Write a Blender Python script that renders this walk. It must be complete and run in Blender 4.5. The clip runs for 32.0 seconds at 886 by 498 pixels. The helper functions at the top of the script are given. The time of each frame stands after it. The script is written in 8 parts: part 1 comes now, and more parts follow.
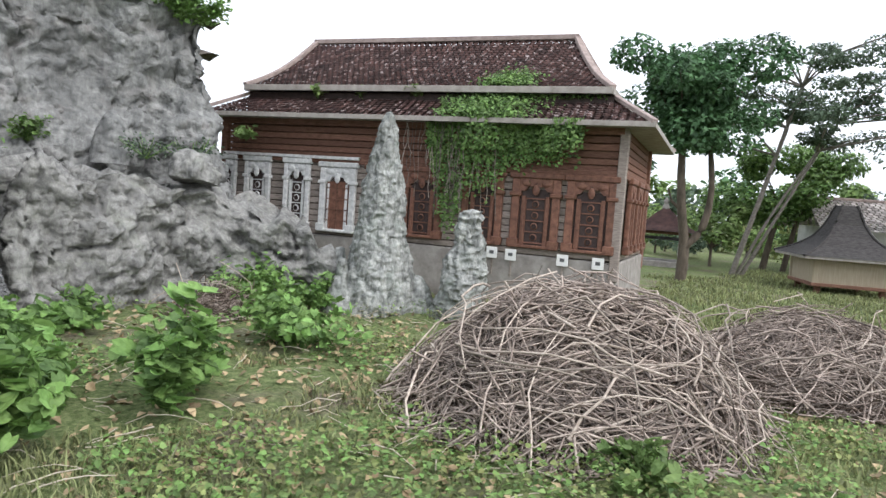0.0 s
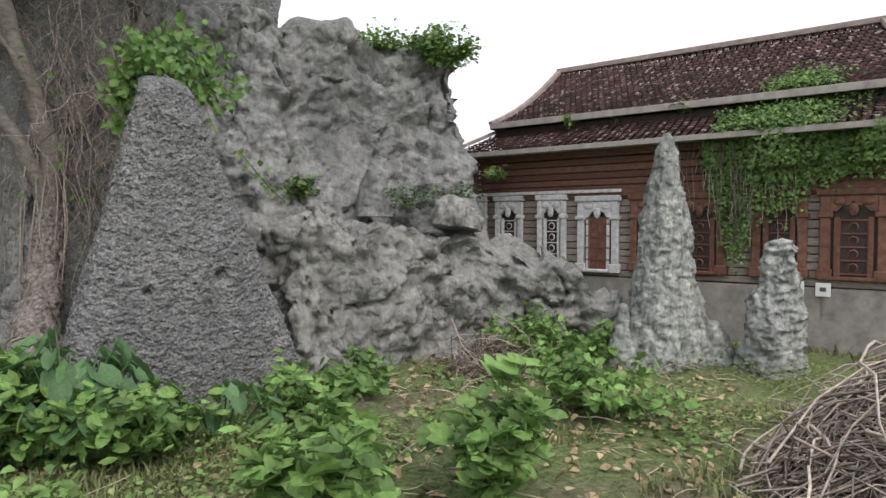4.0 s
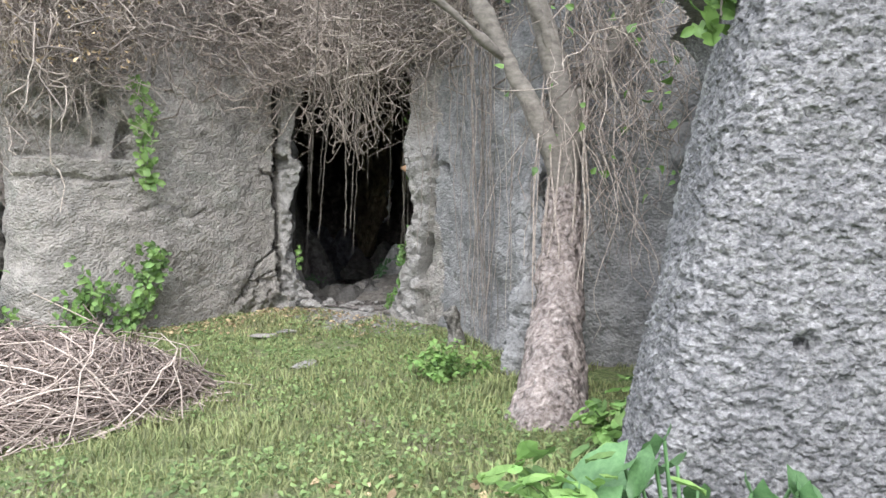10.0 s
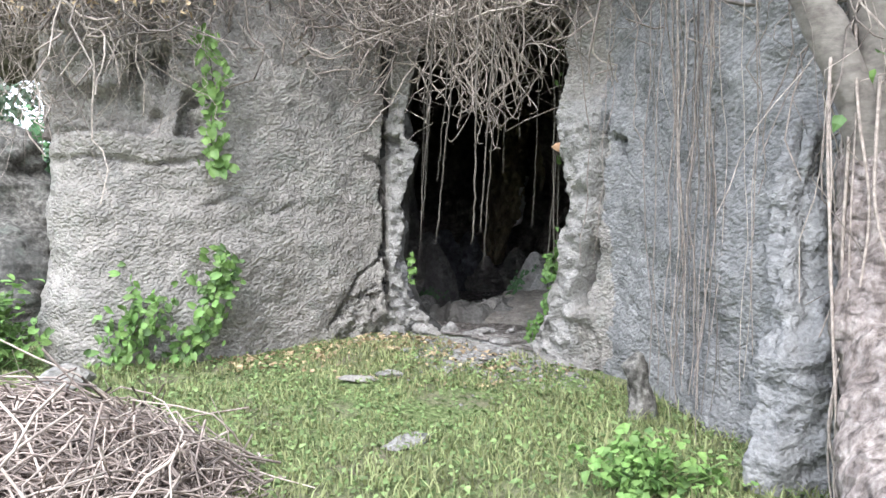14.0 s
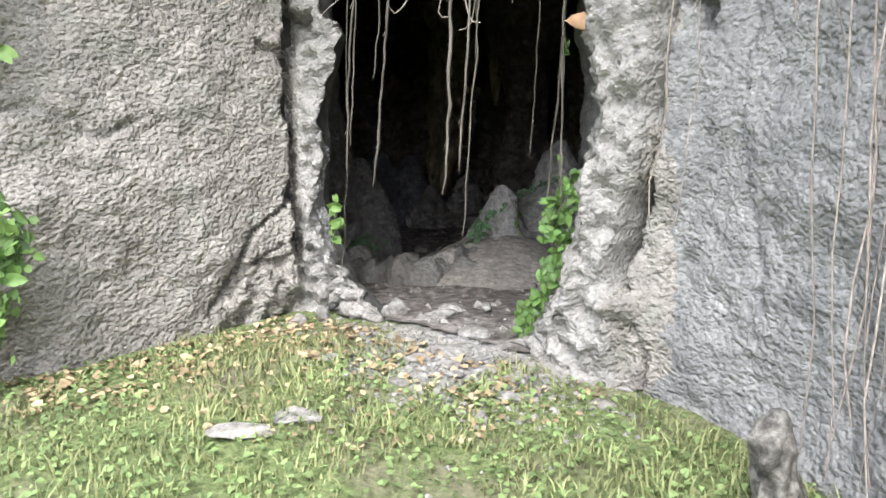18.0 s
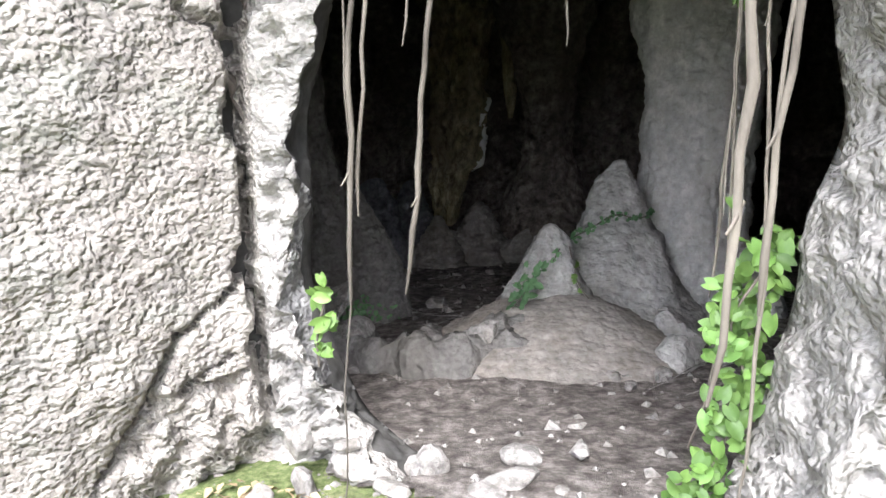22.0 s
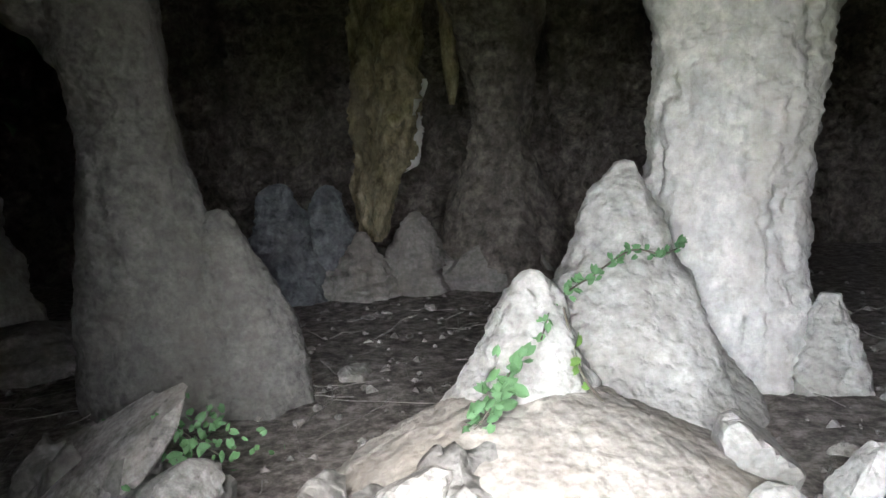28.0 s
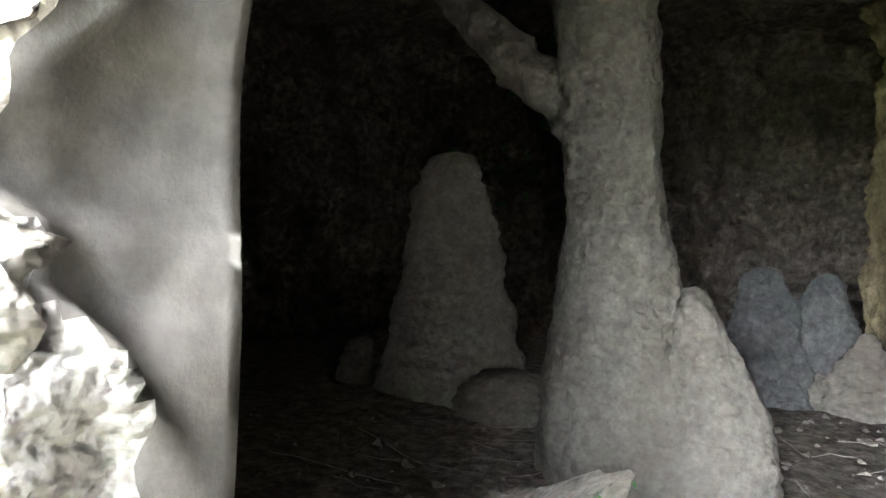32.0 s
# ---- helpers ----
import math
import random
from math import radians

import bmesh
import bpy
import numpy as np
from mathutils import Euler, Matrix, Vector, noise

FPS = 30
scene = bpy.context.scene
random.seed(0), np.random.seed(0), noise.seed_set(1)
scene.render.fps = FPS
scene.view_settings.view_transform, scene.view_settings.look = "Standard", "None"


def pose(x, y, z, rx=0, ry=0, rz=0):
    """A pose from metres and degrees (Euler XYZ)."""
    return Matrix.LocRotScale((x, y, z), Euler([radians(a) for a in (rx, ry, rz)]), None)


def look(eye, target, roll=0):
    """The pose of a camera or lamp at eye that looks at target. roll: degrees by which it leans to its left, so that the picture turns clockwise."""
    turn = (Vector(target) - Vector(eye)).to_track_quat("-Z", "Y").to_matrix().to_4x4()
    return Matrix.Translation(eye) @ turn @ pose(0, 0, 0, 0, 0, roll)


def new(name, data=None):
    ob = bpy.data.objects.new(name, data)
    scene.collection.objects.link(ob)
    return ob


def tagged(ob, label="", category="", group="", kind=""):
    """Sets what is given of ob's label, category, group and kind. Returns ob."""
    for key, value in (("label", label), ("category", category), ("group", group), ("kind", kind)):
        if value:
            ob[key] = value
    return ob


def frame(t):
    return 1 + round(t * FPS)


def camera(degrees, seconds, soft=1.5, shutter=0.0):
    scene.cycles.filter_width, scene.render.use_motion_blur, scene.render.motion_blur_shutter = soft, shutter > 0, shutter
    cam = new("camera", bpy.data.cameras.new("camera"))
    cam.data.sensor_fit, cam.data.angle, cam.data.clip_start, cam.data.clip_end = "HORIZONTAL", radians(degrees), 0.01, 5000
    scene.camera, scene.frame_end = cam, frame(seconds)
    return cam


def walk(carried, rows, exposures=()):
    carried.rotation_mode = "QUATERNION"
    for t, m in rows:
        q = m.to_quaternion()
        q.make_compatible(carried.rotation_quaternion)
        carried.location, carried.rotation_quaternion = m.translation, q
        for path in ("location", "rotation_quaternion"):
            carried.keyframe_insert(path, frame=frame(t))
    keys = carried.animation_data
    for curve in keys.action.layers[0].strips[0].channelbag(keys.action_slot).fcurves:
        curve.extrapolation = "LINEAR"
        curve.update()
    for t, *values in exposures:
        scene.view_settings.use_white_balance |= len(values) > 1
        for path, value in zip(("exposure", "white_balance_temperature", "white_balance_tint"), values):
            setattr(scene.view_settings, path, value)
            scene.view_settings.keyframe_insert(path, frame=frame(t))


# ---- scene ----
cam = camera(65.5, 32.0, soft=1.5)
PATH = [
    (0, (0.571, -11.997, 1.480), (3.094, -10.387, 1.274), 4.21),
    (0.5, (0.815, -11.946, 1.502), (3.491, -10.603, 1.306), 3.94),
    (1, (0.991, -11.875, 1.508), (3.737, -10.684, 1.316), 3.65),
    (1.5, (1.141, -11.758, 1.500), (3.885, -10.560, 1.317), 3.26),
    (2, (1.166, -11.633, 1.492), (3.853, -10.313, 1.311), 2.80),
    (2.5, (1.019, -11.559, 1.500), (3.595, -10.033, 1.309), 2.11),
    (3, (0.928, -11.391, 1.497), (3.339, -9.614, 1.319), 1.35),
    (3.5, (0.876, -11.246, 1.490), (3.041, -9.174, 1.354), 0.59),
    (4, (0.832, -10.858, 1.516), (2.736, -8.542, 1.421), 0.18),
    (4.5, (0.676, -10.474, 1.573), (2.355, -7.989, 1.499), 0.32),
    (6.5, (0.641, -10.159, 1.532), (1.539, -7.296, 1.510), 0.15),
    (7, (0.632, -9.851, 1.543), (1.443, -6.965, 1.432), 0.23),
    (7.5, (0.666, -9.574, 1.542), (1.406, -6.677, 1.300), 0.23),
    (8, (0.765, -9.223, 1.533), (1.412, -6.302, 1.312), 0.26),
    (8.5, (0.843, -8.811, 1.523), (1.389, -5.866, 1.361), 0.30),
    (9, (0.811, -8.503, 1.550), (1.274, -5.542, 1.418), -0.05),
    (9.5, (0.850, -8.196, 1.522), (1.179, -5.216, 1.416), -0.25),
    (10, (0.950, -7.765, 1.523), (1.122, -4.774, 1.353), -0.42),
    (10.5, (0.982, -7.418, 1.501), (1.015, -4.428, 1.261), -0.44),
    (11, (0.960, -7.121, 1.473), (0.874, -4.135, 1.194), -0.54),
    (11.5, (0.915, -6.814, 1.461), (0.722, -3.835, 1.163), -0.76),
    (12, (0.914, -6.499, 1.443), (0.615, -3.529, 1.144), -0.91),
    (12.5, (0.861, -6.180, 1.417), (0.485, -3.217, 1.137), -0.99),
    (13, (0.759, -5.867, 1.436), (0.341, -2.908, 1.176), -1.02),
    (13.5, (0.718, -5.530, 1.423), (0.288, -2.568, 1.229), -0.60),
    (14, (0.712, -5.174, 1.435), (0.344, -2.201, 1.288), 0.01),
    (14.5, (0.612, -4.914, 1.451), (0.398, -1.929, 1.244), -0.01),
    (16.5, (0.565, -3.571, 1.447), (0.404, -0.604, 1.035), -0.01),
    (17, (0.483, -3.205, 1.433), (0.349, -0.242, 0.978), 0.09),
    (17.5, (0.427, -2.873, 1.436), (0.309, 0.086, 0.953), 0.05),
    (18, (0.331, -2.571, 1.456), (0.256, 0.387, 0.962), -0.14),
    (18.5, (0.247, -2.241, 1.452), (0.198, 0.717, 0.953), -0.72),
    (19, (0.211, -1.935, 1.445), (0.156, 1.024, 0.949), -0.59),
    (19.5, (0.224, -1.632, 1.440), (0.122, 1.324, 0.941), -0.82),
    (20, (0.146, -1.390, 1.464), (0.061, 1.565, 0.949), -1.03),
    (20.5, (0.106, -1.142, 1.469), (0.013, 1.812, 0.956), -1.14),
    (21, (0.066, -0.896, 1.474), (-0.035, 2.063, 0.985), -1.16),
    (21.5, (-0.010, -0.623, 1.486), (-0.094, 2.340, 1.026), -1.24),
    (22, (-0.047, -0.391, 1.506), (-0.071, 2.579, 1.082), -1.33),
    (22.5, (-0.086, -0.232, 1.545), (0.043, 2.735, 1.121), -1.53),
    (23, (-0.093, -0.012, 1.535), (0.241, 2.939, 1.111), -1.28),
    (23.5, (-0.051, 0.139, 1.511), (0.441, 3.075, 1.137), -0.84),
    (24, (0.018, 0.383, 1.529), (0.656, 3.284, 1.108), -0.79),
    (24.5, (0.041, 0.678, 1.522), (0.788, 3.547, 1.064), -0.71),
    (25, (0.051, 0.857, 1.537), (0.806, 3.720, 1.054), -1.44),
    (25.5, (0.067, 1.084, 1.543), (0.731, 3.970, 1.061), -2.01),
    (26, (0.100, 1.291, 1.551), (0.622, 4.213, 1.118), -2.73),
    (26.5, (0.125, 1.480, 1.560), (0.507, 4.427, 1.151), -3.04),
    (28.5, (0.067, 2.064, 1.518), (0.243, 5.022, 1.053), -1.10),
    (29, (0.032, 2.086, 1.529), (0.026, 5.060, 1.132), -0.42),
    (29.5, (0.059, 2.258, 1.518), (-0.421, 5.183, 1.211), -1.30),
    (30, (0.065, 2.316, 1.515), (-0.880, 5.150, 1.240), -1.95),
    (30.5, (0.046, 2.295, 1.502), (-1.305, 4.960, 1.238), -2.19),
    (31, (0.094, 2.252, 1.513), (-1.640, 4.690, 1.302), -1.57),
    (31.5, (0.133, 2.214, 1.522), (-1.800, 4.503, 1.364), -0.91),
    (32, (0.050, 2.289, 1.505), (-1.621, 4.778, 1.378), 1.70),
]
walk(cam, [(t, look(eye, target, roll)) for t, eye, target, roll in PATH],
     exposures=[(0.0, 0.8, 6300, 9), (0.8, 0.5, 6600, 10), (2.0, 0.45, 6700, 10), (4.5, 0.42, 6550, 10), (6.5, 1.1, 6350, 12), (8.0, 1.6, 6300, 12), (9.0, 1.55, 6250, 12), (10.5, 1.85, 6100, 11), (12.0, 2.05, 5950, 11), (14.0, 2.08, 5950, 11), (16.5, 2.4, 6200, 10), (19.0, 2.45, 6250, 12), (21.0, 2.95, 6250, 14), (23.0, 3.45, 6050, 14), (24.5, 4.1, 5950, 14), (26.5, 4.4, 6300, 10), (28.5, 5.0, 6300, 10), (29.2, 5.1, 6400, 10), (30.0, 6.7, 6450, 10), (30.5, 6.75, 6500, 10), (31.0, 6.75, 6500, 10), (32.0, 6.3, 6550, 10)])

# ---- sky and sun ----
SUN_EL, SUN_ROT = radians(48), radians(188)
world = bpy.data.worlds.new("overcast_sky")
scene.world = world
world.use_nodes = True
wn, wl = world.node_tree.nodes, world.node_tree.links
wn.clear()
w_out = wn.new("ShaderNodeOutputWorld")
w_bg = wn.new("ShaderNodeBackground")
w_sky = wn.new("ShaderNodeTexSky")
w_sky.sky_type = "NISHITA"
w_sky.sun_disc = False
w_sky.sun_elevation, w_sky.sun_rotation = SUN_EL, SUN_ROT
w_sky.air_density, w_sky.dust_density, w_sky.ozone_density = 1.0, 6.0, 1.0
w_hsv = wn.new("ShaderNodeHueSaturation")
w_hsv.inputs["Saturation"].default_value = 0.45
w_mix = wn.new("ShaderNodeMix")
w_mix.data_type = "RGBA"
w_mix.inputs[0].default_value = 0.72
w_mix.inputs[7].default_value = (9.6, 10.0, 10.9, 1)
wl.new(w_sky.outputs[0], w_hsv.inputs["Color"])
wl.new(w_hsv.outputs[0], w_mix.inputs[6])
wl.new(w_mix.outputs[2], w_bg.inputs["Color"])
w_bg.inputs["Strength"].default_value = 0.115
wl.new(w_bg.outputs[0], w_out.inputs["Surface"])
sun = new("sun", bpy.data.lights.new("sun", "SUN"))
sun.data.energy, sun.data.angle, sun.data.color = 0.9, radians(25), (1.0, 0.975, 0.94)
sun.matrix_world = look((math.sin(SUN_ROT) * 30, math.cos(SUN_ROT) * 30, 34), (0, 0, 0))


# ---- materials ----
def shader(name, rough=0.85, spec=0.3, metal=0.0):
    m = bpy.data.materials.new(name)
    m.use_nodes = True
    b = m.node_tree.nodes["Principled BSDF"]
    b.inputs["Roughness"].default_value = rough
    b.inputs["Specular IOR Level"].default_value = spec
    b.inputs["Metallic"].default_value = metal
    return m, m.node_tree.nodes, m.node_tree.links, b


def noise_node(n, l, co, scale, detail=6.0, rough=0.6, stretch=None):
    t = n.new("ShaderNodeTexNoise")
    t.inputs["Scale"].default_value, t.inputs["Detail"].default_value, t.inputs["Roughness"].default_value = scale, detail, rough
    if stretch:
        mp = n.new("ShaderNodeMapping")
        mp.inputs["Scale"].default_value = stretch
        l.new(co, mp.inputs["Vector"])
        co = mp.outputs[0]
    l.new(co, t.inputs["Vector"])
    return t.outputs["Fac"]


def ramp(n, l, fac, stops):
    r = n.new("ShaderNodeValToRGB")
    while len(r.color_ramp.elements) < len(stops):
        r.color_ramp.elements.new(0.5)
    for e, (p, c) in zip(r.color_ramp.elements, stops):
        e.position = p
        e.color = (*c, 1) if len(c) == 3 else c
    l.new(fac, r.inputs["Fac"])
    return r.outputs["Color"]


def mixc(n, l, fac, a, b, kind="MIX"):
    m = n.new("ShaderNodeMix")
    m.data_type, m.blend_type = "RGBA", kind
    for sock, v in ((m.inputs[0], fac), (m.inputs[6], a), (m.inputs[7], b)):
        if isinstance(v, (int, float)):
            sock.default_value = v
        elif isinstance(v, tuple):
            sock.default_value = (*v, 1)
        else:
            l.new(v, sock)
    return m.outputs[2]


def bump(n, l, b, height, strength, dist, prev=None):
    u = n.new("ShaderNodeBump")
    u.inputs["Strength"].default_value, u.inputs["Distance"].default_value = strength, dist
    l.new(height, u.inputs["Height"])
    if prev:
        l.new(prev, u.inputs["Normal"])
    l.new(u.outputs[0], b.inputs["Normal"])
    return u.outputs[0]


def where(n, space="Position"):
    if space == "Position":
        return n.new("ShaderNodeNewGeometry").outputs["Position"]
    return n.new("ShaderNodeTexCoord").outputs["Object"]


def rock_mat(name, dark, mid, light, stain, stain_amount=0.5, grain=38.0, bump_s=0.6, stretch=None, space="Position", moss=None, blotch=0.5, pit=0.3, stucco=None):
    m, n, l, b = shader(name, 0.92, 0.2)
    co = where(n, space)
    big = noise_node(n, l, co, 0.9, 8, 0.65)
    fine = noise_node(n, l, co, grain, 8, 0.7, stretch)
    midn = noise_node(n, l, co, 6.0, 8, 0.7)
    col = ramp(n, l, fine, [(0.35, dark), (0.5, mid), (0.65, light)])
    tint = ramp(n, l, midn, [(0.34, (blotch, blotch, blotch)), (0.5, (0.95, 0.945, 0.93)), (0.66, (1.2, 1.19, 1.16))])
    col = mixc(n, l, 1.0, col, tint, "MULTIPLY")
    st = ramp(n, l, noise_node(n, l, co, 1.6, 7, 0.7, (1.0, 1.0, 0.28)), [(0.48, (0, 0, 0)), (0.62, (1, 1, 1))])
    f = n.new("ShaderNodeMath")
    f.operation = "MULTIPLY"
    f.inputs[1].default_value = stain_amount
    l.new(st, f.inputs[0])
    col = mixc(n, l, f.outputs[0], col, stain)
    if moss:
        ms = ramp(n, l, noise_node(n, l, co, 2.7, 9, 0.75), [(0.52, (0, 0, 0)), (0.66, (1, 1, 1))])
        g = n.new("ShaderNodeMath")
        g.operation = "MULTIPLY"
        g.inputs[1].default_value = 0.55
        l.new(ms, g.inputs[0])
        col = mixc(n, l, g.outputs[0], col, moss)
    pits = ramp(n, l, noise_node(n, l, co, grain * 0.45, 5, 0.65, stretch), [(0.3, (pit, pit, pit)), (0.4, (1, 1, 1))])
    col = mixc(n, l, 0.8, col, pits, "MULTIPLY")
    l.new(col, b.inputs["Base Color"])
    p = bump(n, l, b, fine, bump_s, 0.02)
    v = n.new("ShaderNodeTexVoronoi")
    v.inputs["Scale"].default_value = grain * 0.9
    l.new(co, v.inputs["Vector"])
    p = bump(n, l, b, v.outputs["Distance"], bump_s * 0.5, 0.012, p)
    if stucco:
        # trowelled ripples and thin flakes of cement
        scale, strength = stucco
        rip = ramp(n, l, noise_node(n, l, co, scale, 1.5, 0.4, (1, 1, 1.2)), [(0.34, (0, 0, 0)), (0.52, (0.7, 0.7, 0.7)), (0.66, (1, 1, 1))])
        p = bump(n, l, b, rip, strength, 0.03, p)
        broad = noise_node(n, l, co, scale * 0.32, 3, 0.5, (1, 1, 1.15))
        bump(n, l, b, broad, strength * 0.7, 0.05, p)
    return m


def plain_mat(name, c1, c2, scale=8.0, rough=0.7, spec=0.3, bump_s=0.3, stretch=None, space="Position", vary=0.0, island=False, metal=0.0, translucent=0.0, hue=0.0):
    m, n, l, b = shader(name, rough, spec, metal)
    co = where(n, space)
    fac = noise_node(n, l, co, scale, 7, 0.65, stretch)
    col = ramp(n, l, fac, [(0.3, c1), (0.7, c2)])
    if vary:
        if island:
            r = n.new("ShaderNodeNewGeometry").outputs["Random Per Island"]
        else:
            r = n.new("ShaderNodeObjectInfo").outputs["Random"]
        lo, hi = 1 - vary, 1 + vary
        tint = ramp(n, l, r, [(0.0, (lo, lo, lo)), (0.5, (1 + hue, 1.0, 1 - hue)), (1.0, (hi, hi, hi * (1 - hue)))])
        col = mixc(n, l, 1.0, col, tint, "MULTIPLY")
    l.new(col, b.inputs["Base Color"])
    if bump_s:
        bump(n, l, b, fac, bump_s, 0.01)
    if translucent:
        b.inputs["Subsurface Weight"].default_value = 0.0
        tr = n.new("ShaderNodeBsdfTranslucent")
        l.new(col, tr.inputs["Color"])
        ad = n.new("ShaderNodeMixShader")
        ad.inputs[0].default_value = translucent
        l.new(b.outputs[0], ad.inputs[1])
        l.new(tr.outputs[0], ad.inputs[2])
        l.new(ad.outputs[0], n["Material Output"].inputs["Surface"])
    return m


M_FACADE = rock_mat("weathered_cement_rock", (0.217, 0.202, 0.183), (0.265, 0.247, 0.224), (0.318, 0.298, 0.273), (0.209, 0.185, 0.161), 0.35, 30.0, 0.18, (1, 1, 1.2), moss=(0.22, 0.228, 0.195), blotch=0.74, pit=0.72, stucco=(32.0, 0.65))
M_BUTTRESS = rock_mat("coarse_gravel_cement", (0.0957, 0.0948, 0.0983), (0.217, 0.215, 0.217), (0.348, 0.343, 0.342), (0.157, 0.155, 0.158), 0.3, 40.0, 0.7, (1, 1, 1.2), blotch=0.75, pit=0.35, stucco=(34.0, 0.7))
M_HIGHROCK = rock_mat("grey_sculpted_cement", (0.181, 0.182, 0.18), (0.244, 0.245, 0.241), (0.302, 0.302, 0.297), (0.101, 0.101, 0.1), 0.6, 14.0, 0.2, (1, 1, 0.4), blotch=0.6, pit=0.6, moss=(0.26, 0.238, 0.23), stucco=(9.0, 0.7))
M_SPIRE = rock_mat("pale_streaked_cement", (0.15, 0.155, 0.148), (0.31, 0.318, 0.306), (0.48, 0.482, 0.46), (0.14, 0.145, 0.135), 0.6, 14.0, 0.5, (1, 1, 0.3), moss=(0.24, 0.275, 0.24), blotch=0.6, pit=0.5, stucco=(10.0, 0.9))
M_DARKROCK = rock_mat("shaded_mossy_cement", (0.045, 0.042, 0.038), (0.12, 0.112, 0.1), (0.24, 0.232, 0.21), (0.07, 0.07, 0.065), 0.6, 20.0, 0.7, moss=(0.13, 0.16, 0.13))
# even brown, held low to cut the light bounced round the cave
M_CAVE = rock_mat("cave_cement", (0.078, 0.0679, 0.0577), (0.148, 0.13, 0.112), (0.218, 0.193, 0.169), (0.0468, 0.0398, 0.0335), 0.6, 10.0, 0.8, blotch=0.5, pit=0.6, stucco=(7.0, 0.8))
M_JAMB = rock_mat("crumbled_pale_cement", (0.218, 0.208, 0.193), (0.269, 0.258, 0.242), (0.319, 0.308, 0.291), (0.218, 0.197, 0.171), 0.3, 30.0, 0.25, (1, 1, 1.2), blotch=0.82, pit=0.62, stucco=(34.0, 0.5))
M_APRON = rock_mat("buff_plaster", (0.184, 0.169, 0.15), (0.238, 0.22, 0.198), (0.291, 0.273, 0.25), (0.164, 0.138, 0.109), 0.45, 18.0, 0.4, blotch=0.84, pit=0.82, stucco=(14.0, 0.35))
# right pillar: its stronger daylight is put into a paler copy of the plaster
M_WHITEST = rock_mat("lit_cave_plaster", (0.37, 0.36, 0.343), (0.45, 0.44, 0.423), (0.52, 0.51, 0.494), (0.34, 0.315, 0.282), 0.5, 18.0, 0.4, (1, 1, 0.8), blotch=0.86, pit=0.85, stucco=(15.0, 0.3))
M_LOWWALL = rock_mat("dark_stained_cement", (0.171, 0.168, 0.162), (0.248, 0.244, 0.234), (0.324, 0.32, 0.308), (0.108, 0.105, 0.101), 0.5, 16.0, 0.25, (1, 1, 0.5), blotch=0.62, pit=0.65, moss=(0.235, 0.245, 0.205), stucco=(9.0, 0.8))
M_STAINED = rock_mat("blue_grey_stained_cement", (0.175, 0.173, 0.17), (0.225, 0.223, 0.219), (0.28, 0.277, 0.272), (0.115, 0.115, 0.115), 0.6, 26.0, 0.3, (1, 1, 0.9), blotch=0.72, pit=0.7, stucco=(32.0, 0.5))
# far cones and ledges: their dimness is put into a darker copy
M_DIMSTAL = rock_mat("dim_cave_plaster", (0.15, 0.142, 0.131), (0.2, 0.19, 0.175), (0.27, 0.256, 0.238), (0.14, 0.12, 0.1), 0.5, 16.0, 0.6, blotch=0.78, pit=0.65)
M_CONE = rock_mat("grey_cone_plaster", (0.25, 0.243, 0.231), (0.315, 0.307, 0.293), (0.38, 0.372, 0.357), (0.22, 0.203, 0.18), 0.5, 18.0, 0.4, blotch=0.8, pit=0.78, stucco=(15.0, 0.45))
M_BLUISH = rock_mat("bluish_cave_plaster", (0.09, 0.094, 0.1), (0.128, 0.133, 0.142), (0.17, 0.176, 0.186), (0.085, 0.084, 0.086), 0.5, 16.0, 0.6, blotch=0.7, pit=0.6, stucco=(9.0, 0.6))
# left pillar and kerb: the shade on them is put into this dark copy
M_STALAG = rock_mat("shaded_cave_plaster", (0.117, 0.112, 0.105), (0.156, 0.15, 0.141), (0.195, 0.189, 0.179), (0.109, 0.0991, 0.0858), 0.5, 18.0, 0.4, blotch=0.84, pit=0.8, stucco=(15.0, 0.5))
# darker than plaster is: the inner jamb's weaker light is put into the colour
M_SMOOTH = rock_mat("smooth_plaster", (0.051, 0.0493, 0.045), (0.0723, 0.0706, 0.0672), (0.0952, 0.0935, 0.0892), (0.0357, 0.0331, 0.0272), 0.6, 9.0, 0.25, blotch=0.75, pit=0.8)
M_RUBBLE = rock_mat("broken_cement", (0.13, 0.123, 0.114), (0.23, 0.22, 0.206), (0.34, 0.33, 0.313), (0.25, 0.22, 0.18), 0.4, 20.0, 0.6)


# ---- mesh tools ----


def _hash(i, j, k):
    h = (i * 374761393 + j * 668265263 + k * 2147483647) & 0xFFFFFFFF
    h = ((h ^ (h >> 13)) * 1274126177) & 0xFFFFFFFF
    return ((h ^ (h >> 16)) & 0xFFFF) / 65535.0


def vnoise(p):
    """Smooth value noise in -1..1 at points p (n, 3)."""
    f = np.floor(p).astype(np.int64)
    u = p - f
    u = u * u * u * (u * (u * 6 - 15) + 10)
    out = 0.0
    for a in (0, 1):
        for b in (0, 1):
            for c in (0, 1):
                w = (u[:, 0] if a else 1 - u[:, 0]) * (u[:, 1] if b else 1 - u[:, 1]) * (u[:, 2] if c else 1 - u[:, 2])
                out = out + w * _hash(f[:, 0] + a, f[:, 1] + b, f[:, 2] + c)
    return out * 2 - 1


_TURN = np.array(Matrix.Rotation(0.7, 3, 'X') @ Matrix.Rotation(1.1, 3, 'Z') @ Matrix.Rotation(0.5, 3, 'Y'))


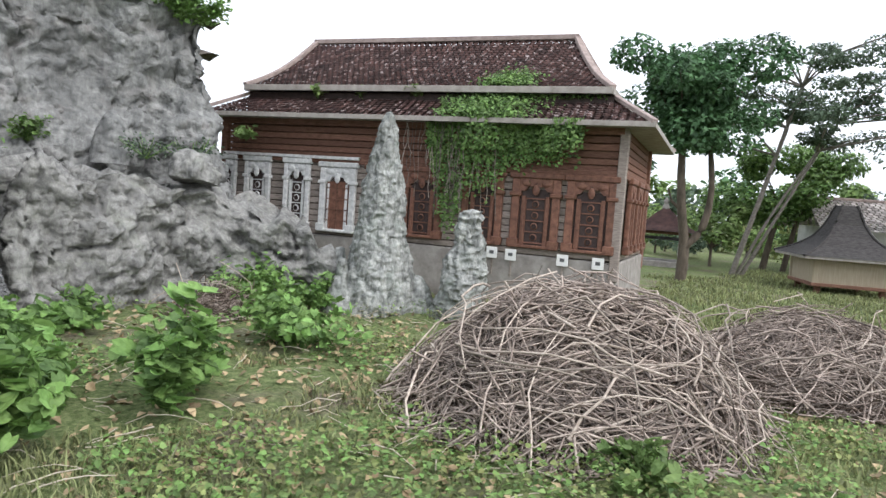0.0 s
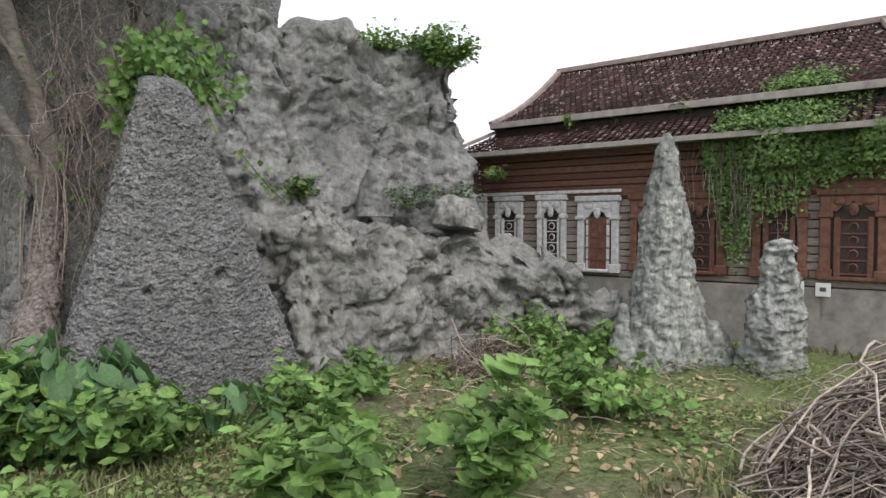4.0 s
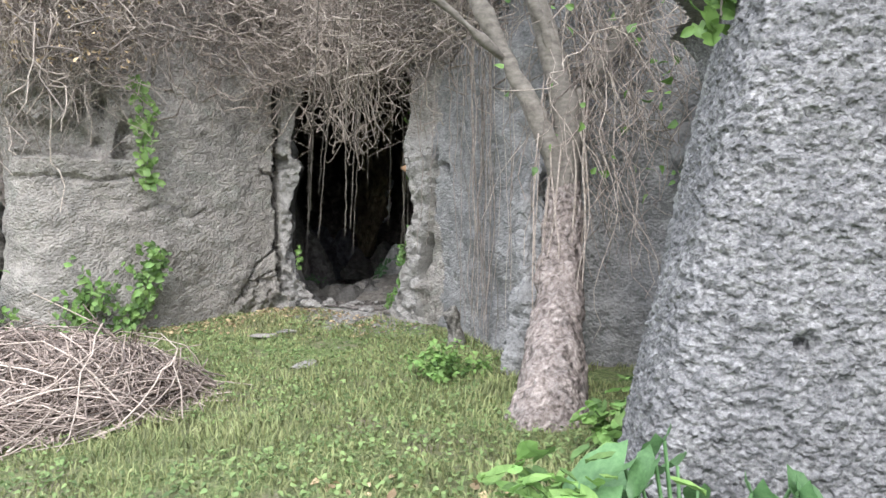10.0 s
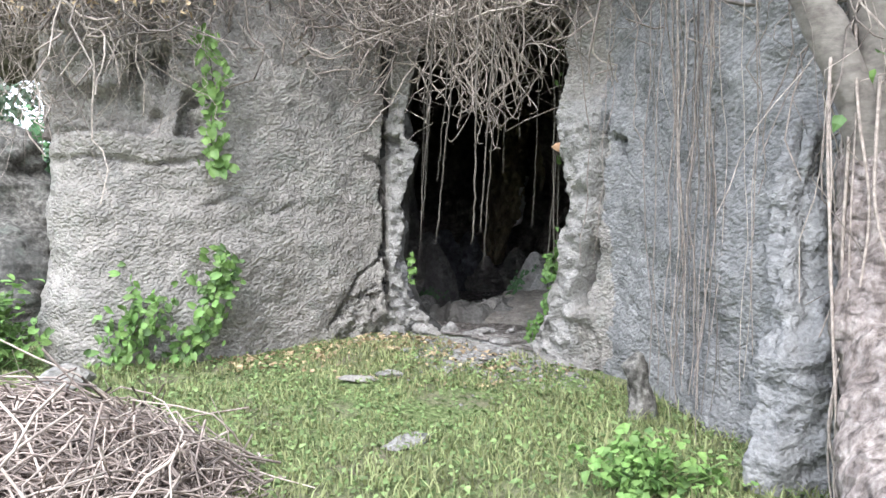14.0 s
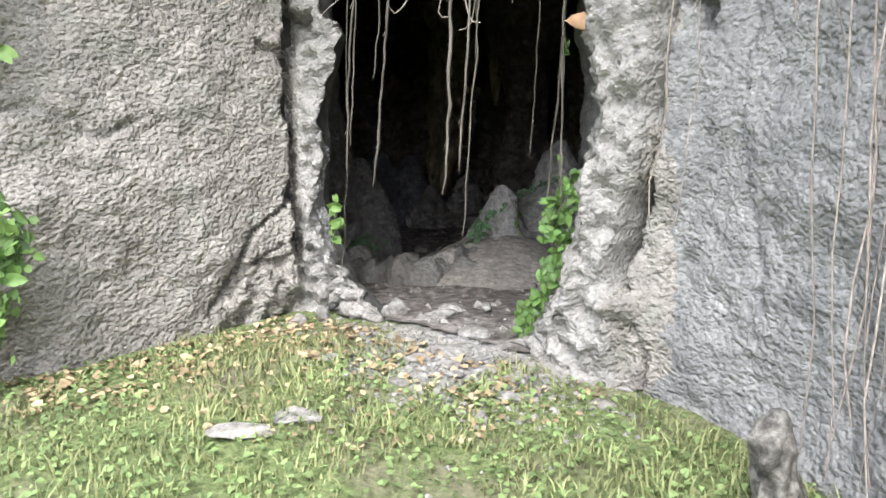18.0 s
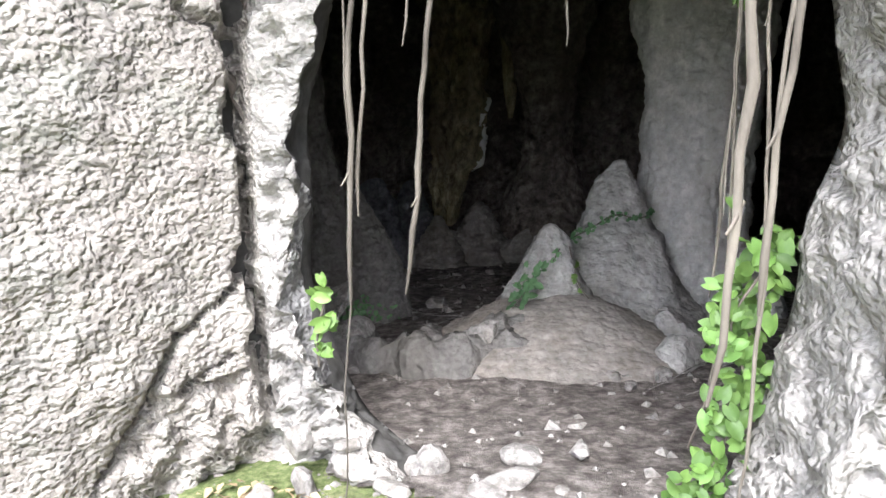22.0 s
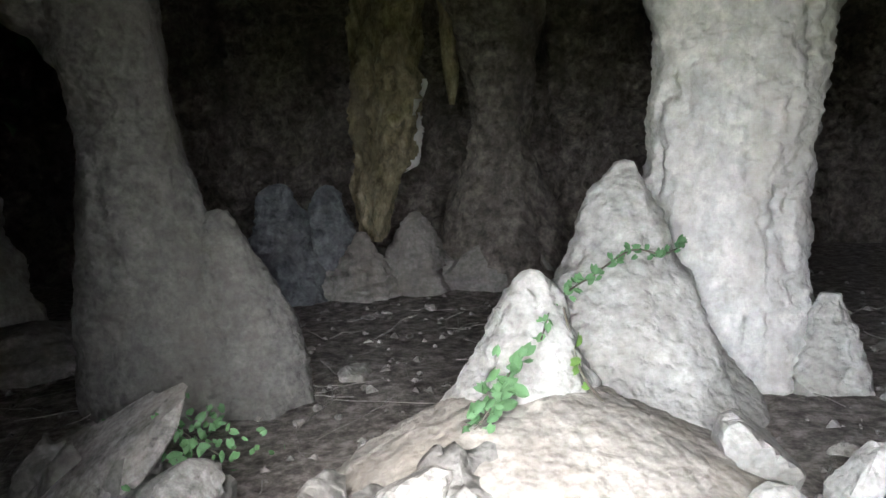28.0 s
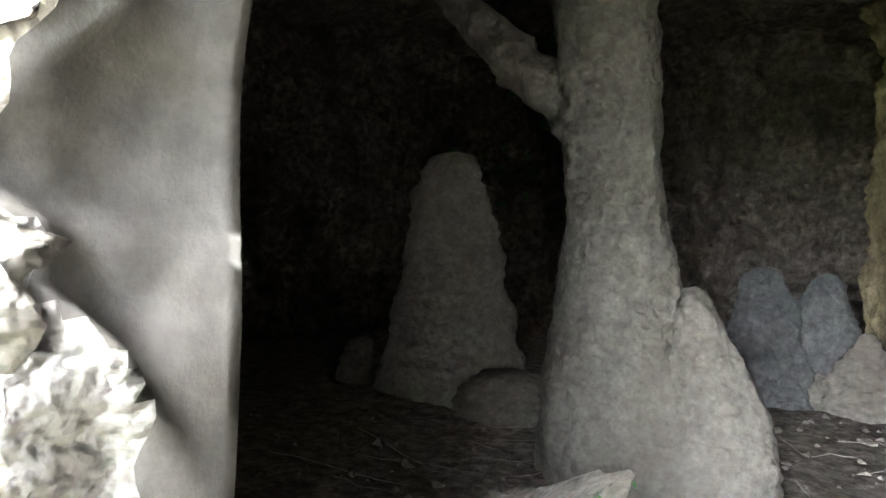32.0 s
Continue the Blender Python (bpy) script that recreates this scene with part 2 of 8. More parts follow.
def fbm(p, scale, octaves=4, gain=0.5, ridged=False, shift=0.0):
    q = np.asarray(p, float) * scale + shift
    out, amp = np.zeros(len(q)), 1.0
    for _ in range(octaves):
        v = vnoise(q)
        out += amp * ((1 - 2 * np.abs(v)) if ridged else v)
        q, amp = q @ _TURN * 2.03 + 17.3, amp * gain
    return out


def mesh_from(name, verts, faces, mats, smooth=True, mat_index=None):
    me = bpy.data.meshes.new(name)
    me.from_pydata(np.asarray(verts).tolist() if not isinstance(verts, list) else verts, [], np.asarray(faces).tolist() if not isinstance(faces, list) else faces)
    for m in mats if isinstance(mats, (list, tuple)) else [mats]:
        me.materials.append(m)
    if smooth:
        me.polygons.foreach_set("use_smooth", [True] * len(me.polygons))
    if mat_index is not None:
        me.polygons.foreach_set("material_index", mat_index)
    me.update()
    return me


def thing(name, data=None, label="", category="", group="", kind=""):
    return tagged(new(name, data), label, category, group, kind)


def empty(name, at=(0, 0, 0), label="", category="", group="", kind=""):
    ob = new(name)
    ob.empty_display_size = 0.1
    ob.matrix_world = Matrix.Translation(at)
    return tagged(ob, label, category, group, kind)


def part(name, data, material, parent, label="", at=None, kind=""):
    """Links a bmesh or a mesh as one mesh object under a thing or a part."""
    if isinstance(data, bmesh.types.BMesh):
        me = bpy.data.meshes.new(name)
        data.to_mesh(me)
        data.free()
        me.materials.append(material)
    else:
        me = data
    ob = new(name, me)
    ob.parent = parent
    if at is not None:
        ob.matrix_basis = at
    return tagged(ob, label, kind=kind)


def box(size, at=(0, 0, 0), bevel=0.0, bm=None, rot=None):
    bm = bm or bmesh.new()
    m = Matrix.Translation(at) @ (rot or Matrix()) @ Matrix.Diagonal((*size, 1))
    made = bmesh.ops.create_cube(bm, size=1.0, matrix=m)
    if bevel:
        bmesh.ops.bevel(bm, geom=list({e for v in made["verts"] for e in v.link_edges}), offset=bevel, segments=1, affect="EDGES")
    return bm


def grid_faces(nu, nv, wrap=False):
    a = np.arange(nu * nv).reshape(nu, nv)
    if wrap:
        a = np.concatenate([a, a[:1]], 0)
    return np.stack([a[:-1, :-1], a[1:, :-1], a[1:, 1:], a[:-1, 1:]], -1).reshape(-1, 4)


def smooth_line(pts, step):
    """A Catmull-Rom line through pts, evenly spaced."""
    p = np.asarray(pts, float)
    p = np.vstack([2 * p[0] - p[1], p, 2 * p[-1] - p[-2]])
    out = []
    for i in range(1, len(p) - 2):
        t = np.linspace(0, 1, 24, endpoint=False)[:, None]
        a, b, c, d = p[i - 1], p[i], p[i + 1], p[i + 2]
        out.append(0.5 * (2 * b + (c - a) * t + (2 * a - 5 * b + 4 * c - d) * t**2 + (3 * b - a - 3 * c + d) * t**3))
    out = np.vstack(out + [p[-2:-1]])
    s = np.r_[0, np.cumsum(np.linalg.norm(np.diff(out, axis=0), axis=1))]
    n = max(2, int(round(s[-1] / step)) + 1)
    k = np.linspace(0, s[-1], n)
    return np.stack([np.interp(k, s, out[:, j]) for j in range(out.shape[1])], 1), k


def sheet(pts, z0, height, lean, step, seed, amps, zstep=None, flake=0.0, crevice=0.0):
    """A rock face over the plan line pts: arrays of points (nu, nv, 3), outward normals and the run along the line. height(s), lean(z, s): how far it stands back."""
    line, s = smooth_line(pts, step)
    tang = np.gradient(line, axis=0)
    tang /= np.linalg.norm(tang, axis=1)[:, None]
    nrm = np.stack([tang[:, 1], -tang[:, 0]], 1)
    nv = int(max(height(x) for x in s) / (zstep or step)) + 1
    v = np.linspace(0, 1, nv)
    hts = np.array([height(x) for x in s])
    z = z0 + v[None, :] * hts[:, None]
    back = np.broadcast_to(lean(z, s[:, None]), z.shape)
    xy = line[:, None, :] - nrm[:, None, :] * back[..., None]
    p = np.concatenate([xy, z[..., None]], 2)
    flat = p.reshape(-1, 3)
    d = np.zeros(len(flat))
    for scale, amp, octv, ridged in amps:
        d += amp * fbm(flat * np.array([1, 1, 1.0]), scale, octv, 0.5, ridged, seed)
    if flake:
        d += flake * np.round(4 * fbm(flat, 1.4, 4, 0.55, False, seed + 5) + 0.3 * fbm(flat, 8, 2)) / 4
    if crevice:
        for sc, w, k in ((1.1, 0.05, 1.0), (2.7, 0.09, 0.5)):
            d -= crevice * k * np.exp(-((fbm(flat * np.array([1, 1, 0.8]), sc, 3, 0.5, False, seed + 9) / w) ** 2))
    n3 = np.concatenate([np.broadcast_to(nrm[:, None, :], xy.shape), np.zeros_like(z)[..., None]], 2)
    p = p + n3 * d.reshape(z.shape)[..., None]
    return p, n3, s, z


def tubes(lines, radii, sides=4):
    """Thin tubes along lines (k, m, 3) with radii (k, m): points and faces."""
    lines, radii = np.asarray(lines, float), np.asarray(radii, float)
    k, m, _ = lines.shape
    t = np.gradient(lines, axis=1)
    t /= np.linalg.norm(t, axis=2)[..., None] + 1e-9
    ref = np.where(np.abs(t[..., 2:3]) > 0.9, np.array([1.0, 0, 0]), np.array([0, 0, 1.0]))
    a = np.cross(t, ref)
    a /= np.linalg.norm(a, axis=2)[..., None] + 1e-9
    b = np.cross(t, a)
    ang = np.arange(sides) * 2 * np.pi / sides
    ring = a[:, :, None, :] * np.cos(ang)[None, None, :, None] + b[:, :, None, :] * np.sin(ang)[None, None, :, None]
    v = lines[:, :, None, :] + ring * radii[:, :, None, None]
    i = np.arange(k * m * sides).reshape(k, m, sides)
    j = np.roll(i, -1, 2)
    f = np.stack([i[:, :-1], j[:, :-1], j[:, 1:], i[:, 1:]], -1).reshape(-1, 4)
    return v.reshape(-1, 3), f


def heart_leaves(centres, ups, sizes, droop=0.25, wide=0.8, seed=0):
    """Rounded heart-shaped leaves, twenty-five points each, curled and pointed."""
    r = np.random.default_rng(seed)
    n = len(centres)
    up = np.asarray(ups, float)
    up = up / (np.linalg.norm(up, axis=1)[:, None] + 1e-9)
    d = r.normal(size=(n, 3)) + np.array([0, 0, -0.5])
    d -= up * (d * up).sum(1)[:, None]
    d /= np.linalg.norm(d, axis=1)[:, None] + 1e-9
    side = np.cross(d, up)
    t = np.repeat(np.linspace(0, 1, 6), 5)
    u = np.tile(np.linspace(-1, 1, 5), 6)
    w = 0.5 * wide * np.sin(np.pi * np.minimum(1, t * 0.84 + 0.16)) ** 0.75 * np.where(t > 0.99, 0.02, 1)
    a, b = t - 0.5 - 0.22 * (1 - t) ** 2 * np.abs(u), u * w
    curl = r.uniform(0.4, 1.6, n)[:, None]
    c = (0.14 * np.abs(u) ** 1.4)[None] - droop * curl * (t**2)[None] + 0.03 * np.sin(t * 17 + np.abs(u) * 3)[None]
    s = np.asarray(sizes)[:, None, None]
    v = np.asarray(centres)[:, None, :] + s * (d[:, None, :] * a[None, :, None] + side[:, None, :] * b[None, :, None] + up[:, None, :] * c[..., None])
    f = (grid_faces(6, 5)[None] + (np.arange(n) * 30)[:, None, None]).reshape(-1, 4)
    return v.reshape(-1, 3), f


def leaves(centres, ups, sizes, droop=0.25, wide=0.8, seed=0):
    """Folded leaves at centres, facing ups: six points and four faces each."""
    r = np.random.default_rng(seed)
    n = len(centres)
    up = np.asarray(ups, float)
    up = up / (np.linalg.norm(up, axis=1)[:, None] + 1e-9)
    d = r.normal(size=(n, 3))
    d -= up * (d * up).sum(1)[:, None]
    d /= np.linalg.norm(d, axis=1)[:, None] + 1e-9
    side = np.cross(d, up)
    s = np.asarray(sizes)[:, None]
    c = np.asarray(centres)
    pts = np.stack([
        c - d * s * 0.5,
        c + (-d * 0.25 + side * 0.5 * wide + up * 0.1) * s,
        c + (d * 0.15 + side * 0.36 * wide + up * (0.1 - droop * 0.3)) * s,
        c + (d * 0.62 - up * droop) * s,
        c + (d * 0.15 - side * 0.36 * wide + up * (0.1 - droop * 0.3)) * s,
        c + (-d * 0.25 - side * 0.5 * wide + up * 0.1) * s,
        c + (d * 0.1) * s - up * s * 0.02,
    ], 1).reshape(-1, 3)
    base = (np.arange(n) * 7)[:, None]
    f = np.concatenate([base + np.array([[0, 6, 2, 1]]), base + np.array([[6, 3, 2, 2]]), base + np.array([[0, 5, 4, 6]]), base + np.array([[6, 4, 3, 3]])], 0)
    quads = np.concatenate([base + np.array([[0, 6, 2, 1]]), base + np.array([[0, 5, 4, 6]])], 0).tolist()
    tris = np.concatenate([base + np.array([[6, 3, 2]]), base + np.array([[6, 4, 3]])], 0).tolist()
    return pts, quads + tris


def blob(name, radii, seed, mat, rough=0.25, sub=3, flat_bottom=True):
    bm = bmesh.new()
    bmesh.ops.create_icosphere(bm, subdivisions=sub, radius=1.0)
    p = np.array([v.co[:] for v in bm.verts])
    d = 1 + rough * fbm(p, 1.3, 4, 0.5, False, seed * 3.7)
    if rough >= 0.3:
        d += 0.14 * np.round(2.5 * fbm(p, 1.6, 2, 0.5, False, seed * 1.3)) / 2 + 0.03 * fbm(p, 6, 2)
    p = np.sign(p) * np.abs(p) ** 0.85 * d[:, None] * np.array(radii)
    if flat_bottom:
        p[:, 2] = np.maximum(p[:, 2], -0.45 * radii[2])
    for v, co in zip(bm.verts, p):
        v.co = co
    me = bpy.data.meshes.new(name)
    bm.to_mesh(me)
    bm.free()
    me.materials.append(mat)
    me.polygons.foreach_set("use_smooth", [True] * len(me.polygons))
    return me


def chunk(name, radii, seed, mat, sub=3, cuts=11):
    """A broken lump: a ball cut by random planes, with a rough skin."""
    r = np.random.default_rng(seed)
    bm = bmesh.new()
    bmesh.ops.create_icosphere(bm, subdivisions=sub, radius=1.0)
    p = np.array([v.co[:] for v in bm.verts])
    n = r.normal(size=(cuts, 3))
    n /= np.linalg.norm(n, axis=1)[:, None]
    n[0] = (0, 0, -1)
    d = r.uniform(0.42, 0.85, cuts)
    d[0] = 0.5
    reach = p @ n.T
    k = np.min(np.where(reach > 1e-3, d / np.maximum(reach, 1e-3), 9), 1)
    q = p * np.minimum(k, 1.0)[:, None]
    q *= (1 + 0.05 * fbm(q, 3.0, 3, 0.5, False, seed * 1.7))[:, None]
    for v, co in zip(bm.verts, q * np.array(radii)):
        v.co = co
    me = bpy.data.meshes.new(name)
    bm.to_mesh(me)
    bm.free()
    me.materials.append(mat)
    return me


def lathe_rock(name, base, profile, mat, seed, amp=0.05, sides=48, rows=70, lean=(0, 0), squash=1.0, fine=0.012, turn=0.0, flute=0.0):
    """A standing rock: profile [(z, radius)], leaning by lean, flattened across by squash."""
    zs = np.linspace(profile[0][0], profile[-1][0], rows)
    rad = np.interp(zs, [q[0] for q in profile], [q[1] for q in profile])
    th = np.linspace(0, 2 * np.pi, sides, endpoint=False)
    h = (zs - zs[0]) / (zs[-1] - zs[0])
    x = rad[None, :] * np.cos(th)[:, None]
    y = rad[None, :] * np.sin(th)[:, None] * squash
    p = np.stack([x, y, np.broadcast_to(zs, x.shape)], 2)
    flat = p.reshape(-1, 3)
    rr = np.repeat(rad[None], sides, 0).reshape(-1)
    d = amp * fbm(flat, 1.6, 4, 0.5, False, seed) + fine * fbm(flat * np.array([1, 1, 0.7]), 14, 3, 0.6, True, seed)
    if flute:
        # drips that ran down, and the lips where they stopped
        run = flat * np.array([1, 1, 0.22])
        d += flute * fbm(run, 7.0, 3, 0.55, False, seed + 4) + 0.4 * flute * np.round(2 * fbm(flat, 5.0, 2, 0.5, False, seed + 7)) / 2
    flat[:, :2] += flat[:, :2] / (np.linalg.norm(flat[:, :2], axis=1)[:, None] + 1e-6) * (d * np.minimum(1, rr / 0.12))[:, None]
    c, s_ = math.cos(turn), math.sin(turn)
    flat[:, :2] = flat[:, :2] @ np.array([[c, s_], [-s_, c]])
    hh = np.tile(h, sides)
    flat[:, 0] += lean[0] * hh
    flat[:, 1] += lean[1] * hh
    f = grid_faces(sides, rows, True)
    v = np.vstack([flat, [[lean[0], lean[1], zs[-1] + 0.3 * rad[-1]]]])
    top = len(v) - 1
    ring = np.arange(sides) * rows + rows - 1
    faces = f.tolist() + [[int(ring[i]), int(ring[(i + 1) % sides]), top] for i in range(sides)]
    return mesh_from(name, v + np.array(base), faces, mat)

# ---- ground ----
def ground_z(x, y):
    """Height of the earth: nearly level, a little rise before the cave."""
    p = np.stack([x, y, np.zeros_like(x)], 1)
    near = np.exp(-((x - 3) ** 2 + (y + 5) ** 2) / 220.0)
    z = 0.05 * fbm(p, 0.45, 3) * near + 0.018 * fbm(p, 2.3, 3) * near
    z += 0.13 * np.exp(-((x - 0.2) ** 2 / 3.0 + (y - 2.2) ** 2 / 3.5)) - 0.02
    return z


def make_ground():
    c = np.r_[-900, -300, -120, -60, -30, np.linspace(-14, 26, 251), 40, 70, 130, 320, 900]
    r = np.r_[-900, -300, -120, -60, -30, np.linspace(-20, 0.0, 130), np.linspace(0.06, 3.4, 56), np.linspace(3.7, 14, 32), 18, 30, 60, 130, 320, 900]
    gx, gy = np.meshgrid(c, r, indexing="ij")
    z = ground_z(gx.ravel(), gy.ravel())
    line = np.interp(gx.ravel(), [-6, -4.9, -4.15, -3.5, -2.45, -1.7, -1.02, -0.62, 0.15, 1.31, 1.66, 1.95, 2.45], [7, 3.4, 1.6, 1.1, 1.55, 2.2, 2.8, 2.65, 2.08, 1.25, 0.9, 0.5, 0.4])
    inside = (gy.ravel() > line + 0.12) & (((gx.ravel() - 0.9) / 8.7) ** 4 + ((gy.ravel() - 5.6) / 8.2) ** 4 < 1)
    z = np.where(inside, -0.7, z)
    v = np.stack([gx.ravel(), gy.ravel(), z], 1)
    m, n, l, b = shader("soil_and_turf", 0.95, 0.15)
    co = where(n)
    soil = ramp(n, l, noise_node(n, l, co, 14, 8, 0.7), [(0.35, (0.075, 0.058, 0.044)), (0.5, (0.17, 0.135, 0.105)), (0.66, (0.3, 0.25, 0.2))])
    turf = ramp(n, l, noise_node(n, l, co, 22, 8, 0.7), [(0.35, (0.06, 0.085, 0.03)), (0.52, (0.15, 0.19, 0.075)), (0.68, (0.27, 0.3, 0.14))])
    patch = ramp(n, l, noise_node(n, l, co, 1.1, 6, 0.65), [(0.32, (0, 0, 0)), (0.5, (1, 1, 1))])
    col = mixc(n, l, patch, soil, turf)
    away = n.new("ShaderNodeVectorMath")
    away.operation = "DISTANCE"
    away.inputs[1].default_value = (0.3, 1.62, 0.05)
    l.new(co, away.inputs[0])
    wob = n.new("ShaderNodeMath")
    wob.operation = "MULTIPLY_ADD"
    wob.inputs[1].default_value = 1.6
    l.new(noise_node(n, l, co, 3.5, 6, 0.7), wob.inputs[0])
    l.new(away.outputs["Value"], wob.inputs[2])
    grit = ramp(n, l, noise_node(n, l, co, 26, 8, 0.75), [(0.36, (0.13, 0.12, 0.11)), (0.5, (0.29, 0.28, 0.265)), (0.66, (0.46, 0.45, 0.44))])
    near = ramp(n, l, wob.outputs[0], [(0.62, (1, 1, 1)), (0.86, (0, 0, 0))])
    near.node.color_ramp.elements[0].position = 0.6
    half = n.new("ShaderNodeMath")
    half.operation = "MULTIPLY"
    half.inputs[1].default_value = 0.56
    l.new(wob.outputs[0], half.inputs[0])
    l.new(half.outputs[0], near.node.inputs["Fac"])
    col = mixc(n, l, near, col, grit)
    litter = ramp(n, l, noise_node(n, l, co, 60, 4, 0.8, (1, 2.5, 1)), [(0.58, (0, 0, 0)), (0.68, (1, 1, 1))])
    col = mixc(n, l, litter, col, (0.3, 0.25, 0.17))
    l.new(col, b.inputs["Base Color"])
    bump(n, l, b, noise_node(n, l, co, 40, 8, 0.75), 0.8, 0.03)
    thing("ground", mesh_from("ground", v, grid_faces(len(c), len(r)), m), "rough ground of brown soil and patchy green turf", "ground", kind="structure")


make_ground()

# ---- cave front with the broken opening ----
A2, B2 = np.array([-1.02, 2.75]), np.array([1.31, 1.15])
FRONT = [(-5.6, 6.0), (-4.9, 3.2), (-4.15, 1.3), (-3.5, 0.72), (-2.45, 1.22), (-1.7, 1.92), (-1.02, 2.58), (-0.62, 2.55), tuple(A2 * 0.5 + B2 * 0.5), tuple(B2), (1.66, 0.55), (1.95, -0.4), (2.45, -1.0), (3.25, -1.3), (4.1, -1.9), (4.6, -2.6)]
HOLE = [(0.52, 3.35), (0.38, 2.75), (0.35, 2.36), (0.5, 2.2), (0.43, 1.95), (0.31, 1.6), (0.35, 1.25), (0.3, 0.9), (0.43, 0.6), (0.6, 0.3), (1.1, 0.02), (1.6, -0.04), (2.2, 0.04), (2.4, 0.46), (2.54, 0.95), (2.57, 1.3), (2.68, 1.58), (2.6, 1.9), (2.52, 2.3), (2.56, 3.2), (2.3, 3.6), (1.4, 3.75), (0.78, 3.6)]


def inside_poly(px, pz, poly):
    q = np.zeros(px.shape, bool)
    j = len(poly) - 1
    for i in range(len(poly)):
        (xi, zi), (xj, zj) = poly[i], poly[j]
        q ^= ((zi > pz) != (zj > pz)) & (px < (xj - xi) * (pz - zi) / (zj - zi + 1e-12) + xi)
        j = i
    return q


def seg_dist(px, pz, line):
    best = np.full(px.shape, 9.0)
    for (x0, z0), (x1, z1) in zip(line, line[1:]):
        dx, dz = x1 - x0, z1 - z0
        t = np.clip(((px - x0) * dx + (pz - z0) * dz) / (dx * dx + dz * dz), 0, 1)
        best = np.minimum(best, np.hypot(px - x0 - t * dx, pz - z0 - t * dz))
    return best


def crack(run, z, line, wide, deep):
    """A sharp-sided groove along line."""
    q = np.stack([run.ravel(), z.ravel(), 0 * z.ravel()], 1)
    w = wide * (0.75 + 0.5 * fbm(q, 3.0, 3).reshape(z.shape))
    return -deep * np.clip(1.6 - seg_dist(run, z, line) / np.maximum(w, 0.006), 0, 1)


# height, width, depth and slope of the slanting folds on the plastered side of the opening
FOLDS = [(1.47, 0.035, 0.045, 0.5), (1.56, 0.045, -0.02, 0.5), (1.66, 0.05, 0.03, -0.5), (1.76, 0.05, -0.02, -0.5), (1.88, 0.06, 0.045, -0.4), (2.2, 0.1, 0.06, 0.5), (2.6, 0.14, 0.07, 0.4), (1.1, 0.05, 0.04, 0.6), (0.8, 0.1, -0.05, 0.5)]


def make_front():
    p, n3, s, z = sheet(FRONT, -0.6, lambda x: 6.0 + 0.3 * math.sin(x * 1.3) + 0.2 * math.sin(x * 3.1 + 1), lambda zz, ss: np.maximum(zz - 3.2, 0) * 0.35 + np.maximum(zz, 0) * 0.015, 0.026, 3.0,
                        [(0.7, 0.08, 3, False)])
    line, _ = smooth_line(FRONT, 0.026)
    run = 0.45 + s - s[np.argmin(np.hypot(*(line - np.array([-0.62, 2.55])).T))]
    run = np.broadcast_to(run[:, None], z.shape)
    flat = np.stack([run.ravel(), z.ravel(), 0.3 * run.ravel()], 1)
    wob = (0.028 * fbm(flat, 5, 3) + 0.012 * fbm(flat, 19, 2)).reshape(z.shape)
    # trowelled cement: wide swellings, stepped flakes, coarse grit
    flake = np.round(3.5 * fbm(flat * np.array([1, 1.3, 1]), 1.7, 4, 0.55) + 0.25 * fbm(flat, 9, 2)) / 3.5
    dep = 0.034 * flake.reshape(z.shape) + (0.025 * fbm(flat, 3.0, 2) + 0.004 * fbm(flat * np.array([1, 1.6, 1]), 9.0, 2, 0.6, True) + 0.008 * fbm(flat * np.array([1, 1.7, 1]), 24.0, 2, 0.6)).reshape(z.shape)
    for line2, wide, deep in (([(0.2, 3.9), (0.15, 3.1), (0.13, 2.35), (0.12, 1.95), (0.1, 1.6), (0.14, 1.28), (0.1, 1.0), (0.13, 0.65), (0.2, 0.3)], 0.036, 0.3),
                              ([(0.1, 0.97), (-0.1, 0.83), (-0.2, 0.77), (-0.3, 0.63), (-0.36, 0.5), (-0.46, 0.36), (-0.57, 0.2)], 0.015, 0.2),
                              ([(0.13, 0.62), (-0.05, 0.6), (-0.2, 0.52)], 0.012, 0.1),
                              ([(3.05, 2.3), (2.93, 1.7), (2.91, 1.4), (2.89, 1.22)], 0.02, 0.16),
                              ([(2.89, 1.22), (2.83, 1.03), (2.79, 0.87), (2.75, 0.73), (2.8, 0.62)], 0.03, 0.5),
                              ([(2.83, 0.4), (2.9, 0.25), (2.88, 0.05)], 0.02, 0.12),
                              ([(-1.95, 1.5), (-1.64, 1.61), (-1.2, 1.45), (-0.9, 1.6)], 0.02, 0.04),
                              ([(-3.4, 1.95), (-2.9, 1.98), (-2.4, 1.92), (-1.9, 2.0)], 0.03, 0.06),
                              ([(-0.1, 2.12), (0.05, 2.06), (0.13, 2.0)], 0.02, 0.1),
                              ([(3.5, 2.6), (3.42, 1.6), (3.6, 0.6)], 0.015, 0.06)):
        dep += crack(run + wob, z + wob, line2, wide, deep)
    node = np.maximum(np.abs(run + wob * 2 - 0.22), np.abs(z + wob * 2 - 2.26) * 0.8)
    dep -= 0.26 * np.clip((0.11 - node) / 0.03, 0, 1)
    node = np.maximum(np.abs(run + wob * 2 - 3.17) * 1.3, np.abs(z + wob * 2 - 2.05) * 0.8)
    dep -= 0.2 * np.clip((0.1 - node) / 0.03, 0, 1)
    lump = (fbm(flat * np.array([1, 0.8, 1]), 7, 3, 0.6) + 0.5 * fbm(flat, 21, 2, 0.6, True)).reshape(z.shape)
    crumb = np.round(2 * fbm(flat, 15, 2, 0.6)).reshape(z.shape)
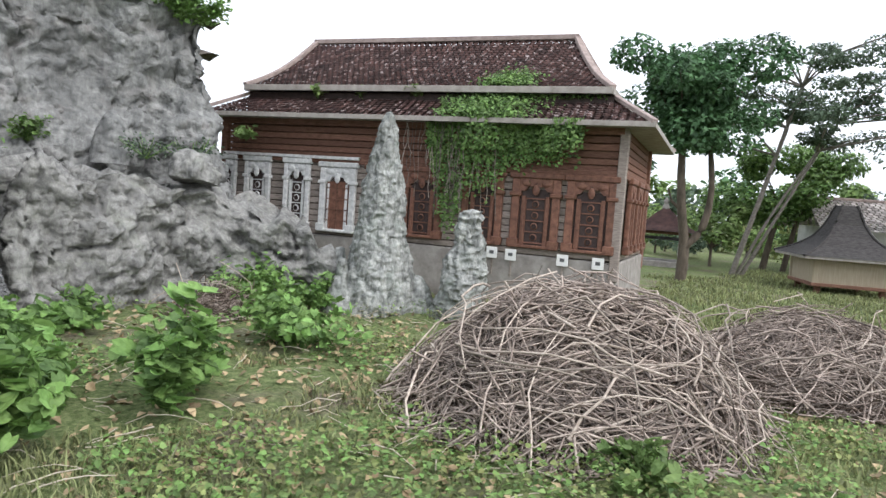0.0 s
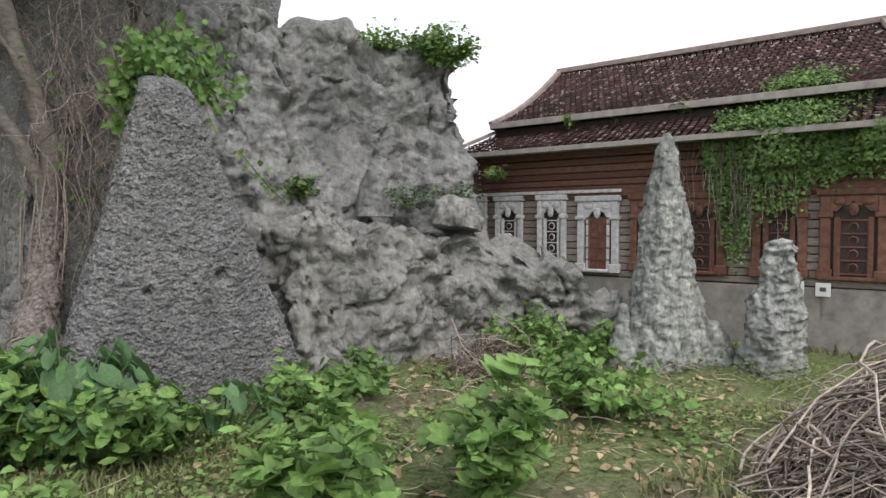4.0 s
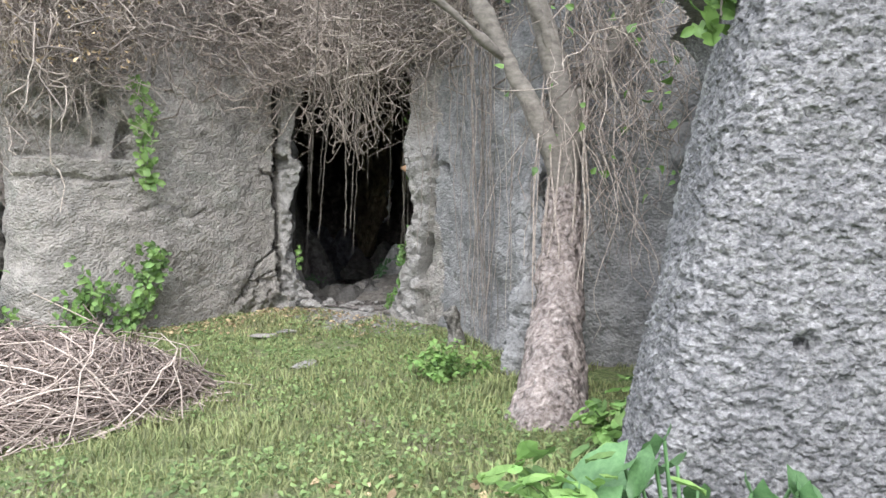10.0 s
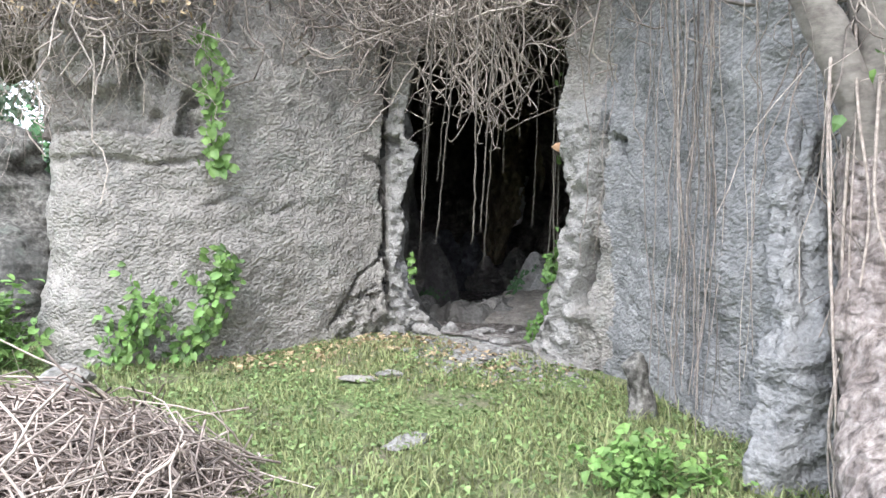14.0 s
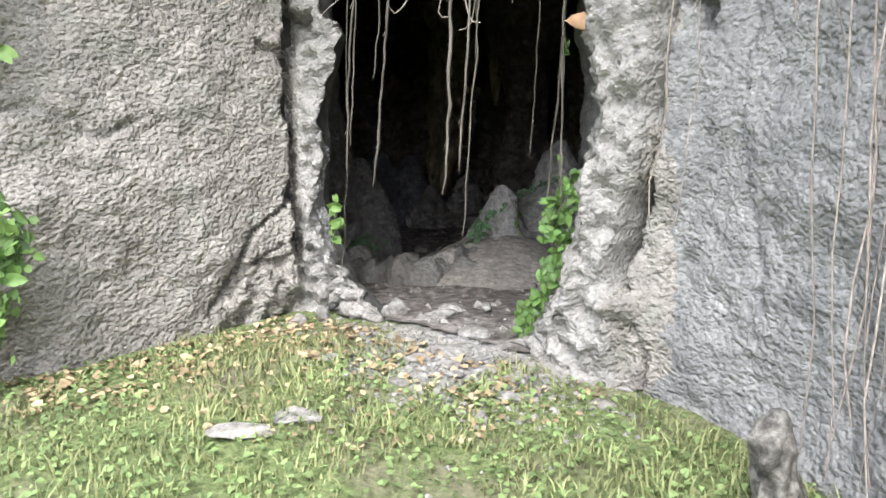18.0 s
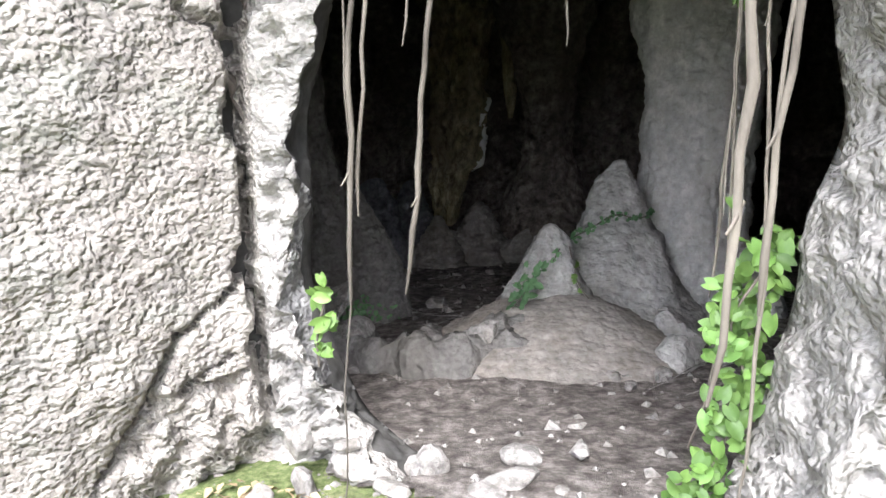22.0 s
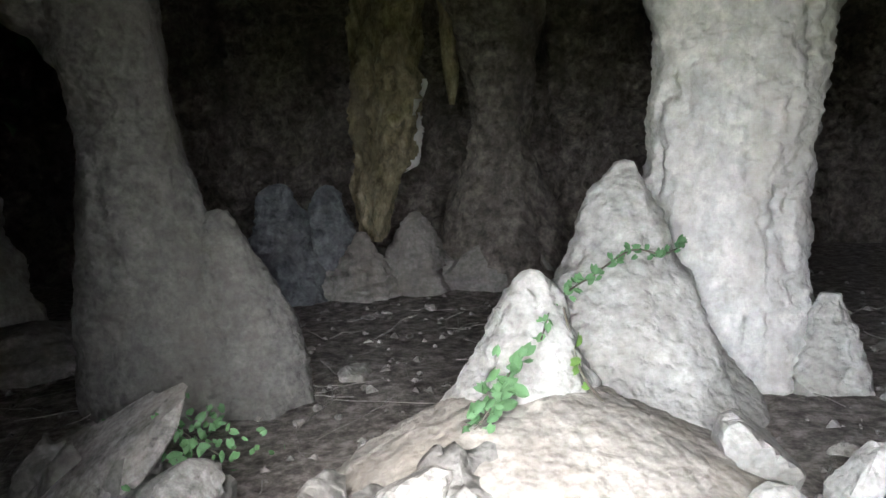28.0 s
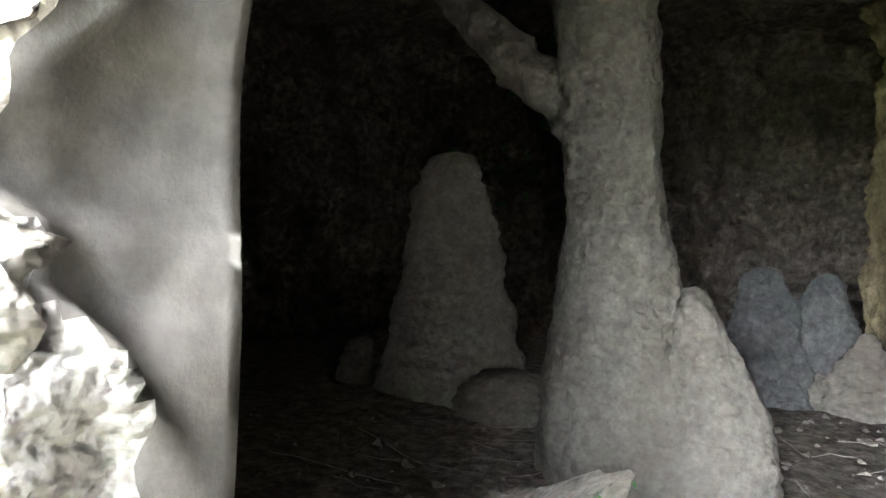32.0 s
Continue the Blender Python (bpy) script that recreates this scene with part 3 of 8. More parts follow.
    band = np.clip((run - 2.25) / 0.1, 0, 1) * np.clip((np.interp(z, [0.2, 0.8, 1.4, 2.2], [2.76, 2.75, 2.9, 3.02]) - run) / 0.05, 0, 1) * np.clip((2.7 - z) / 0.5, 0, 1)
    dep += band * (0.1 + 0.04 * lump + 0.02 * crumb)
    dep += 0.13 * np.exp(-(((run - 2.76) / 0.09) ** 2 + ((z - 0.53) / 0.08) ** 2))
    strip = np.clip((run - 0.16) / 0.06, 0, 1) * np.clip((0.9 - run) / 0.2, 0, 1) * np.clip((3.2 - z) / 0.6, 0, 1)
    dep += strip * (0.03 + 0.04 * lump + 0.02 * crumb)
    low = np.clip((np.interp(run, [-0.57, -0.36, -0.2, 0.1, 0.5], [0.2, 0.5, 0.56, 0.6, 0.6]) + 1.5 * wob - z) / 0.025, 0, 1) * np.clip((run + 0.6) / 0.2, 0, 1) * np.clip((0.8 - run) / 0.2, 0, 1)
    dep += low * (np.round(2.2 * lump) * 0.025 - 0.07)
    # broken ledge: the skin above it has fallen away in hollows
    gone = np.clip((run + 3.55 + 3 * wob) / 0.05, 0, 1) * np.clip((-1.95 - run + 4 * wob) / 0.05, 0, 1) * np.clip((z - 2.2 + wob) / 0.03, 0, 1) * np.clip((3.05 - z + 5 * wob) / 0.1, 0, 1)
    hollow = np.clip(2.5 * fbm(flat * np.array([1.4, 0.8, 1]), 2.1, 3, 0.5, False, 6.0).reshape(z.shape) + 0.5, 0, 1)
    dep -= gone * (0.09 + 0.24 * hollow)
    p = p + n3 * dep[..., None]
    hole = inside_poly(run + wob, z + wob, HOLE)
    away = np.clip((run - 0.4) / 2.1, 0, 1)
    base = np.concatenate([np.broadcast_to(line[:, None, :], (*z.shape, 2)), z[..., None]], 2)
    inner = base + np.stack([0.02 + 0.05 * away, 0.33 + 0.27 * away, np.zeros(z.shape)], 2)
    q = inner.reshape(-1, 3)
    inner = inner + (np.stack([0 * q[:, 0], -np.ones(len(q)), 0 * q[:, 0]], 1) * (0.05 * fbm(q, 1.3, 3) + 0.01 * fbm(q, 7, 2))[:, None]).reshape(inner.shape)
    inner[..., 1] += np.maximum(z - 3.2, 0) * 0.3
    nu, nv = z.shape
    f = grid_faces(nu, nv)
    fo = f[~hole.ravel()[f].all(1)]
    e = np.concatenate([fo[:, [0, 1]], fo[:, [1, 2]], fo[:, [2, 3]], fo[:, [3, 0]]])
    key = np.sort(e, 1)
    uniq, idx, cnt = np.unique(key[:, 0] * nu * nv + key[:, 1], return_index=True, return_counts=True)
    be = e[idx[cnt == 1]]
    rr = run.ravel()
    mid = (rr[fo].mean(1) > -1.0) & (rr[fo].mean(1) < 4.2)
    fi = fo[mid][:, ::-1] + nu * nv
    zr = z.ravel()
    be = be[(seg_dist(rr[be].mean(1), zr[be].mean(1), HOLE + HOLE[:1]) < 0.14)]
    bv = np.unique(be)
    bz, br = zr[bv], rr[bv]
    ring = np.array(HOLE + HOLE[:1])
    dense = np.concatenate([ring[i] + (ring[i + 1] - ring[i]) * np.linspace(0, 1, 40)[:, None] for i in range(len(ring) - 1)])
    wv = wob.ravel()[bv]
    hit = dense[np.argmin((br[:, None] + wv[:, None] - dense[None, :, 0]) ** 2 + (bz[:, None] + wv[:, None] - dense[None, :, 1]) ** 2, 1)]
    along = (B2 - A2) / 2.826
    pv, iv = p.reshape(-1, 3).copy(), inner.reshape(-1, 3).copy()
    for arr in (pv, iv):
        arr[bv, 0] += (hit[:, 0] - wv - br) * along[0]
        arr[bv, 1] += (hit[:, 0] - wv - br) * along[1]
        arr[bv, 2] += hit[:, 1] - wv - bz
    # even the run of both edges
    at = {int(v_): k for k, v_ in enumerate(bv)}
    ei = np.vectorize(at.get)(be)
    deg = np.maximum(np.bincount(ei.ravel(), minlength=len(bv)), 1)[:, None]
    for arr, times in ((pv, 2), (iv, 40)):
        q = arr[bv]
        for _ in range(times):
            acc = np.zeros_like(q)
            np.add.at(acc, ei[:, 0], q[ei[:, 1]])
            np.add.at(acc, ei[:, 1], q[ei[:, 0]])
            q = 0.5 * q + 0.5 * acc / deg
        arr[bv] = q
    # the broken edge between the two skins, in lumpy rows
    skins, faces, last = [], [], be
    start = 2 * nu * nv
    rows = 14
    for k in range(1, rows):
        t = k / rows
        mix = pv[bv] * (1 - t) + iv[bv] * t
        out = mix - np.array([0.32, 1.72, 1.6])
        out[:, 1] = 0
        out /= np.linalg.norm(out, axis=1)[:, None]
        rough = np.stack([fbm(mix, 9, 4, 0.6, False, 3.0 * q) for q in range(3)], 1) * (0.03, 0.015, 0.02) * np.where(mix[:, :1] < 0.3, 0.4, 1.0)
        left = mix[:, 0] < 0.3
        drape = sum(a * np.exp(-(((mix[:, 2] - z0 + sl * (t - 0.15)) / w) ** 2)) for z0, w, a, sl in FOLDS) * (0.6 + 0.8 * fbm(mix, 3.0, 2))
        fold = np.where(left, 0.04 * fbm(mix, 2.5, 3, 0.5) - drape, 0.05 * fbm(mix, 6, 3, 0.6))
        skins.append(mix + out * (math.sin(math.pi * t) * fold)[:, None] + rough * np.where(left & (mix[:, 2] > 0.5), np.where((mix[:, 2] < 1.45 - 0.5 * (t - 0.15)) & (t < 0.55), 2.2, 0.35), np.where(mix[:, 2] < 0.5, 2.6, 1.0))[:, None])
        cur = ei + start + (k - 1) * len(bv)
        faces.append(np.stack([last[:, 1], last[:, 0], cur[:, 0], cur[:, 1]], 1))
        last = cur
    faces.append(np.stack([last[:, 1], last[:, 0], be[:, 0] + nu * nv, be[:, 1] + nu * nv], 1))
    rim = np.vstack(faces)
    v = np.vstack([pv, iv] + skins)
    pale = ((band + strip).ravel() > 0.5)[fo].any(1)
    side = (rr + 0.12 * fbm(flat, 4, 3))[fo].mean(1) > 3.0
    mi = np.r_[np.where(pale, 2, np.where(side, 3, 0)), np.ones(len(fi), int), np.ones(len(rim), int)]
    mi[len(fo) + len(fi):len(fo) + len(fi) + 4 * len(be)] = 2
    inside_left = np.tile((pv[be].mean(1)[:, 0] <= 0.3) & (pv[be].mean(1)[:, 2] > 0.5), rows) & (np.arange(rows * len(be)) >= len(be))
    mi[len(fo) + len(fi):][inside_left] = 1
    # coarse broken plaster below the lowest fold, in a darker tone to dim it
    t_of = np.repeat(np.arange(rows) / rows, len(be))
    z_of = np.tile(pv[be].mean(1)[:, 2], rows)
    coarse = inside_left & (z_of < 1.45 - 0.5 * (t_of - 0.15)) & (t_of < 0.55)
    mi[len(fo) + len(fi):][coarse] = 3
    right = np.tile(pv[be].mean(1)[:, 0] > 0.3, rows)
    mi[len(fo) + len(fi):][right] = 2
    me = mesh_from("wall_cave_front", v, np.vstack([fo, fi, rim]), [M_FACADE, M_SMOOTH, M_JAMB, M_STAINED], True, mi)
    thing("wall_cave_front", me, "weathered grey cement rock face with a broken opening", "cave wall", kind="structure")


make_front()


# ---- buttress of coarse cement beside the tree ----
def make_buttress():
    nu, nv = 520, 230
    u = np.linspace(0, 1, nu)
    zs = np.r_[np.linspace(-0.25, 2.62, nv - 14), 2.62 + 0.22 * np.sin(np.linspace(0.05, 1, 14) * np.pi / 2)]
    shrink = np.r_[np.ones(nv - 14), np.cos(np.linspace(0.05, 1, 14) * np.pi / 2) ** 0.7]
    rows = []
    for zz, k in zip(zs, shrink):
        zl = max(zz, 0.0)
        xb, yb = 2.02 + 0.315 * zl, -4.26 + 0.17 * zl
        xe, yf = 1.74 + 0.28 * zl, -5.34 + 0.07 * zz
        xr = 3.86 - 0.36 * zz
        if k < 1:
            mid = (xe + xr) / 2
            xe, xb, xr, yf, yb = mid + (xe - mid) * k, mid + (xb - mid) * k, mid + (xr - mid) * k, yf + (1 - k) * 0.9, yb + (1 - k) * 0.3
        pts = [(xb + 1.5, -0.9), (xb + 0.85, yb + 1.5), (xb + 0.16, yb + 0.3), (xb, yb), (xe + 0.02, yf + 0.3), (xe + 0.14, yf + 0.06), (xe * 0.55 + xr * 0.45, yf - 0.03), (xr - 0.1, yf + 0.05), (xr + 0.04, yf + 0.3), (xr + 0.2, -3.8), (xr + 0.35, -2.4)]
        line, s = smooth_line(pts, 0.05)
        k2 = np.linspace(0, s[-1], nu)
        rows.append(np.stack([np.interp(k2, s, line[:, 0]), np.interp(k2, s, line[:, 1]), np.full(nu, zz)], 1))
    p = np.stack(rows, 1)
    t = np.gradient(p, axis=0)
    n3 = np.stack([t[..., 1], -t[..., 0], np.zeros(t.shape[:2])], 2)
    n3 /= np.linalg.norm(n3, axis=2)[..., None] + 1e-9
    q = p.reshape(-1, 3)
    d = 0.03 * fbm(q, 1.1, 3) + 0.006 * fbm(q * np.array([1, 1, 1.3]), 11, 2, 0.6, True) + 0.017 * fbm(q * np.array([1, 1, 1.2]), 34, 2, 0.6)
    for hx, hz, r in ((3.04, 1.11, 0.05), (3.23, 2.26, 0.06), (2.45, 1.0, 0.03)):
        d -= 0.12 * np.exp(-(((q[:, 0] - hx) ** 2 + (q[:, 2] - hz) ** 2) / r**2))
    p = (q + n3.reshape(-1, 3) * d[:, None]).reshape(p.shape)
    f = grid_faces(nu, nv)
    g = p.reshape(-1, 3)[f].mean(1)
    side = (f[:, 0] // nv < nu * 0.45) & (g[:, 1] + 0.15 * fbm(g, 3, 3) > -4.0)
    thing("rock_buttress", mesh_from("rock_buttress", p.reshape(-1, 3), f, [M_BUTTRESS, M_STAINED], True, side.astype(int)), "tapering buttress of coarse grey gravel cement", "rock buttress")


make_buttress()


# ---- tall rock behind and the low wall that runs to the spire ----
def make_high_rock():
    pts = [(3.4, -1.6), (4.2, -2.75), (5.2, -3.1), (6.3, -3.4), (7.25, -3.75), (7.65, -3.0), (7.3, -1.4), (6.6, 0.6)]
    p, n3, s, z = sheet(pts, 0.6, lambda x: 3.72 - 0.08 * max(0, x - 1) + 0.1 * math.sin(x * 5) + 0.06 * math.sin(x * 11), lambda zz, ss: 0.55 * np.maximum(zz - 1.2, 0) * (0.75 - 0.1 * zz) * np.clip(1.25 - 0.12 * ss, 0.25, 1), 0.045, 21.0,
                        [(0.8, 0.16, 3, False), (2.0, 0.07, 3, False), (5.0, 0.03, 3, True), (14.0, 0.014, 2, True)], None, 0.16, 0.14)
    # upright drips down the face
    q = p.reshape(-1, 3)
    p = p + n3 * (0.06 * fbm(q * np.array([1, 1, 0.22]), 3.2, 3, 0.5, True) * np.clip(2.6 * fbm(q, 0.9, 2, 0.5, False, 5.0) + 0.5, 0, 1)).reshape(z.shape)[..., None]
    nu, nv = z.shape
    # the top rolls back into a roof
    top = p[:, -1:, :]
    back = [top + np.array([-0.02, k * 0.5, 0.12 - 0.1 * k * k]) - n3[:, -1:, :] * 0.25 * k for k in (0.5, 1.2, 2.4, 4.0)]
    p = np.concatenate([p] + back, 1)
    v = p.reshape(-1, 3)
    v[:, 2] += 0.05 * fbm(v, 2.5, 3) * (v[:, 2] > 3.5)
    thing("rock_cliff", mesh_from("rock_cliff", v, grid_faces(nu, p.shape[1]), M_HIGHROCK), "tall sculpted grey cement cliff with dark streaks", "cliff")


make_high_rock()


def make_low_wall():
    pts = [(3.7, -3.6), (4.05, -4.6), (4.9, -4.78), (5.8, -4.72), (6.5, -4.85), (7.0, -5.35), (7.45, -5.75), (7.9, -5.6)]
    hs = [1.6, 1.62, 1.6, 1.58, 1.4, 1.15, 0.85, 0.55]
    line, s = smooth_line([(*q, h) for q, h in zip(pts, hs)], 0.045)
    hf = lambda x: float(np.interp(x, s, line[:, 2])) + 0.1 + 0.06 * math.sin(x * 6) + 0.04 * math.sin(x * 15)
    p, n3, s2, z = sheet(pts, -0.25, hf, lambda zz, ss: 0.1 * np.maximum(zz, 0) + 0.02 * zz**2, 0.04, 31.0,
                         [(1.0, 0.1, 3, False), (2.6, 0.09, 3, False), (7.0, 0.035, 2, True), (20, 0.01, 2, True)], None, 0.16, 0.2)
    top = p[:, -1:, :]
    back = []
    for k in (0.12, 0.3, 0.6, 1.0, 1.5, 2.0):
        q = top - n3[:, -1:, :] * k * 0.95 + np.array([0, 0, 0.05 * math.sin(k * 3) + 0.03 * k])
        back.append(q)
    p = np.concatenate([p] + back, 1)
    v = p.reshape(-1, 3)
    nv = z.shape[1]
    late = np.tile(np.r_[np.zeros(nv), np.ones(len(back))], p.shape[0])
    v[:, 2] += late * 0.14 * fbm(v, 2.4, 4, 0.6)
    thing("rock_wall", mesh_from("rock_wall", v, grid_faces(p.shape[0], p.shape[1]), M_LOWWALL), "low rough cement rock wall with hollows", "rock wall")
    me = blob("boulder", (0.36, 0.3, 0.25), 4, M_LOWWALL, 0.3, 4)
    ob = thing("boulder", me, "rounded ridged boulder on the rock wall", "boulder")
    ob.matrix_world = pose(6.35, -4.4, 1.6, 0, 8, 20)
    me = lathe_rock("rock_cone", (0, 0, 0), [(0, 0.24), (0.3, 0.2), (0.55, 0.14), (0.68, 0.05)], M_HIGHROCK, 8.0, 0.04, 24, 24)
    ob = thing("rock_cone", me, "small rounded cone of grey cement on the cliff ledge", "rock cone")
    ob.matrix_world = pose(5.75, -3.5, 1.65)


make_low_wall()

thing("rock_spire", lathe_rock("rock_spire", (7.85, -6.35, -0.2), [(0, 0.66), (0.4, 0.58), (0.8, 0.47), (1.2, 0.37), (1.7, 0.29), (2.3, 0.18), (2.65, 0.1), (2.8, 0.05)], M_SPIRE, 5.0, 0.04, 80, 150, (0.05, 0.02), 0.8, 0.022, flute=0.035),
      "tall pointed spire of pale streaked cement", "rock spire")
thing("rock_stump", lathe_rock("rock_stump", (8.3, -7.4, -0.2), [(0, 0.36), (0.4, 0.27), (0.8, 0.21), (1.2, 0.19), (1.48, 0.17), (1.58, 0.1)], M_SPIRE, 15.0, 0.09, 56, 90, (0.05, -0.05), 0.9, 0.04),
      "blunt stump of pale lumpy cement beside the spire", "rock stump")
for k, (sx, sy, sh, sr) in enumerate(((7.35, -6.15, 0.75, 0.26), (8.2, -6.75, 0.55, 0.3), (7.75, -5.75, 0.85, 0.3), (8.55, -5.6, 0.8, 0.25))):
    thing("rock_cone", lathe_rock("rock_cone", (sx, sy, -0.1), [(0, sr), (sh * 0.5, sr * 0.6), (sh * 0.85, sr * 0.3), (sh, 0.05)], M_SPIRE, 40.0 + k, 0.05, 28, 30),
          "small pale cement cone at the spire's foot", "rock cone", "cones at the spire")
# dark rock mass further along the cave front
thing("rock_mass", lathe_rock("rock_mass", (-6.2, 2.4, -0.3), [(0, 1.7), (1.0, 1.5), (1.9, 1.2), (2.5, 0.85), (2.9, 0.4)], M_DARKROCK, 50.0, 0.25, 72, 80, (-0.2, 0.3), 0.8, 0.04),
      "dark mossy cement rock beside the cave front", "rock mass")

# ---- timber house ----
HO, HD, HN = Vector((9.32, -3.97, 0)), Vector((0.1908, -0.9816, 0)).normalized(), Vector((0.9816, 0.1908, 0)).normalized()
HOUSE = Matrix(((HD.x, HN.x, 0, HO.x), (HD.y, HN.y, 0, HO.y), (0, 0, 1, 0), (0, 0, 0, 1)))
HL, HR, HDEP = -2.1, 4.88, 3.4
M_TIMBER = plain_mat("old_brown_timber", (0.1, 0.045, 0.03), (0.26, 0.14, 0.1), 9, 0.75, 0.25, 0.5, (1, 1, 6), "Object", 0.25)
M_GREYBOARD = plain_mat("greyed_boards", (0.17, 0.135, 0.115), (0.36, 0.31, 0.275), 10, 0.85, 0.2, 0.5, (1, 1, 6), "Object", 0.2)
M_CARVED = plain_mat("carved_brown_wood", (0.09, 0.04, 0.028), (0.24, 0.115, 0.075), 14, 0.6, 0.35, 0.4, None, "Object", 0.15)
M_WHITEWOOD = plain_mat("peeling_white_paint", (0.42, 0.42, 0.42), (0.78, 0.77, 0.75), 16, 0.8, 0.25, 0.4, None, "Object", 0.1)
M_PLINTH = plain_mat("stained_plinth", (0.2, 0.18, 0.165), (0.4, 0.37, 0.34), 5, 0.9, 0.2, 0.4)
M_DARK = plain_mat("dark_backing", (0.03, 0.02, 0.018), (0.075, 0.05, 0.045), 12, 0.6, 0.3, 0.2, None, "Object")


def lichen_tiles():
    """Dark clay tiles, here and there one crusted pale by lichen."""
    m, n, l, b = shader("lichen_spotted_tiles", 0.9, 0.2)
    co = where(n)
    c = ramp(n, l, noise_node(n, l, co, 3.5, 7, 0.65), [(0.3, (0.035, 0.024, 0.023)), (0.7, (0.105, 0.06, 0.054))])
    r = n.new("ShaderNodeNewGeometry").outputs["Random Per Island"]
    c = mixc(n, l, 1.0, c, ramp(n, l, r, [(0.0, (0.6, 0.6, 0.6)), (1.0, (1.5, 1.4, 1.35))]), "MULTIPLY")
    sp = ramp(n, l, noise_node(n, l, co, 16, 3, 0.6), [(0.54, (0, 0, 0)), (0.62, (1, 1, 1))])
    pick = ramp(n, l, r, [(0.62, (0, 0, 0)), (0.66, (1, 1, 1))])
    f = mixc(n, l, 1.0, sp, pick, "MULTIPLY")
    c = mixc(n, l, f, c, (0.36, 0.3, 0.29))
    l.new(c, b.inputs["Base Color"])
    bump(n, l, b, noise_node(n, l, co, 40, 5, 0.7), 0.5, 0.01)
    return m


M_TILE = lichen_tiles()
M_FASCIA = plain_mat("weathered_fascia", (0.24, 0.215, 0.195), (0.42, 0.385, 0.35), 7, 0.85, 0.2, 0.3)
M_CAP = plain_mat("ridge_mortar", (0.22, 0.17, 0.155), (0.42, 0.34, 0.31), 9, 0.9, 0.2, 0.5)
M_SIGN = plain_mat("white_sign_board", (0.7, 0.69, 0.66), (0.82, 0.81, 0.79), 20, 0.6, 0.3, 0.0, None, "Object")
M_BLACK = plain_mat("sign_marks", (0.08, 0.08, 0.08), (0.14, 0.14, 0.14), 20, 0.7, 0.2, 0.0)


def roof_slope(house, corners, rows, cols, name, curve=0.0):
    """Tiles on a slope given by its eave ends and top ends (house frame)."""
    e0, e1, t0, t1 = (np.array(c, float) for c in corners)
    vs, fs = [], []
    r = np.random.default_rng(len(name) * 7 + rows)
    for i in range(rows):
        a, b = i / rows, (i + 1.25) / rows
        for part_v in ((a, b),):
            p0, p1 = e0 + (t0 - e0) * a, e1 + (t1 - e1) * a
            q0, q1 = e0 + (t0 - e0) * min(b, 1), e1 + (t1 - e1) * min(b, 1)
            sag_a, sag_b = -curve * math.sin(a * math.pi), -curve * math.sin(min(b, 1) * math.pi)
            width = np.linalg.norm(p1 - p0)
            k = max(1, int(round(cols * width / np.linalg.norm(e1 - e0))))
            off = 0.5 * (i % 2)
            for j in range(k + 1):
                u0, u1 = max(0, (j - off) / k), min(1, (j + 1 - off) / k - 0.006)
                if u1 <= u0:
                    continue
                lift = 0.022 + r.uniform(-0.006, 0.012)
                z_a, z_b = sag_a + lift, sag_b + 0.003
                base = len(vs)
                for pp, uu, zz in ((p0 + (p1 - p0) * u0, 0, z_a), (p0 + (p1 - p0) * u1, 0, z_a), (q0 + (q1 - q0) * u1, 0, z_b), (q0 + (q1 - q0) * u0, 0, z_b)):
                    vs.append((pp[0], pp[1], pp[2] + zz))
                for pp in (p0 + (p1 - p0) * u0, p0 + (p1 - p0) * u1):
                    vs.append((pp[0], pp[1], pp[2] + sag_a))
                fs += [(base, base + 1, base + 2, base + 3), (base + 4, base + 5, base + 1, base)]
    return mesh_from(name, vs, fs, M_TILE, False)


def bar(a, b, wide, thick, mat, parent, name, label=""):
    """A straight beam between two points of the house frame."""
    a, b = Vector(a), Vector(b)
    bm = box(((b - a).length, wide, thick), (0, 0, 0), min(wide, thick) * 0.12)
    m = Matrix.Translation((a + b) / 2) @ (b - a).to_track_quat("X", "Z").to_matrix().to_4x4()
    return part(name, bm, mat, parent, label, m)


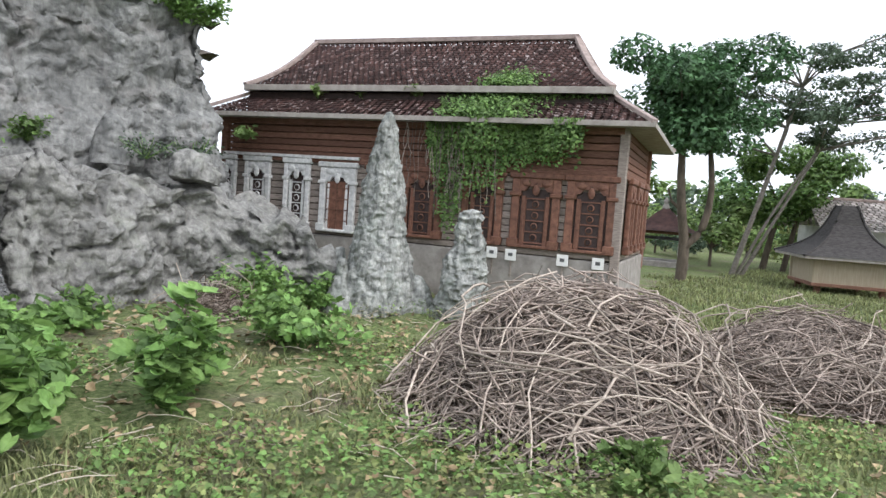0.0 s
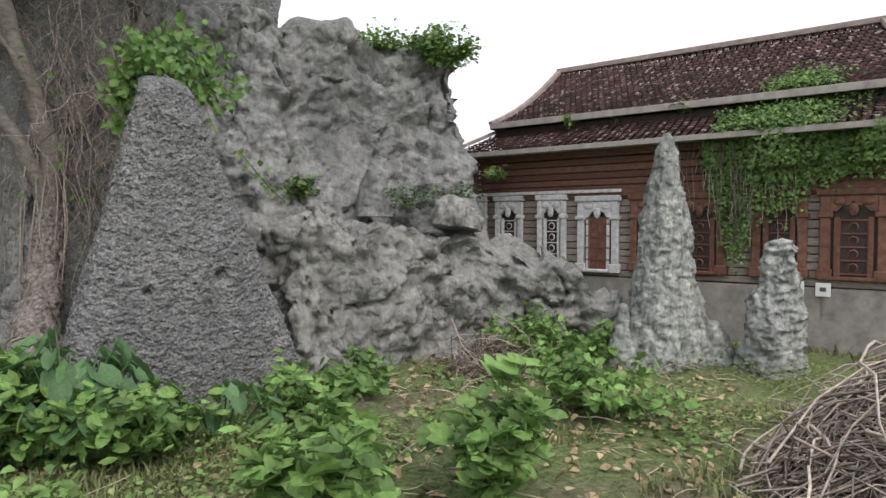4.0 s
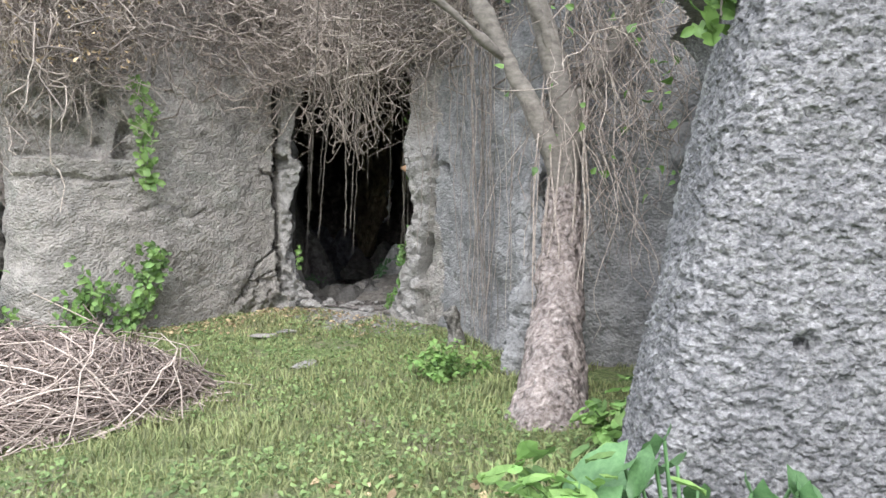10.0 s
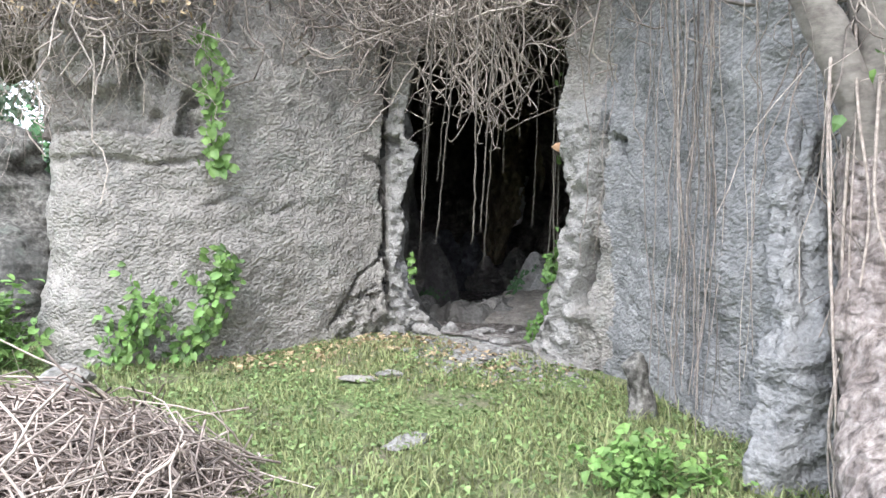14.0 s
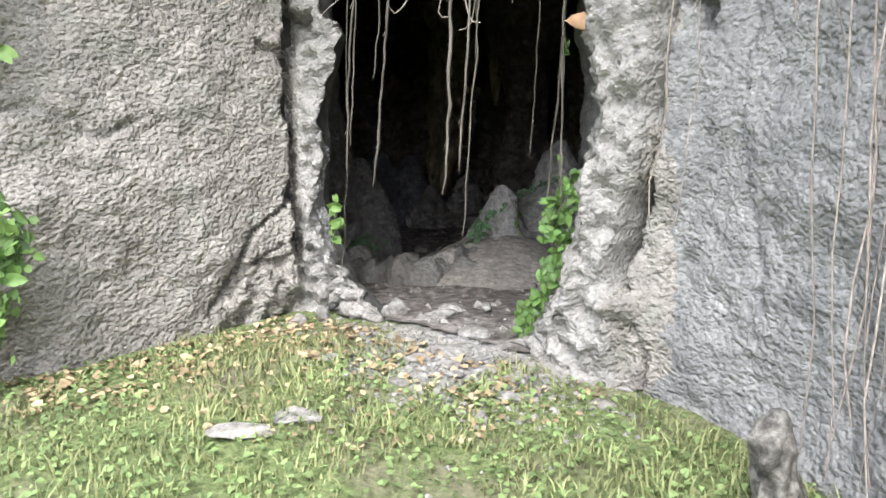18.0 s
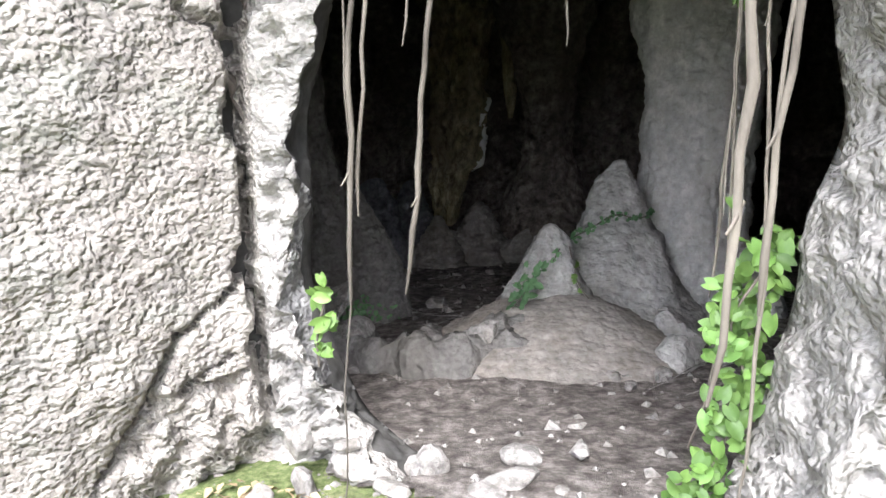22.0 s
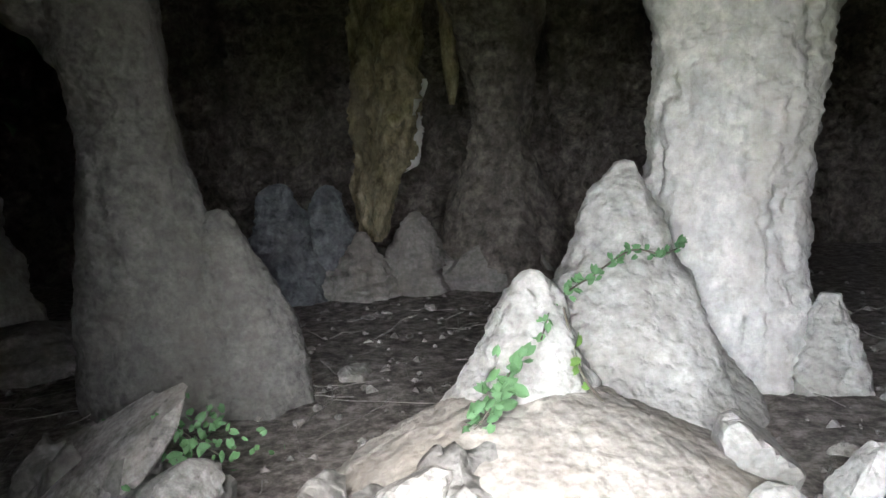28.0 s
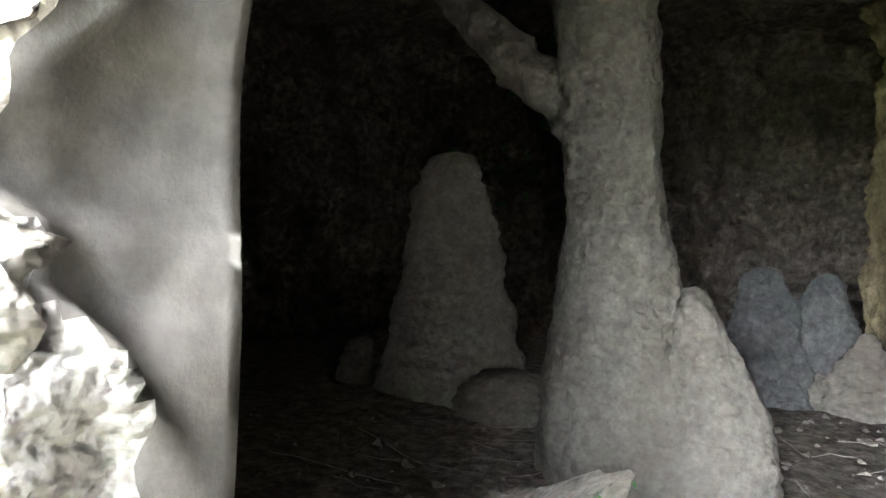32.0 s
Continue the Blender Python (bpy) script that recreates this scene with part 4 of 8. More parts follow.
def carved_window(house, s, z, w, h, mat, arch=False, grille=True, n=0.0):
    win = empty("window")
    win.parent = house
    win.matrix_basis = Matrix.Translation((s, n - 0.03, z))
    t = 0.09 * w / 0.55
    for sx in (-1, 1):
        part("jamb", box((t, 0.07, h * 0.86), (sx * (w / 2 - t / 2), -0.02, h * 0.43), 0.012), mat, win)
        part("capital", box((t * 1.5, 0.1, 0.06), (sx * (w / 2 - t / 2), -0.03, h * 0.66), 0.012), mat, win)
        part("base_block", box((t * 1.45, 0.1, 0.12), (sx * (w / 2 - t / 2), -0.03, 0.05), 0.012), mat, win)
        part("inner_post", box((t * 0.5, 0.05, h * 0.62), (sx * (w / 2 - t * 1.55), -0.01, h * 0.33), 0.006), mat, win)
    part("lintel", box((w * 1.12, 0.09, 0.09), (0, -0.03, h * 0.9), 0.015), mat, win)
    part("sill", box((w * 1.05, 0.1, 0.05), (0, -0.03, 0.0), 0.012), mat, win)
    # carved ogee over the light
    bm = bmesh.new()
    k = 15
    top, low = [], []
    for i in range(k):
        u = i / (k - 1) * 2 - 1
        x = u * (w / 2 - t)
        top.append((x, h * 0.86))
        y = h * (0.64 + 0.15 * (1 - abs(u)) ** (0.55 if not arch else 1.1) + 0.018 * math.cos(u * 14))
        low.append((x, y))
    va = [[bm.verts.new((x, d, y)) for x, y in row] for d in (-0.05, 0.0) for row in (top, low)]
    for i in range(k - 1):
        bm.faces.new((va[0][i], va[0][i + 1], va[1][i + 1], va[1][i]))
        bm.faces.new((va[1][i], va[1][i + 1], va[3][i + 1], va[3][i]))
        bm.faces.new((va[2][i + 1], va[2][i], va[3][i], va[3][i + 1]))
        bm.faces.new((va[0][i + 1], va[0][i], va[2][i], va[2][i + 1]))
    bmesh.ops.recalc_face_normals(bm, faces=bm.faces)
    part("carved_head", bm, mat, win)
    for sx in (-1, 1):
        bm = bmesh.new()
        bmesh.ops.create_uvsphere(bm, u_segments=10, v_segments=6, radius=0.06, matrix=Matrix.Translation((sx * w * 0.2, -0.05, h * 0.8)) @ Matrix.Diagonal((1.3, 0.35, 0.8, 1)))
        part("carved_scroll", bm, mat, win)
    bm = bmesh.new()
    bmesh.ops.create_uvsphere(bm, u_segments=10, v_segments=6, radius=0.07, matrix=Matrix.Translation((0, -0.055, h * 0.72)) @ Matrix.Diagonal((0.8, 0.35, 1.2, 1)))
    part("carved_flower", bm, mat, win)
    part("backing", box((w - 2 * t, 0.02, h * 0.72), (0, 0.012, h * 0.37)), M_DARK, win, "dark panel behind the grille")
    if grille:
        wi = w - 3.6 * t
        for i in range(5):
            part("grille_bar", box((wi, 0.02, 0.018), (0, -0.012, h * (0.05 + 0.14 * i))), mat, win)
        for sx in (-0.5, 0.5):
            part("grille_bar", box((0.018, 0.02, h * 0.6), (sx * wi, -0.012, h * 0.32)), mat, win)
        for i in range(4):
            bm = bmesh.new()
            bmesh.ops.create_circle(bm, cap_ends=False, segments=12, radius=min(wi, h * 0.13) * 0.36, matrix=Matrix.Translation((0, -0.01, h * (0.12 + 0.14 * i))) @ Matrix.Rotation(math.pi / 2, 4, "X"))
            ed = bmesh.ops.extrude_edge_only(bm, edges=bm.edges[:])
            for v in [g for g in ed["geom"] if isinstance(g, bmesh.types.BMVert)]:
                c = Vector((0, -0.022, h * (0.12 + 0.14 * i)))
                v.co = c + (Vector((v.co.x, -0.022, v.co.z)) - c) * 0.72
            part("grille_ring", bm, mat, win)
    return win


def make_house():
    house = empty("house", (0, 0, 0), "old carved brown timber house with two-tier mossy tile roof", "house")
    house.matrix_world = HOUSE
    r = np.random.default_rng(3)
    part("plinth", box((HR - HL + 0.1, HDEP + 0.1, 1.1), ((HL + HR) / 2, HDEP / 2, 0.22), 0.02), M_PLINTH, house, "grey stained masonry plinth")
    # unseen dark filler behind the board joints
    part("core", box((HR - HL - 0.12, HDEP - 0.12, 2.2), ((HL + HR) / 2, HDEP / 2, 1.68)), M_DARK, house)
    z, i = 0.78, 0
    while z < 2.7:
        h = 0.105 + r.uniform(-0.008, 0.008)
        grey = z < 2.02
        part("board", box((HR - HL, 0.06, h - 0.012), ((HL + HR) / 2, 0.02 + r.uniform(-0.006, 0.006), z + h / 2), 0.008), M_GREYBOARD if grey else M_TIMBER, house)
        part("board", box((0.06, HDEP, h - 0.012), (HR - 0.02 + r.uniform(-0.006, 0.006), HDEP / 2, z + h / 2), 0.008), M_GREYBOARD if grey else M_TIMBER, house)
        z, i = z + h, i + 1
    bar((HL, -0.03, 2.03), (HR, -0.03, 2.03), 0.08, 0.1, M_TIMBER, house, "beam")
    bar((HL, -0.04, 2.66), (HR, -0.04, 2.66), 0.1, 0.12, M_TIMBER, house, "beam")
    bar((HR + 0.03, 0, 2.03), (HR + 0.03, HDEP, 2.03), 0.08, 0.1, M_TIMBER, house, "beam")
    for s in (HR, HL):
        part("post", box((0.13, 0.13, 2.2), (s, -0.02, 1.6), 0.012), M_GREYBOARD if s == HR else M_TIMBER, house)
    part("post", box((0.13, 0.13, 2.2), (HR, HDEP, 1.6), 0.012), M_TIMBER, house)
    # windows: three white, then brown carved ones
    bar((HL, -0.075, 2.07), (0.66, -0.075, 2.07), 0.07, 0.05, M_WHITEWOOD, house, "cornice", "peeling white cornice")
    for s, w in ((-2.02, 0.4), (-1.36, 0.54), (-0.54, 0.52)):
        carved_window(house, s, 0.86, w, 1.26, M_WHITEWOOD)
    carved_window(house, 0.27, 0.86, 0.68, 1.22, M_WHITEWOOD, True, False)
    door = empty("door")
    door.parent = house
    door.matrix_basis = Matrix.Translation((0.27, -0.04, 0.88))
    part("door_leaf", box((0.42, 0.03, 0.8), (0, 0, 0.4), 0.006), M_CARVED, door, "red-brown door leaf with glazing bars")
    for k in range(4):
        part("glazing_bar", box((0.42, 0.02, 0.018), (0, -0.02, 0.15 + 0.18 * k)), M_TIMBER, door)
    for k in (-1, 0, 1):
        part("glazing_bar", box((0.018, 0.02, 0.8), (0.14 * k, -0.02, 0.4)), M_TIMBER, door)
    for s, w in ((1.1, 0.6), (1.81, 0.7), (2.82, 0.66), (3.66, 0.74), (4.48, 0.72)):
        carved_window(house, s, 0.9, w, 1.18, M_CARVED)
    for k in (0.75, 1.75, 2.7):
        win = carved_window(house, 0, 0, 0.62, 1.2, M_CARVED)
        win.matrix_basis = Matrix.Translation((HR + 0.05, k, 0.9)) @ Matrix.Rotation(math.pi / 2, 4, "Z")
    # lower roof: skirts on the front and the side seen
    E = 0.42
    lz, uz = 2.72, 3.2
    lo = [(HL - E, -E, lz), (HR + E, -E, lz), (HR + E, HDEP + E, lz), (HL - E, HDEP + E, lz)]
    I = 0.42
    up = [(HL + I - 0.1, I, uz), (HR - I + 0.1, I, uz), (HR - I + 0.1, HDEP - I, uz), (HL + I - 0.1, HDEP - I, uz)]
    for a, b in ((0, 1), (1, 2), (2, 3), (3, 0)):
        n_ = 66 if a % 2 == 0 else 36
        part("roof_tiles", roof_slope(house, (lo[a], lo[b], up[a], up[b]), 12, n_, "roof_tiles", 0.03), M_TILE, house, "dark mossy clay tiles of the lower roof", kind="stuff")
        bar(lo[a], lo[b], 0.03, 0.075, M_FASCIA, house, "fascia", "pale weathered fascia board")
        bar(Vector(lo[a]) + Vector((0, 0, 0.04)), Vector(up[a]) + Vector((0, 0, 0.05)), 0.1, 0.06, M_CAP, house, "hip_cap")
    bm = bmesh.new()
    ov = [bm.verts.new((x, y, lz - 0.02)) for x, y, _ in lo]
    iv = [bm.verts.new((x, y, lz - 0.02)) for x, y in ((HL, 0), (HR, 0), (HR, HDEP), (HL, HDEP))]
    for a, b in ((0, 1), (1, 2), (2, 3), (3, 0)):
        bm.faces.new((ov[a], iv[a], iv[b], ov[b]))
    part("soffit", bm, M_FASCIA, house, "pale boarded soffit under the eaves")
    # upper roof
    e2 = 0.12
    lo2 = [(-1.87, e2, 3.26), (4.62, e2, 3.26), (4.62, HDEP - e2, 3.26), (-1.87, HDEP - e2, 3.26)]
    rz, rs0, rs1 = 4.38, -1.42, 3.7
    ridge = [(rs0, HDEP / 2, rz), (rs1, HDEP / 2, rz)]
    for a, b, p, q in ((0, 1, ridge[0], ridge[1]), (1, 2, ridge[1], ridge[1]), (2, 3, ridge[1], ridge[0]), (3, 0, ridge[0], ridge[0])):
        q2 = (q[0], q[1] + 0.01, q[2]) if p == q else q
        part("roof_tiles", roof_slope(house, (lo2[a], lo2[b], p, q2), 26, 62 if a % 2 == 0 else 34, "roof_tiles", 0.13), M_TILE, house, "red-brown weathered clay tiles of the upper roof", kind="stuff")
        # added sheet under the tiles, keeps the sky from showing through gaps
        bm = bmesh.new()
        rows = []
        for k in range(7):
            t = k / 6
            drop = 0.06 + 0.13 * 4 * t * (1 - t)
            rows.append([bm.verts.new(Vector(lo2[c]).lerp(Vector(r_), t) - Vector((0, 0, drop))) for c, r_ in ((a, p), (b, q2))])
        for r0, r1 in zip(rows, rows[1:]):
            bm.faces.new((r0[0], r0[1], r1[1], r1[0]))
        part("under_sheet", bm, M_DARK, house, "added dark sheet that closes the tile gaps against the sky")
        bar(lo2[a], lo2[b], 0.04, 0.1, M_FASCIA, house, "fascia", "pale weathered fascia board")
    # dark block added inside so the roof space reads as unlit
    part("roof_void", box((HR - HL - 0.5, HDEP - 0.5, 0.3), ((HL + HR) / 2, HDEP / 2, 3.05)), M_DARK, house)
    for a, rg in ((0, ridge[0]), (1, ridge[1]), (2, ridge[1]), (3, ridge[0])):
        prev = None
        for k in range(9):
            t = k / 8
            q = Vector(lo2[a]).lerp(Vector(rg), t)
            q.z += -0.13 * math.sin(t * math.pi) + 0.05
            if prev:
                bar(prev, q, 0.11, 0.07, M_CAP, house, "hip_cap")
            prev = q
    bar(Vector(ridge[0]) + Vector((-0.05, 0, 0.04)), Vector(ridge[1]) + Vector((0.05, 0, 0.04)), 0.12, 0.09, M_CAP, house, "ridge_cap", "pale mortar ridge cap")
    return house


make_house()
for s, z in ((3.05, 0.68), (3.35, 0.67), (4.14, 0.66), (4.66, 0.66)):
    sign = empty("sign", HOUSE @ Vector((s, -0.09, z)), "small square white notice board on the house plinth", "sign", "notice boards")
    sign.rotation_euler = (0, 0, math.atan2(HD.y, HD.x))
    part("board", box((0.17, 0.02, 0.17), (0, 0, 0.085), 0.004), M_SIGN, sign)
    part("mark", box((0.07, 0.004, 0.05), (0, -0.012, 0.09)), M_BLACK, sign, "dark unreadable mark")
    part("stake", box((0.025, 0.025, 0.3), (0, 0.03, -0.1)), M_GREYBOARD, sign)

# ---- cave inside ----
def cave_floor_z(x, y):
    p = np.stack([x, y, np.zeros_like(x)], 1)
    sill = ground_z(x, y) + 0.02
    return sill - 0.13 * np.clip((y - 2.3) / 1.2, 0, 1) - 0.2 * np.clip((y - 3.4) / 5, 0, 1) + np.clip((y - 2.3) / 1.0, 0, 1) * (0.12 - sill) + 0.02 * fbm(p, 1.2, 3) * np.clip(y - 2.3, 0, 1) + 0.012 * fbm(p, 7, 3) * np.clip(y - 2, 0, 1)


def make_cave():
    gx, gy = np.meshgrid(np.linspace(-9, 10, 230), np.linspace(0.9, 15, 190), indexing="ij")
    z = cave_floor_z(gx.ravel(), gy.ravel())
    m, n, l, b = shader("cave_earth", 0.85, 0.25)
    co = where(n)
    c = ramp(n, l, noise_node(n, l, co, 9, 8, 0.75), [(0.36, (0.055, 0.047, 0.041)), (0.5, (0.155, 0.138, 0.123)), (0.64, (0.34, 0.31, 0.282))])
    l.new(c, b.inputs["Base Color"])
    bump(n, l, b, noise_node(n, l, co, 30, 8, 0.8), 0.9, 0.03)
    v = np.stack([gx.ravel(), gy.ravel(), z], 1)
    f = grid_faces(230, 190)
    front = v[:, 1] < 2.75 - 0.687 * (v[:, 0] + 1.02) - 0.05
    side = (v[:, 1] < 3.3) & ((v[:, 0] < -0.9) | (v[:, 0] > 2.6))
    bad = front | side
    f = f[~bad[f].any(1)]
    thing("floor", mesh_from("floor", v, f, m), "dark trodden earth floor of the cave with grit", "floor", kind="structure")
    ring = [(3.3, -1.2), (2.95, 0.2), (3.3, 1.3), (5.2, 1.6), (7.4, 2.7), (8.6, 6.5), (8.2, 10.6), (6.2, 12.4), (3.4, 11.6), (1.6, 12.6), (-0.6, 12.9), (-3.2, 12.2), (-5.8, 11.5), (-7.2, 8.2), (-6.6, 5.2), (-4.4, 4.1), (-2.1, 3.6), (-1.35, 3.2), (-1.1, 2.75)]
    p, n3, s, zz = sheet(ring, -0.6, lambda x: 5.9, lambda z_, s_: 0.0 * z_, 0.055, 61.0, [(0.6, 0.3, 3, False), (1.8, 0.16, 3, True), (6.0, 0.05, 3, True)])
    q = p.reshape(-1, 3)
    f = grid_faces(*zz.shape)[:, ::-1]
    thing("wall_cave", mesh_from("wall_cave", q, f, M_CAVE), "dark uneven cave wall of brown cement", "cave wall", kind="structure")
    gx, gy = np.meshgrid(np.linspace(-10, 11, 110), np.linspace(-1.2, 15, 90), indexing="ij")
    q = np.stack([gx.ravel(), gy.ravel(), np.full(gx.size, 4.1)], 1)
    q[:, 2] += 0.35 * fbm(q, 0.5, 3) + 0.12 * fbm(q, 2.2, 3, 0.5, True)
    q[:, 2] += 0.9 * np.clip((1.6 - q[:, 1]) / 3, 0, 1) * (q[:, 0] < 2.4)
    up = q + np.array([0, 0, 0.7])
    k = len(q)
    f = grid_faces(110, 90)
    cut = (q[:, 1] < 0.9) & ((q[:, 0] < 2.6) | (q[:, 0] > 7.0)) | (q[:, 1] < -0.3) | (q[:, 1] < 2.9 - 0.66 * (q[:, 0] + 1.0)) & (q[:, 0] < 2.8) & (q[:, 0] > -1.1) | (q[:, 0] < -4.6) & (q[:, 1] < 4.2) | (q[:, 0] < -1) & (q[:, 1] < 2.6)
    f = f[~cut[f].any(1)]
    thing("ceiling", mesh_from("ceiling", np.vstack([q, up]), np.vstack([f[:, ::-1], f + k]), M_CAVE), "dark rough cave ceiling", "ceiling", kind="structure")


make_cave()

# pillars and cones of cement
thing("cave_pillar", lathe_rock("cave_pillar", (2.4, 6.55, -0.35), [(0, 0.84), (0.3, 0.7), (0.8, 0.6), (1.5, 0.53), (1.75, 0.5), (1.85, 0.53), (2.3, 0.53), (3.2, 0.62), (4.6, 0.9)], M_WHITEST, 71.0, 0.06, 120, 220, (0.12, 0), 0.8, 0.02, flute=0.035),
      "pale rough cement pillar that rises to the cave roof", "cave pillar", "pillars in the cave")
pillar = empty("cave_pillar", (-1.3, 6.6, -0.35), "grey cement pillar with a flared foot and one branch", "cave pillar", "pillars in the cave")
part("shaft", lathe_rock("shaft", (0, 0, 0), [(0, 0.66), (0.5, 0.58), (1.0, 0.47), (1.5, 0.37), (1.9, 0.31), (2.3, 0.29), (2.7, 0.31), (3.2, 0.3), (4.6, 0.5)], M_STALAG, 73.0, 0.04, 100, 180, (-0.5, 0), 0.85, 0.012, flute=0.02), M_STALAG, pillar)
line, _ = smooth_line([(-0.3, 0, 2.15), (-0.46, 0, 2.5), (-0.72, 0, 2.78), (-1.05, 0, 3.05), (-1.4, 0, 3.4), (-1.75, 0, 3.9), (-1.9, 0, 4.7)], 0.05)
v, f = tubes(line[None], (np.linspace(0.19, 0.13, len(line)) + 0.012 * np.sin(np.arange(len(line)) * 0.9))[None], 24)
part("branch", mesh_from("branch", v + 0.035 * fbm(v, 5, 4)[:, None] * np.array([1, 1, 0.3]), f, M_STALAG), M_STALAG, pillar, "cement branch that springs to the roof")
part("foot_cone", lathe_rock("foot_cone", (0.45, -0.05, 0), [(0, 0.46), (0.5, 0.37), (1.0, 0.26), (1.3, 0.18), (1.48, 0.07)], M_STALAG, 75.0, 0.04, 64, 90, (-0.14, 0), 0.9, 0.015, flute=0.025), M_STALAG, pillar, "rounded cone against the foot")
CONES = [((0.74, 5.3, -0.3), [(0, 0.78), (0.2, 0.66), (0.4, 0.5), (0.6, 0.36), (0.8, 0.25), (1.05, 0.14), (1.17, 0.05)], (0.07, 0.05), "small pointed stalagmite with a patch of ivy"),
         ((1.42, 5.9, -0.3), [(0, 1.1), (0.2, 0.9), (0.4, 0.7), (0.8, 0.46), (1.0, 0.36), (1.04, 0.31), (1.2, 0.25), (1.45, 0.15), (1.67, 0.05)], (0.19, 0.35), "tall pointed stalagmite wound with a creeper"),
         ((2.84, 6.05, -0.35), [(0, 0.3), (0.35, 0.23), (0.6, 0.13), (0.85, 0.05)], (0.05, 0), "small pale cone at the pillar's foot"),
         ((4.75, 6.6, -0.4), [(0, 0.9), (0.6, 0.66), (1.2, 0.42), (1.7, 0.2), (1.95, 0.05)], (0.15, 0), "grey cracked stalagmite in the shade"),
         ((-3.66, 8.0, -0.45), [(0, 0.9), (0.5, 0.72), (1.1, 0.56), (1.65, 0.44), (2.2, 0.32), (2.5, 0.22), (2.6, 0.1)], (0.0, 0), "tall blunt stalagmite in the dark"),
         ((-4.6, 7.8, -0.45), [(0, 0.4), (0.4, 0.25), (0.7, 0.08)], (0, 0), "low stalagmite beside a taller one"),
         ((-2.75, 7.6, -0.45), [(0, 0.55), (0.4, 0.45), (0.62, 0.2)], (0, 0), "low rounded mound at the foot of a stalagmite"),
         ((-1.12, 10.1, -0.4), [(0, 0.66), (0.6, 0.45), (1.2, 0.22), (1.5, 0.08)], (0, 0), "bluish grey stalagmite by the back wall"),
         ((-0.6, 10.35, -0.4), [(0, 0.5), (0.6, 0.36), (1.2, 0.2), (1.45, 0.08)], (0, 0), "dim stalagmite by the back wall"),
         ((-0.2, 9.9, -0.2), [(0, 0.42), (0.3, 0.27), (0.55, 0.12), (0.74, 0.04)], (0, 0), "short cone standing on a ledge"),
         ((0.45, 10.3, -0.4), [(0, 0.6), (0.5, 0.4), (0.9, 0.2), (1.1, 0.06)], (0, 0), "reddish stalagmite by the back wall"),
         ((1.55, 10.6, -0.4), [(0, 1.05), (0.6, 0.8), (1.2, 0.58), (1.8, 0.4), (2.4, 0.36), (3.0, 0.45), (4.4, 0.9)], (0, 0), "brown column by the back wall")]
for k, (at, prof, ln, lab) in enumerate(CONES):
    # near cones paler, most far ones darker: fading daylight put into colour
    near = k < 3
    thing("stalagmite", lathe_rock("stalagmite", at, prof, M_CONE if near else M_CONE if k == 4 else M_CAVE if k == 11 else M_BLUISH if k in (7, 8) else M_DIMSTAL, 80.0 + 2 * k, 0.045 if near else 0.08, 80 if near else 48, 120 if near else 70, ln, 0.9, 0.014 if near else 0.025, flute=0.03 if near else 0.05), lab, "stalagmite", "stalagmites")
# the apron of plaster below the pair of cones, and the low rim before them
thing("plaster_apron", lathe_rock("plaster_apron", (0.82, 4.72, -0.35), [(0, 1.36), (0.2, 1.2), (0.3, 1.05), (0.42, 0.84), (0.54, 0.6), (0.63, 0.36), (0.67, 0.12)], M_APRON, 95.0, 0.08, 120, 90, (0, 0.35), 0.85, 0.02, flute=0.02), "buff plaster mound under the stalagmites", "rock mound")


def make_rim():
    line, s = smooth_line([(-1.5, 5.3, 0), (-1.0, 4.85, 0), (-0.5, 4.5, 0), (0.0, 4.42, 0), (0.5, 4.7, 0)], 0.03)
    r = 0.25 + 0.04 * np.sin(s * 9) + 0.03 * np.sin(s * 21 + 1)
    line[:, 2] = -0.05
    v, f = tubes(line[None], r[None], 36)
    v += (0.06 * fbm(v, 3.5, 4) + 0.03 * np.round(2 * fbm(v, 6, 2)))[:, None] * np.array([0.6, 0.6, 1])
    thing("rock_kerb", mesh_from("rock_kerb", v, f, M_STALAG), "low lumpy cement kerb across the cave floor", "rock kerb")


make_rim()
thing("rock_slab", chunk("rock_slab", (0.46, 0.34, 0.075), 6, M_RUBBLE, 4, 7), "broken cement slab leaning on the kerb", "slab").matrix_world = pose(-1.2, 5.0, 0.2, 15, -38, 20)
for k, (x, y, z, sx, sy, sz, rx, rz) in enumerate(((1.72, 4.85, 0.03, 0.3, 0.22, 0.26, 20, 20), (1.98, 4.5, -0.02, 0.2, 0.17, 0.32, 8, 70), (1.62, 4.35, -0.06, 0.26, 0.18, 0.24, -15, 10), (0.66, 3.2, -0.02, 0.13, 0.08, 0.07, 0, 30), (0.2, 4.6, 0.12, 0.26, 0.2, 0.2, 10, 0), (-0.15, 6.9, -0.15, 0.18, 0.14, 0.1, 0, 15), (3.9, 5.6, -0.15, 0.35, 0.25, 0.14, 0, 50), (4.3, 6.9, -0.2, 0.5, 0.3, 0.15, 0, 0), (-0.75, 4.68, 0.14, 0.2, 0.15, 0.14, 10, 50), (2.3, 5.0, -0.1, 0.12, 0.1, 0.1, 0, 30), (3.2, 5.1, -0.12, 0.16, 0.11, 0.09, 0, 80), (-1.45, 4.75, 0.0, 0.26, 0.2, 0.14, 0, 10))):
    thing("boulder", chunk("boulder", (sx, sy, sz), 11 + k, M_RUBBLE if k > 2 else M_CONE, 4), "pale broken lump of cement on the cave floor", "boulder", "lumps on the cave floor").matrix_world = pose(x, y, z, rx, 0, rz)


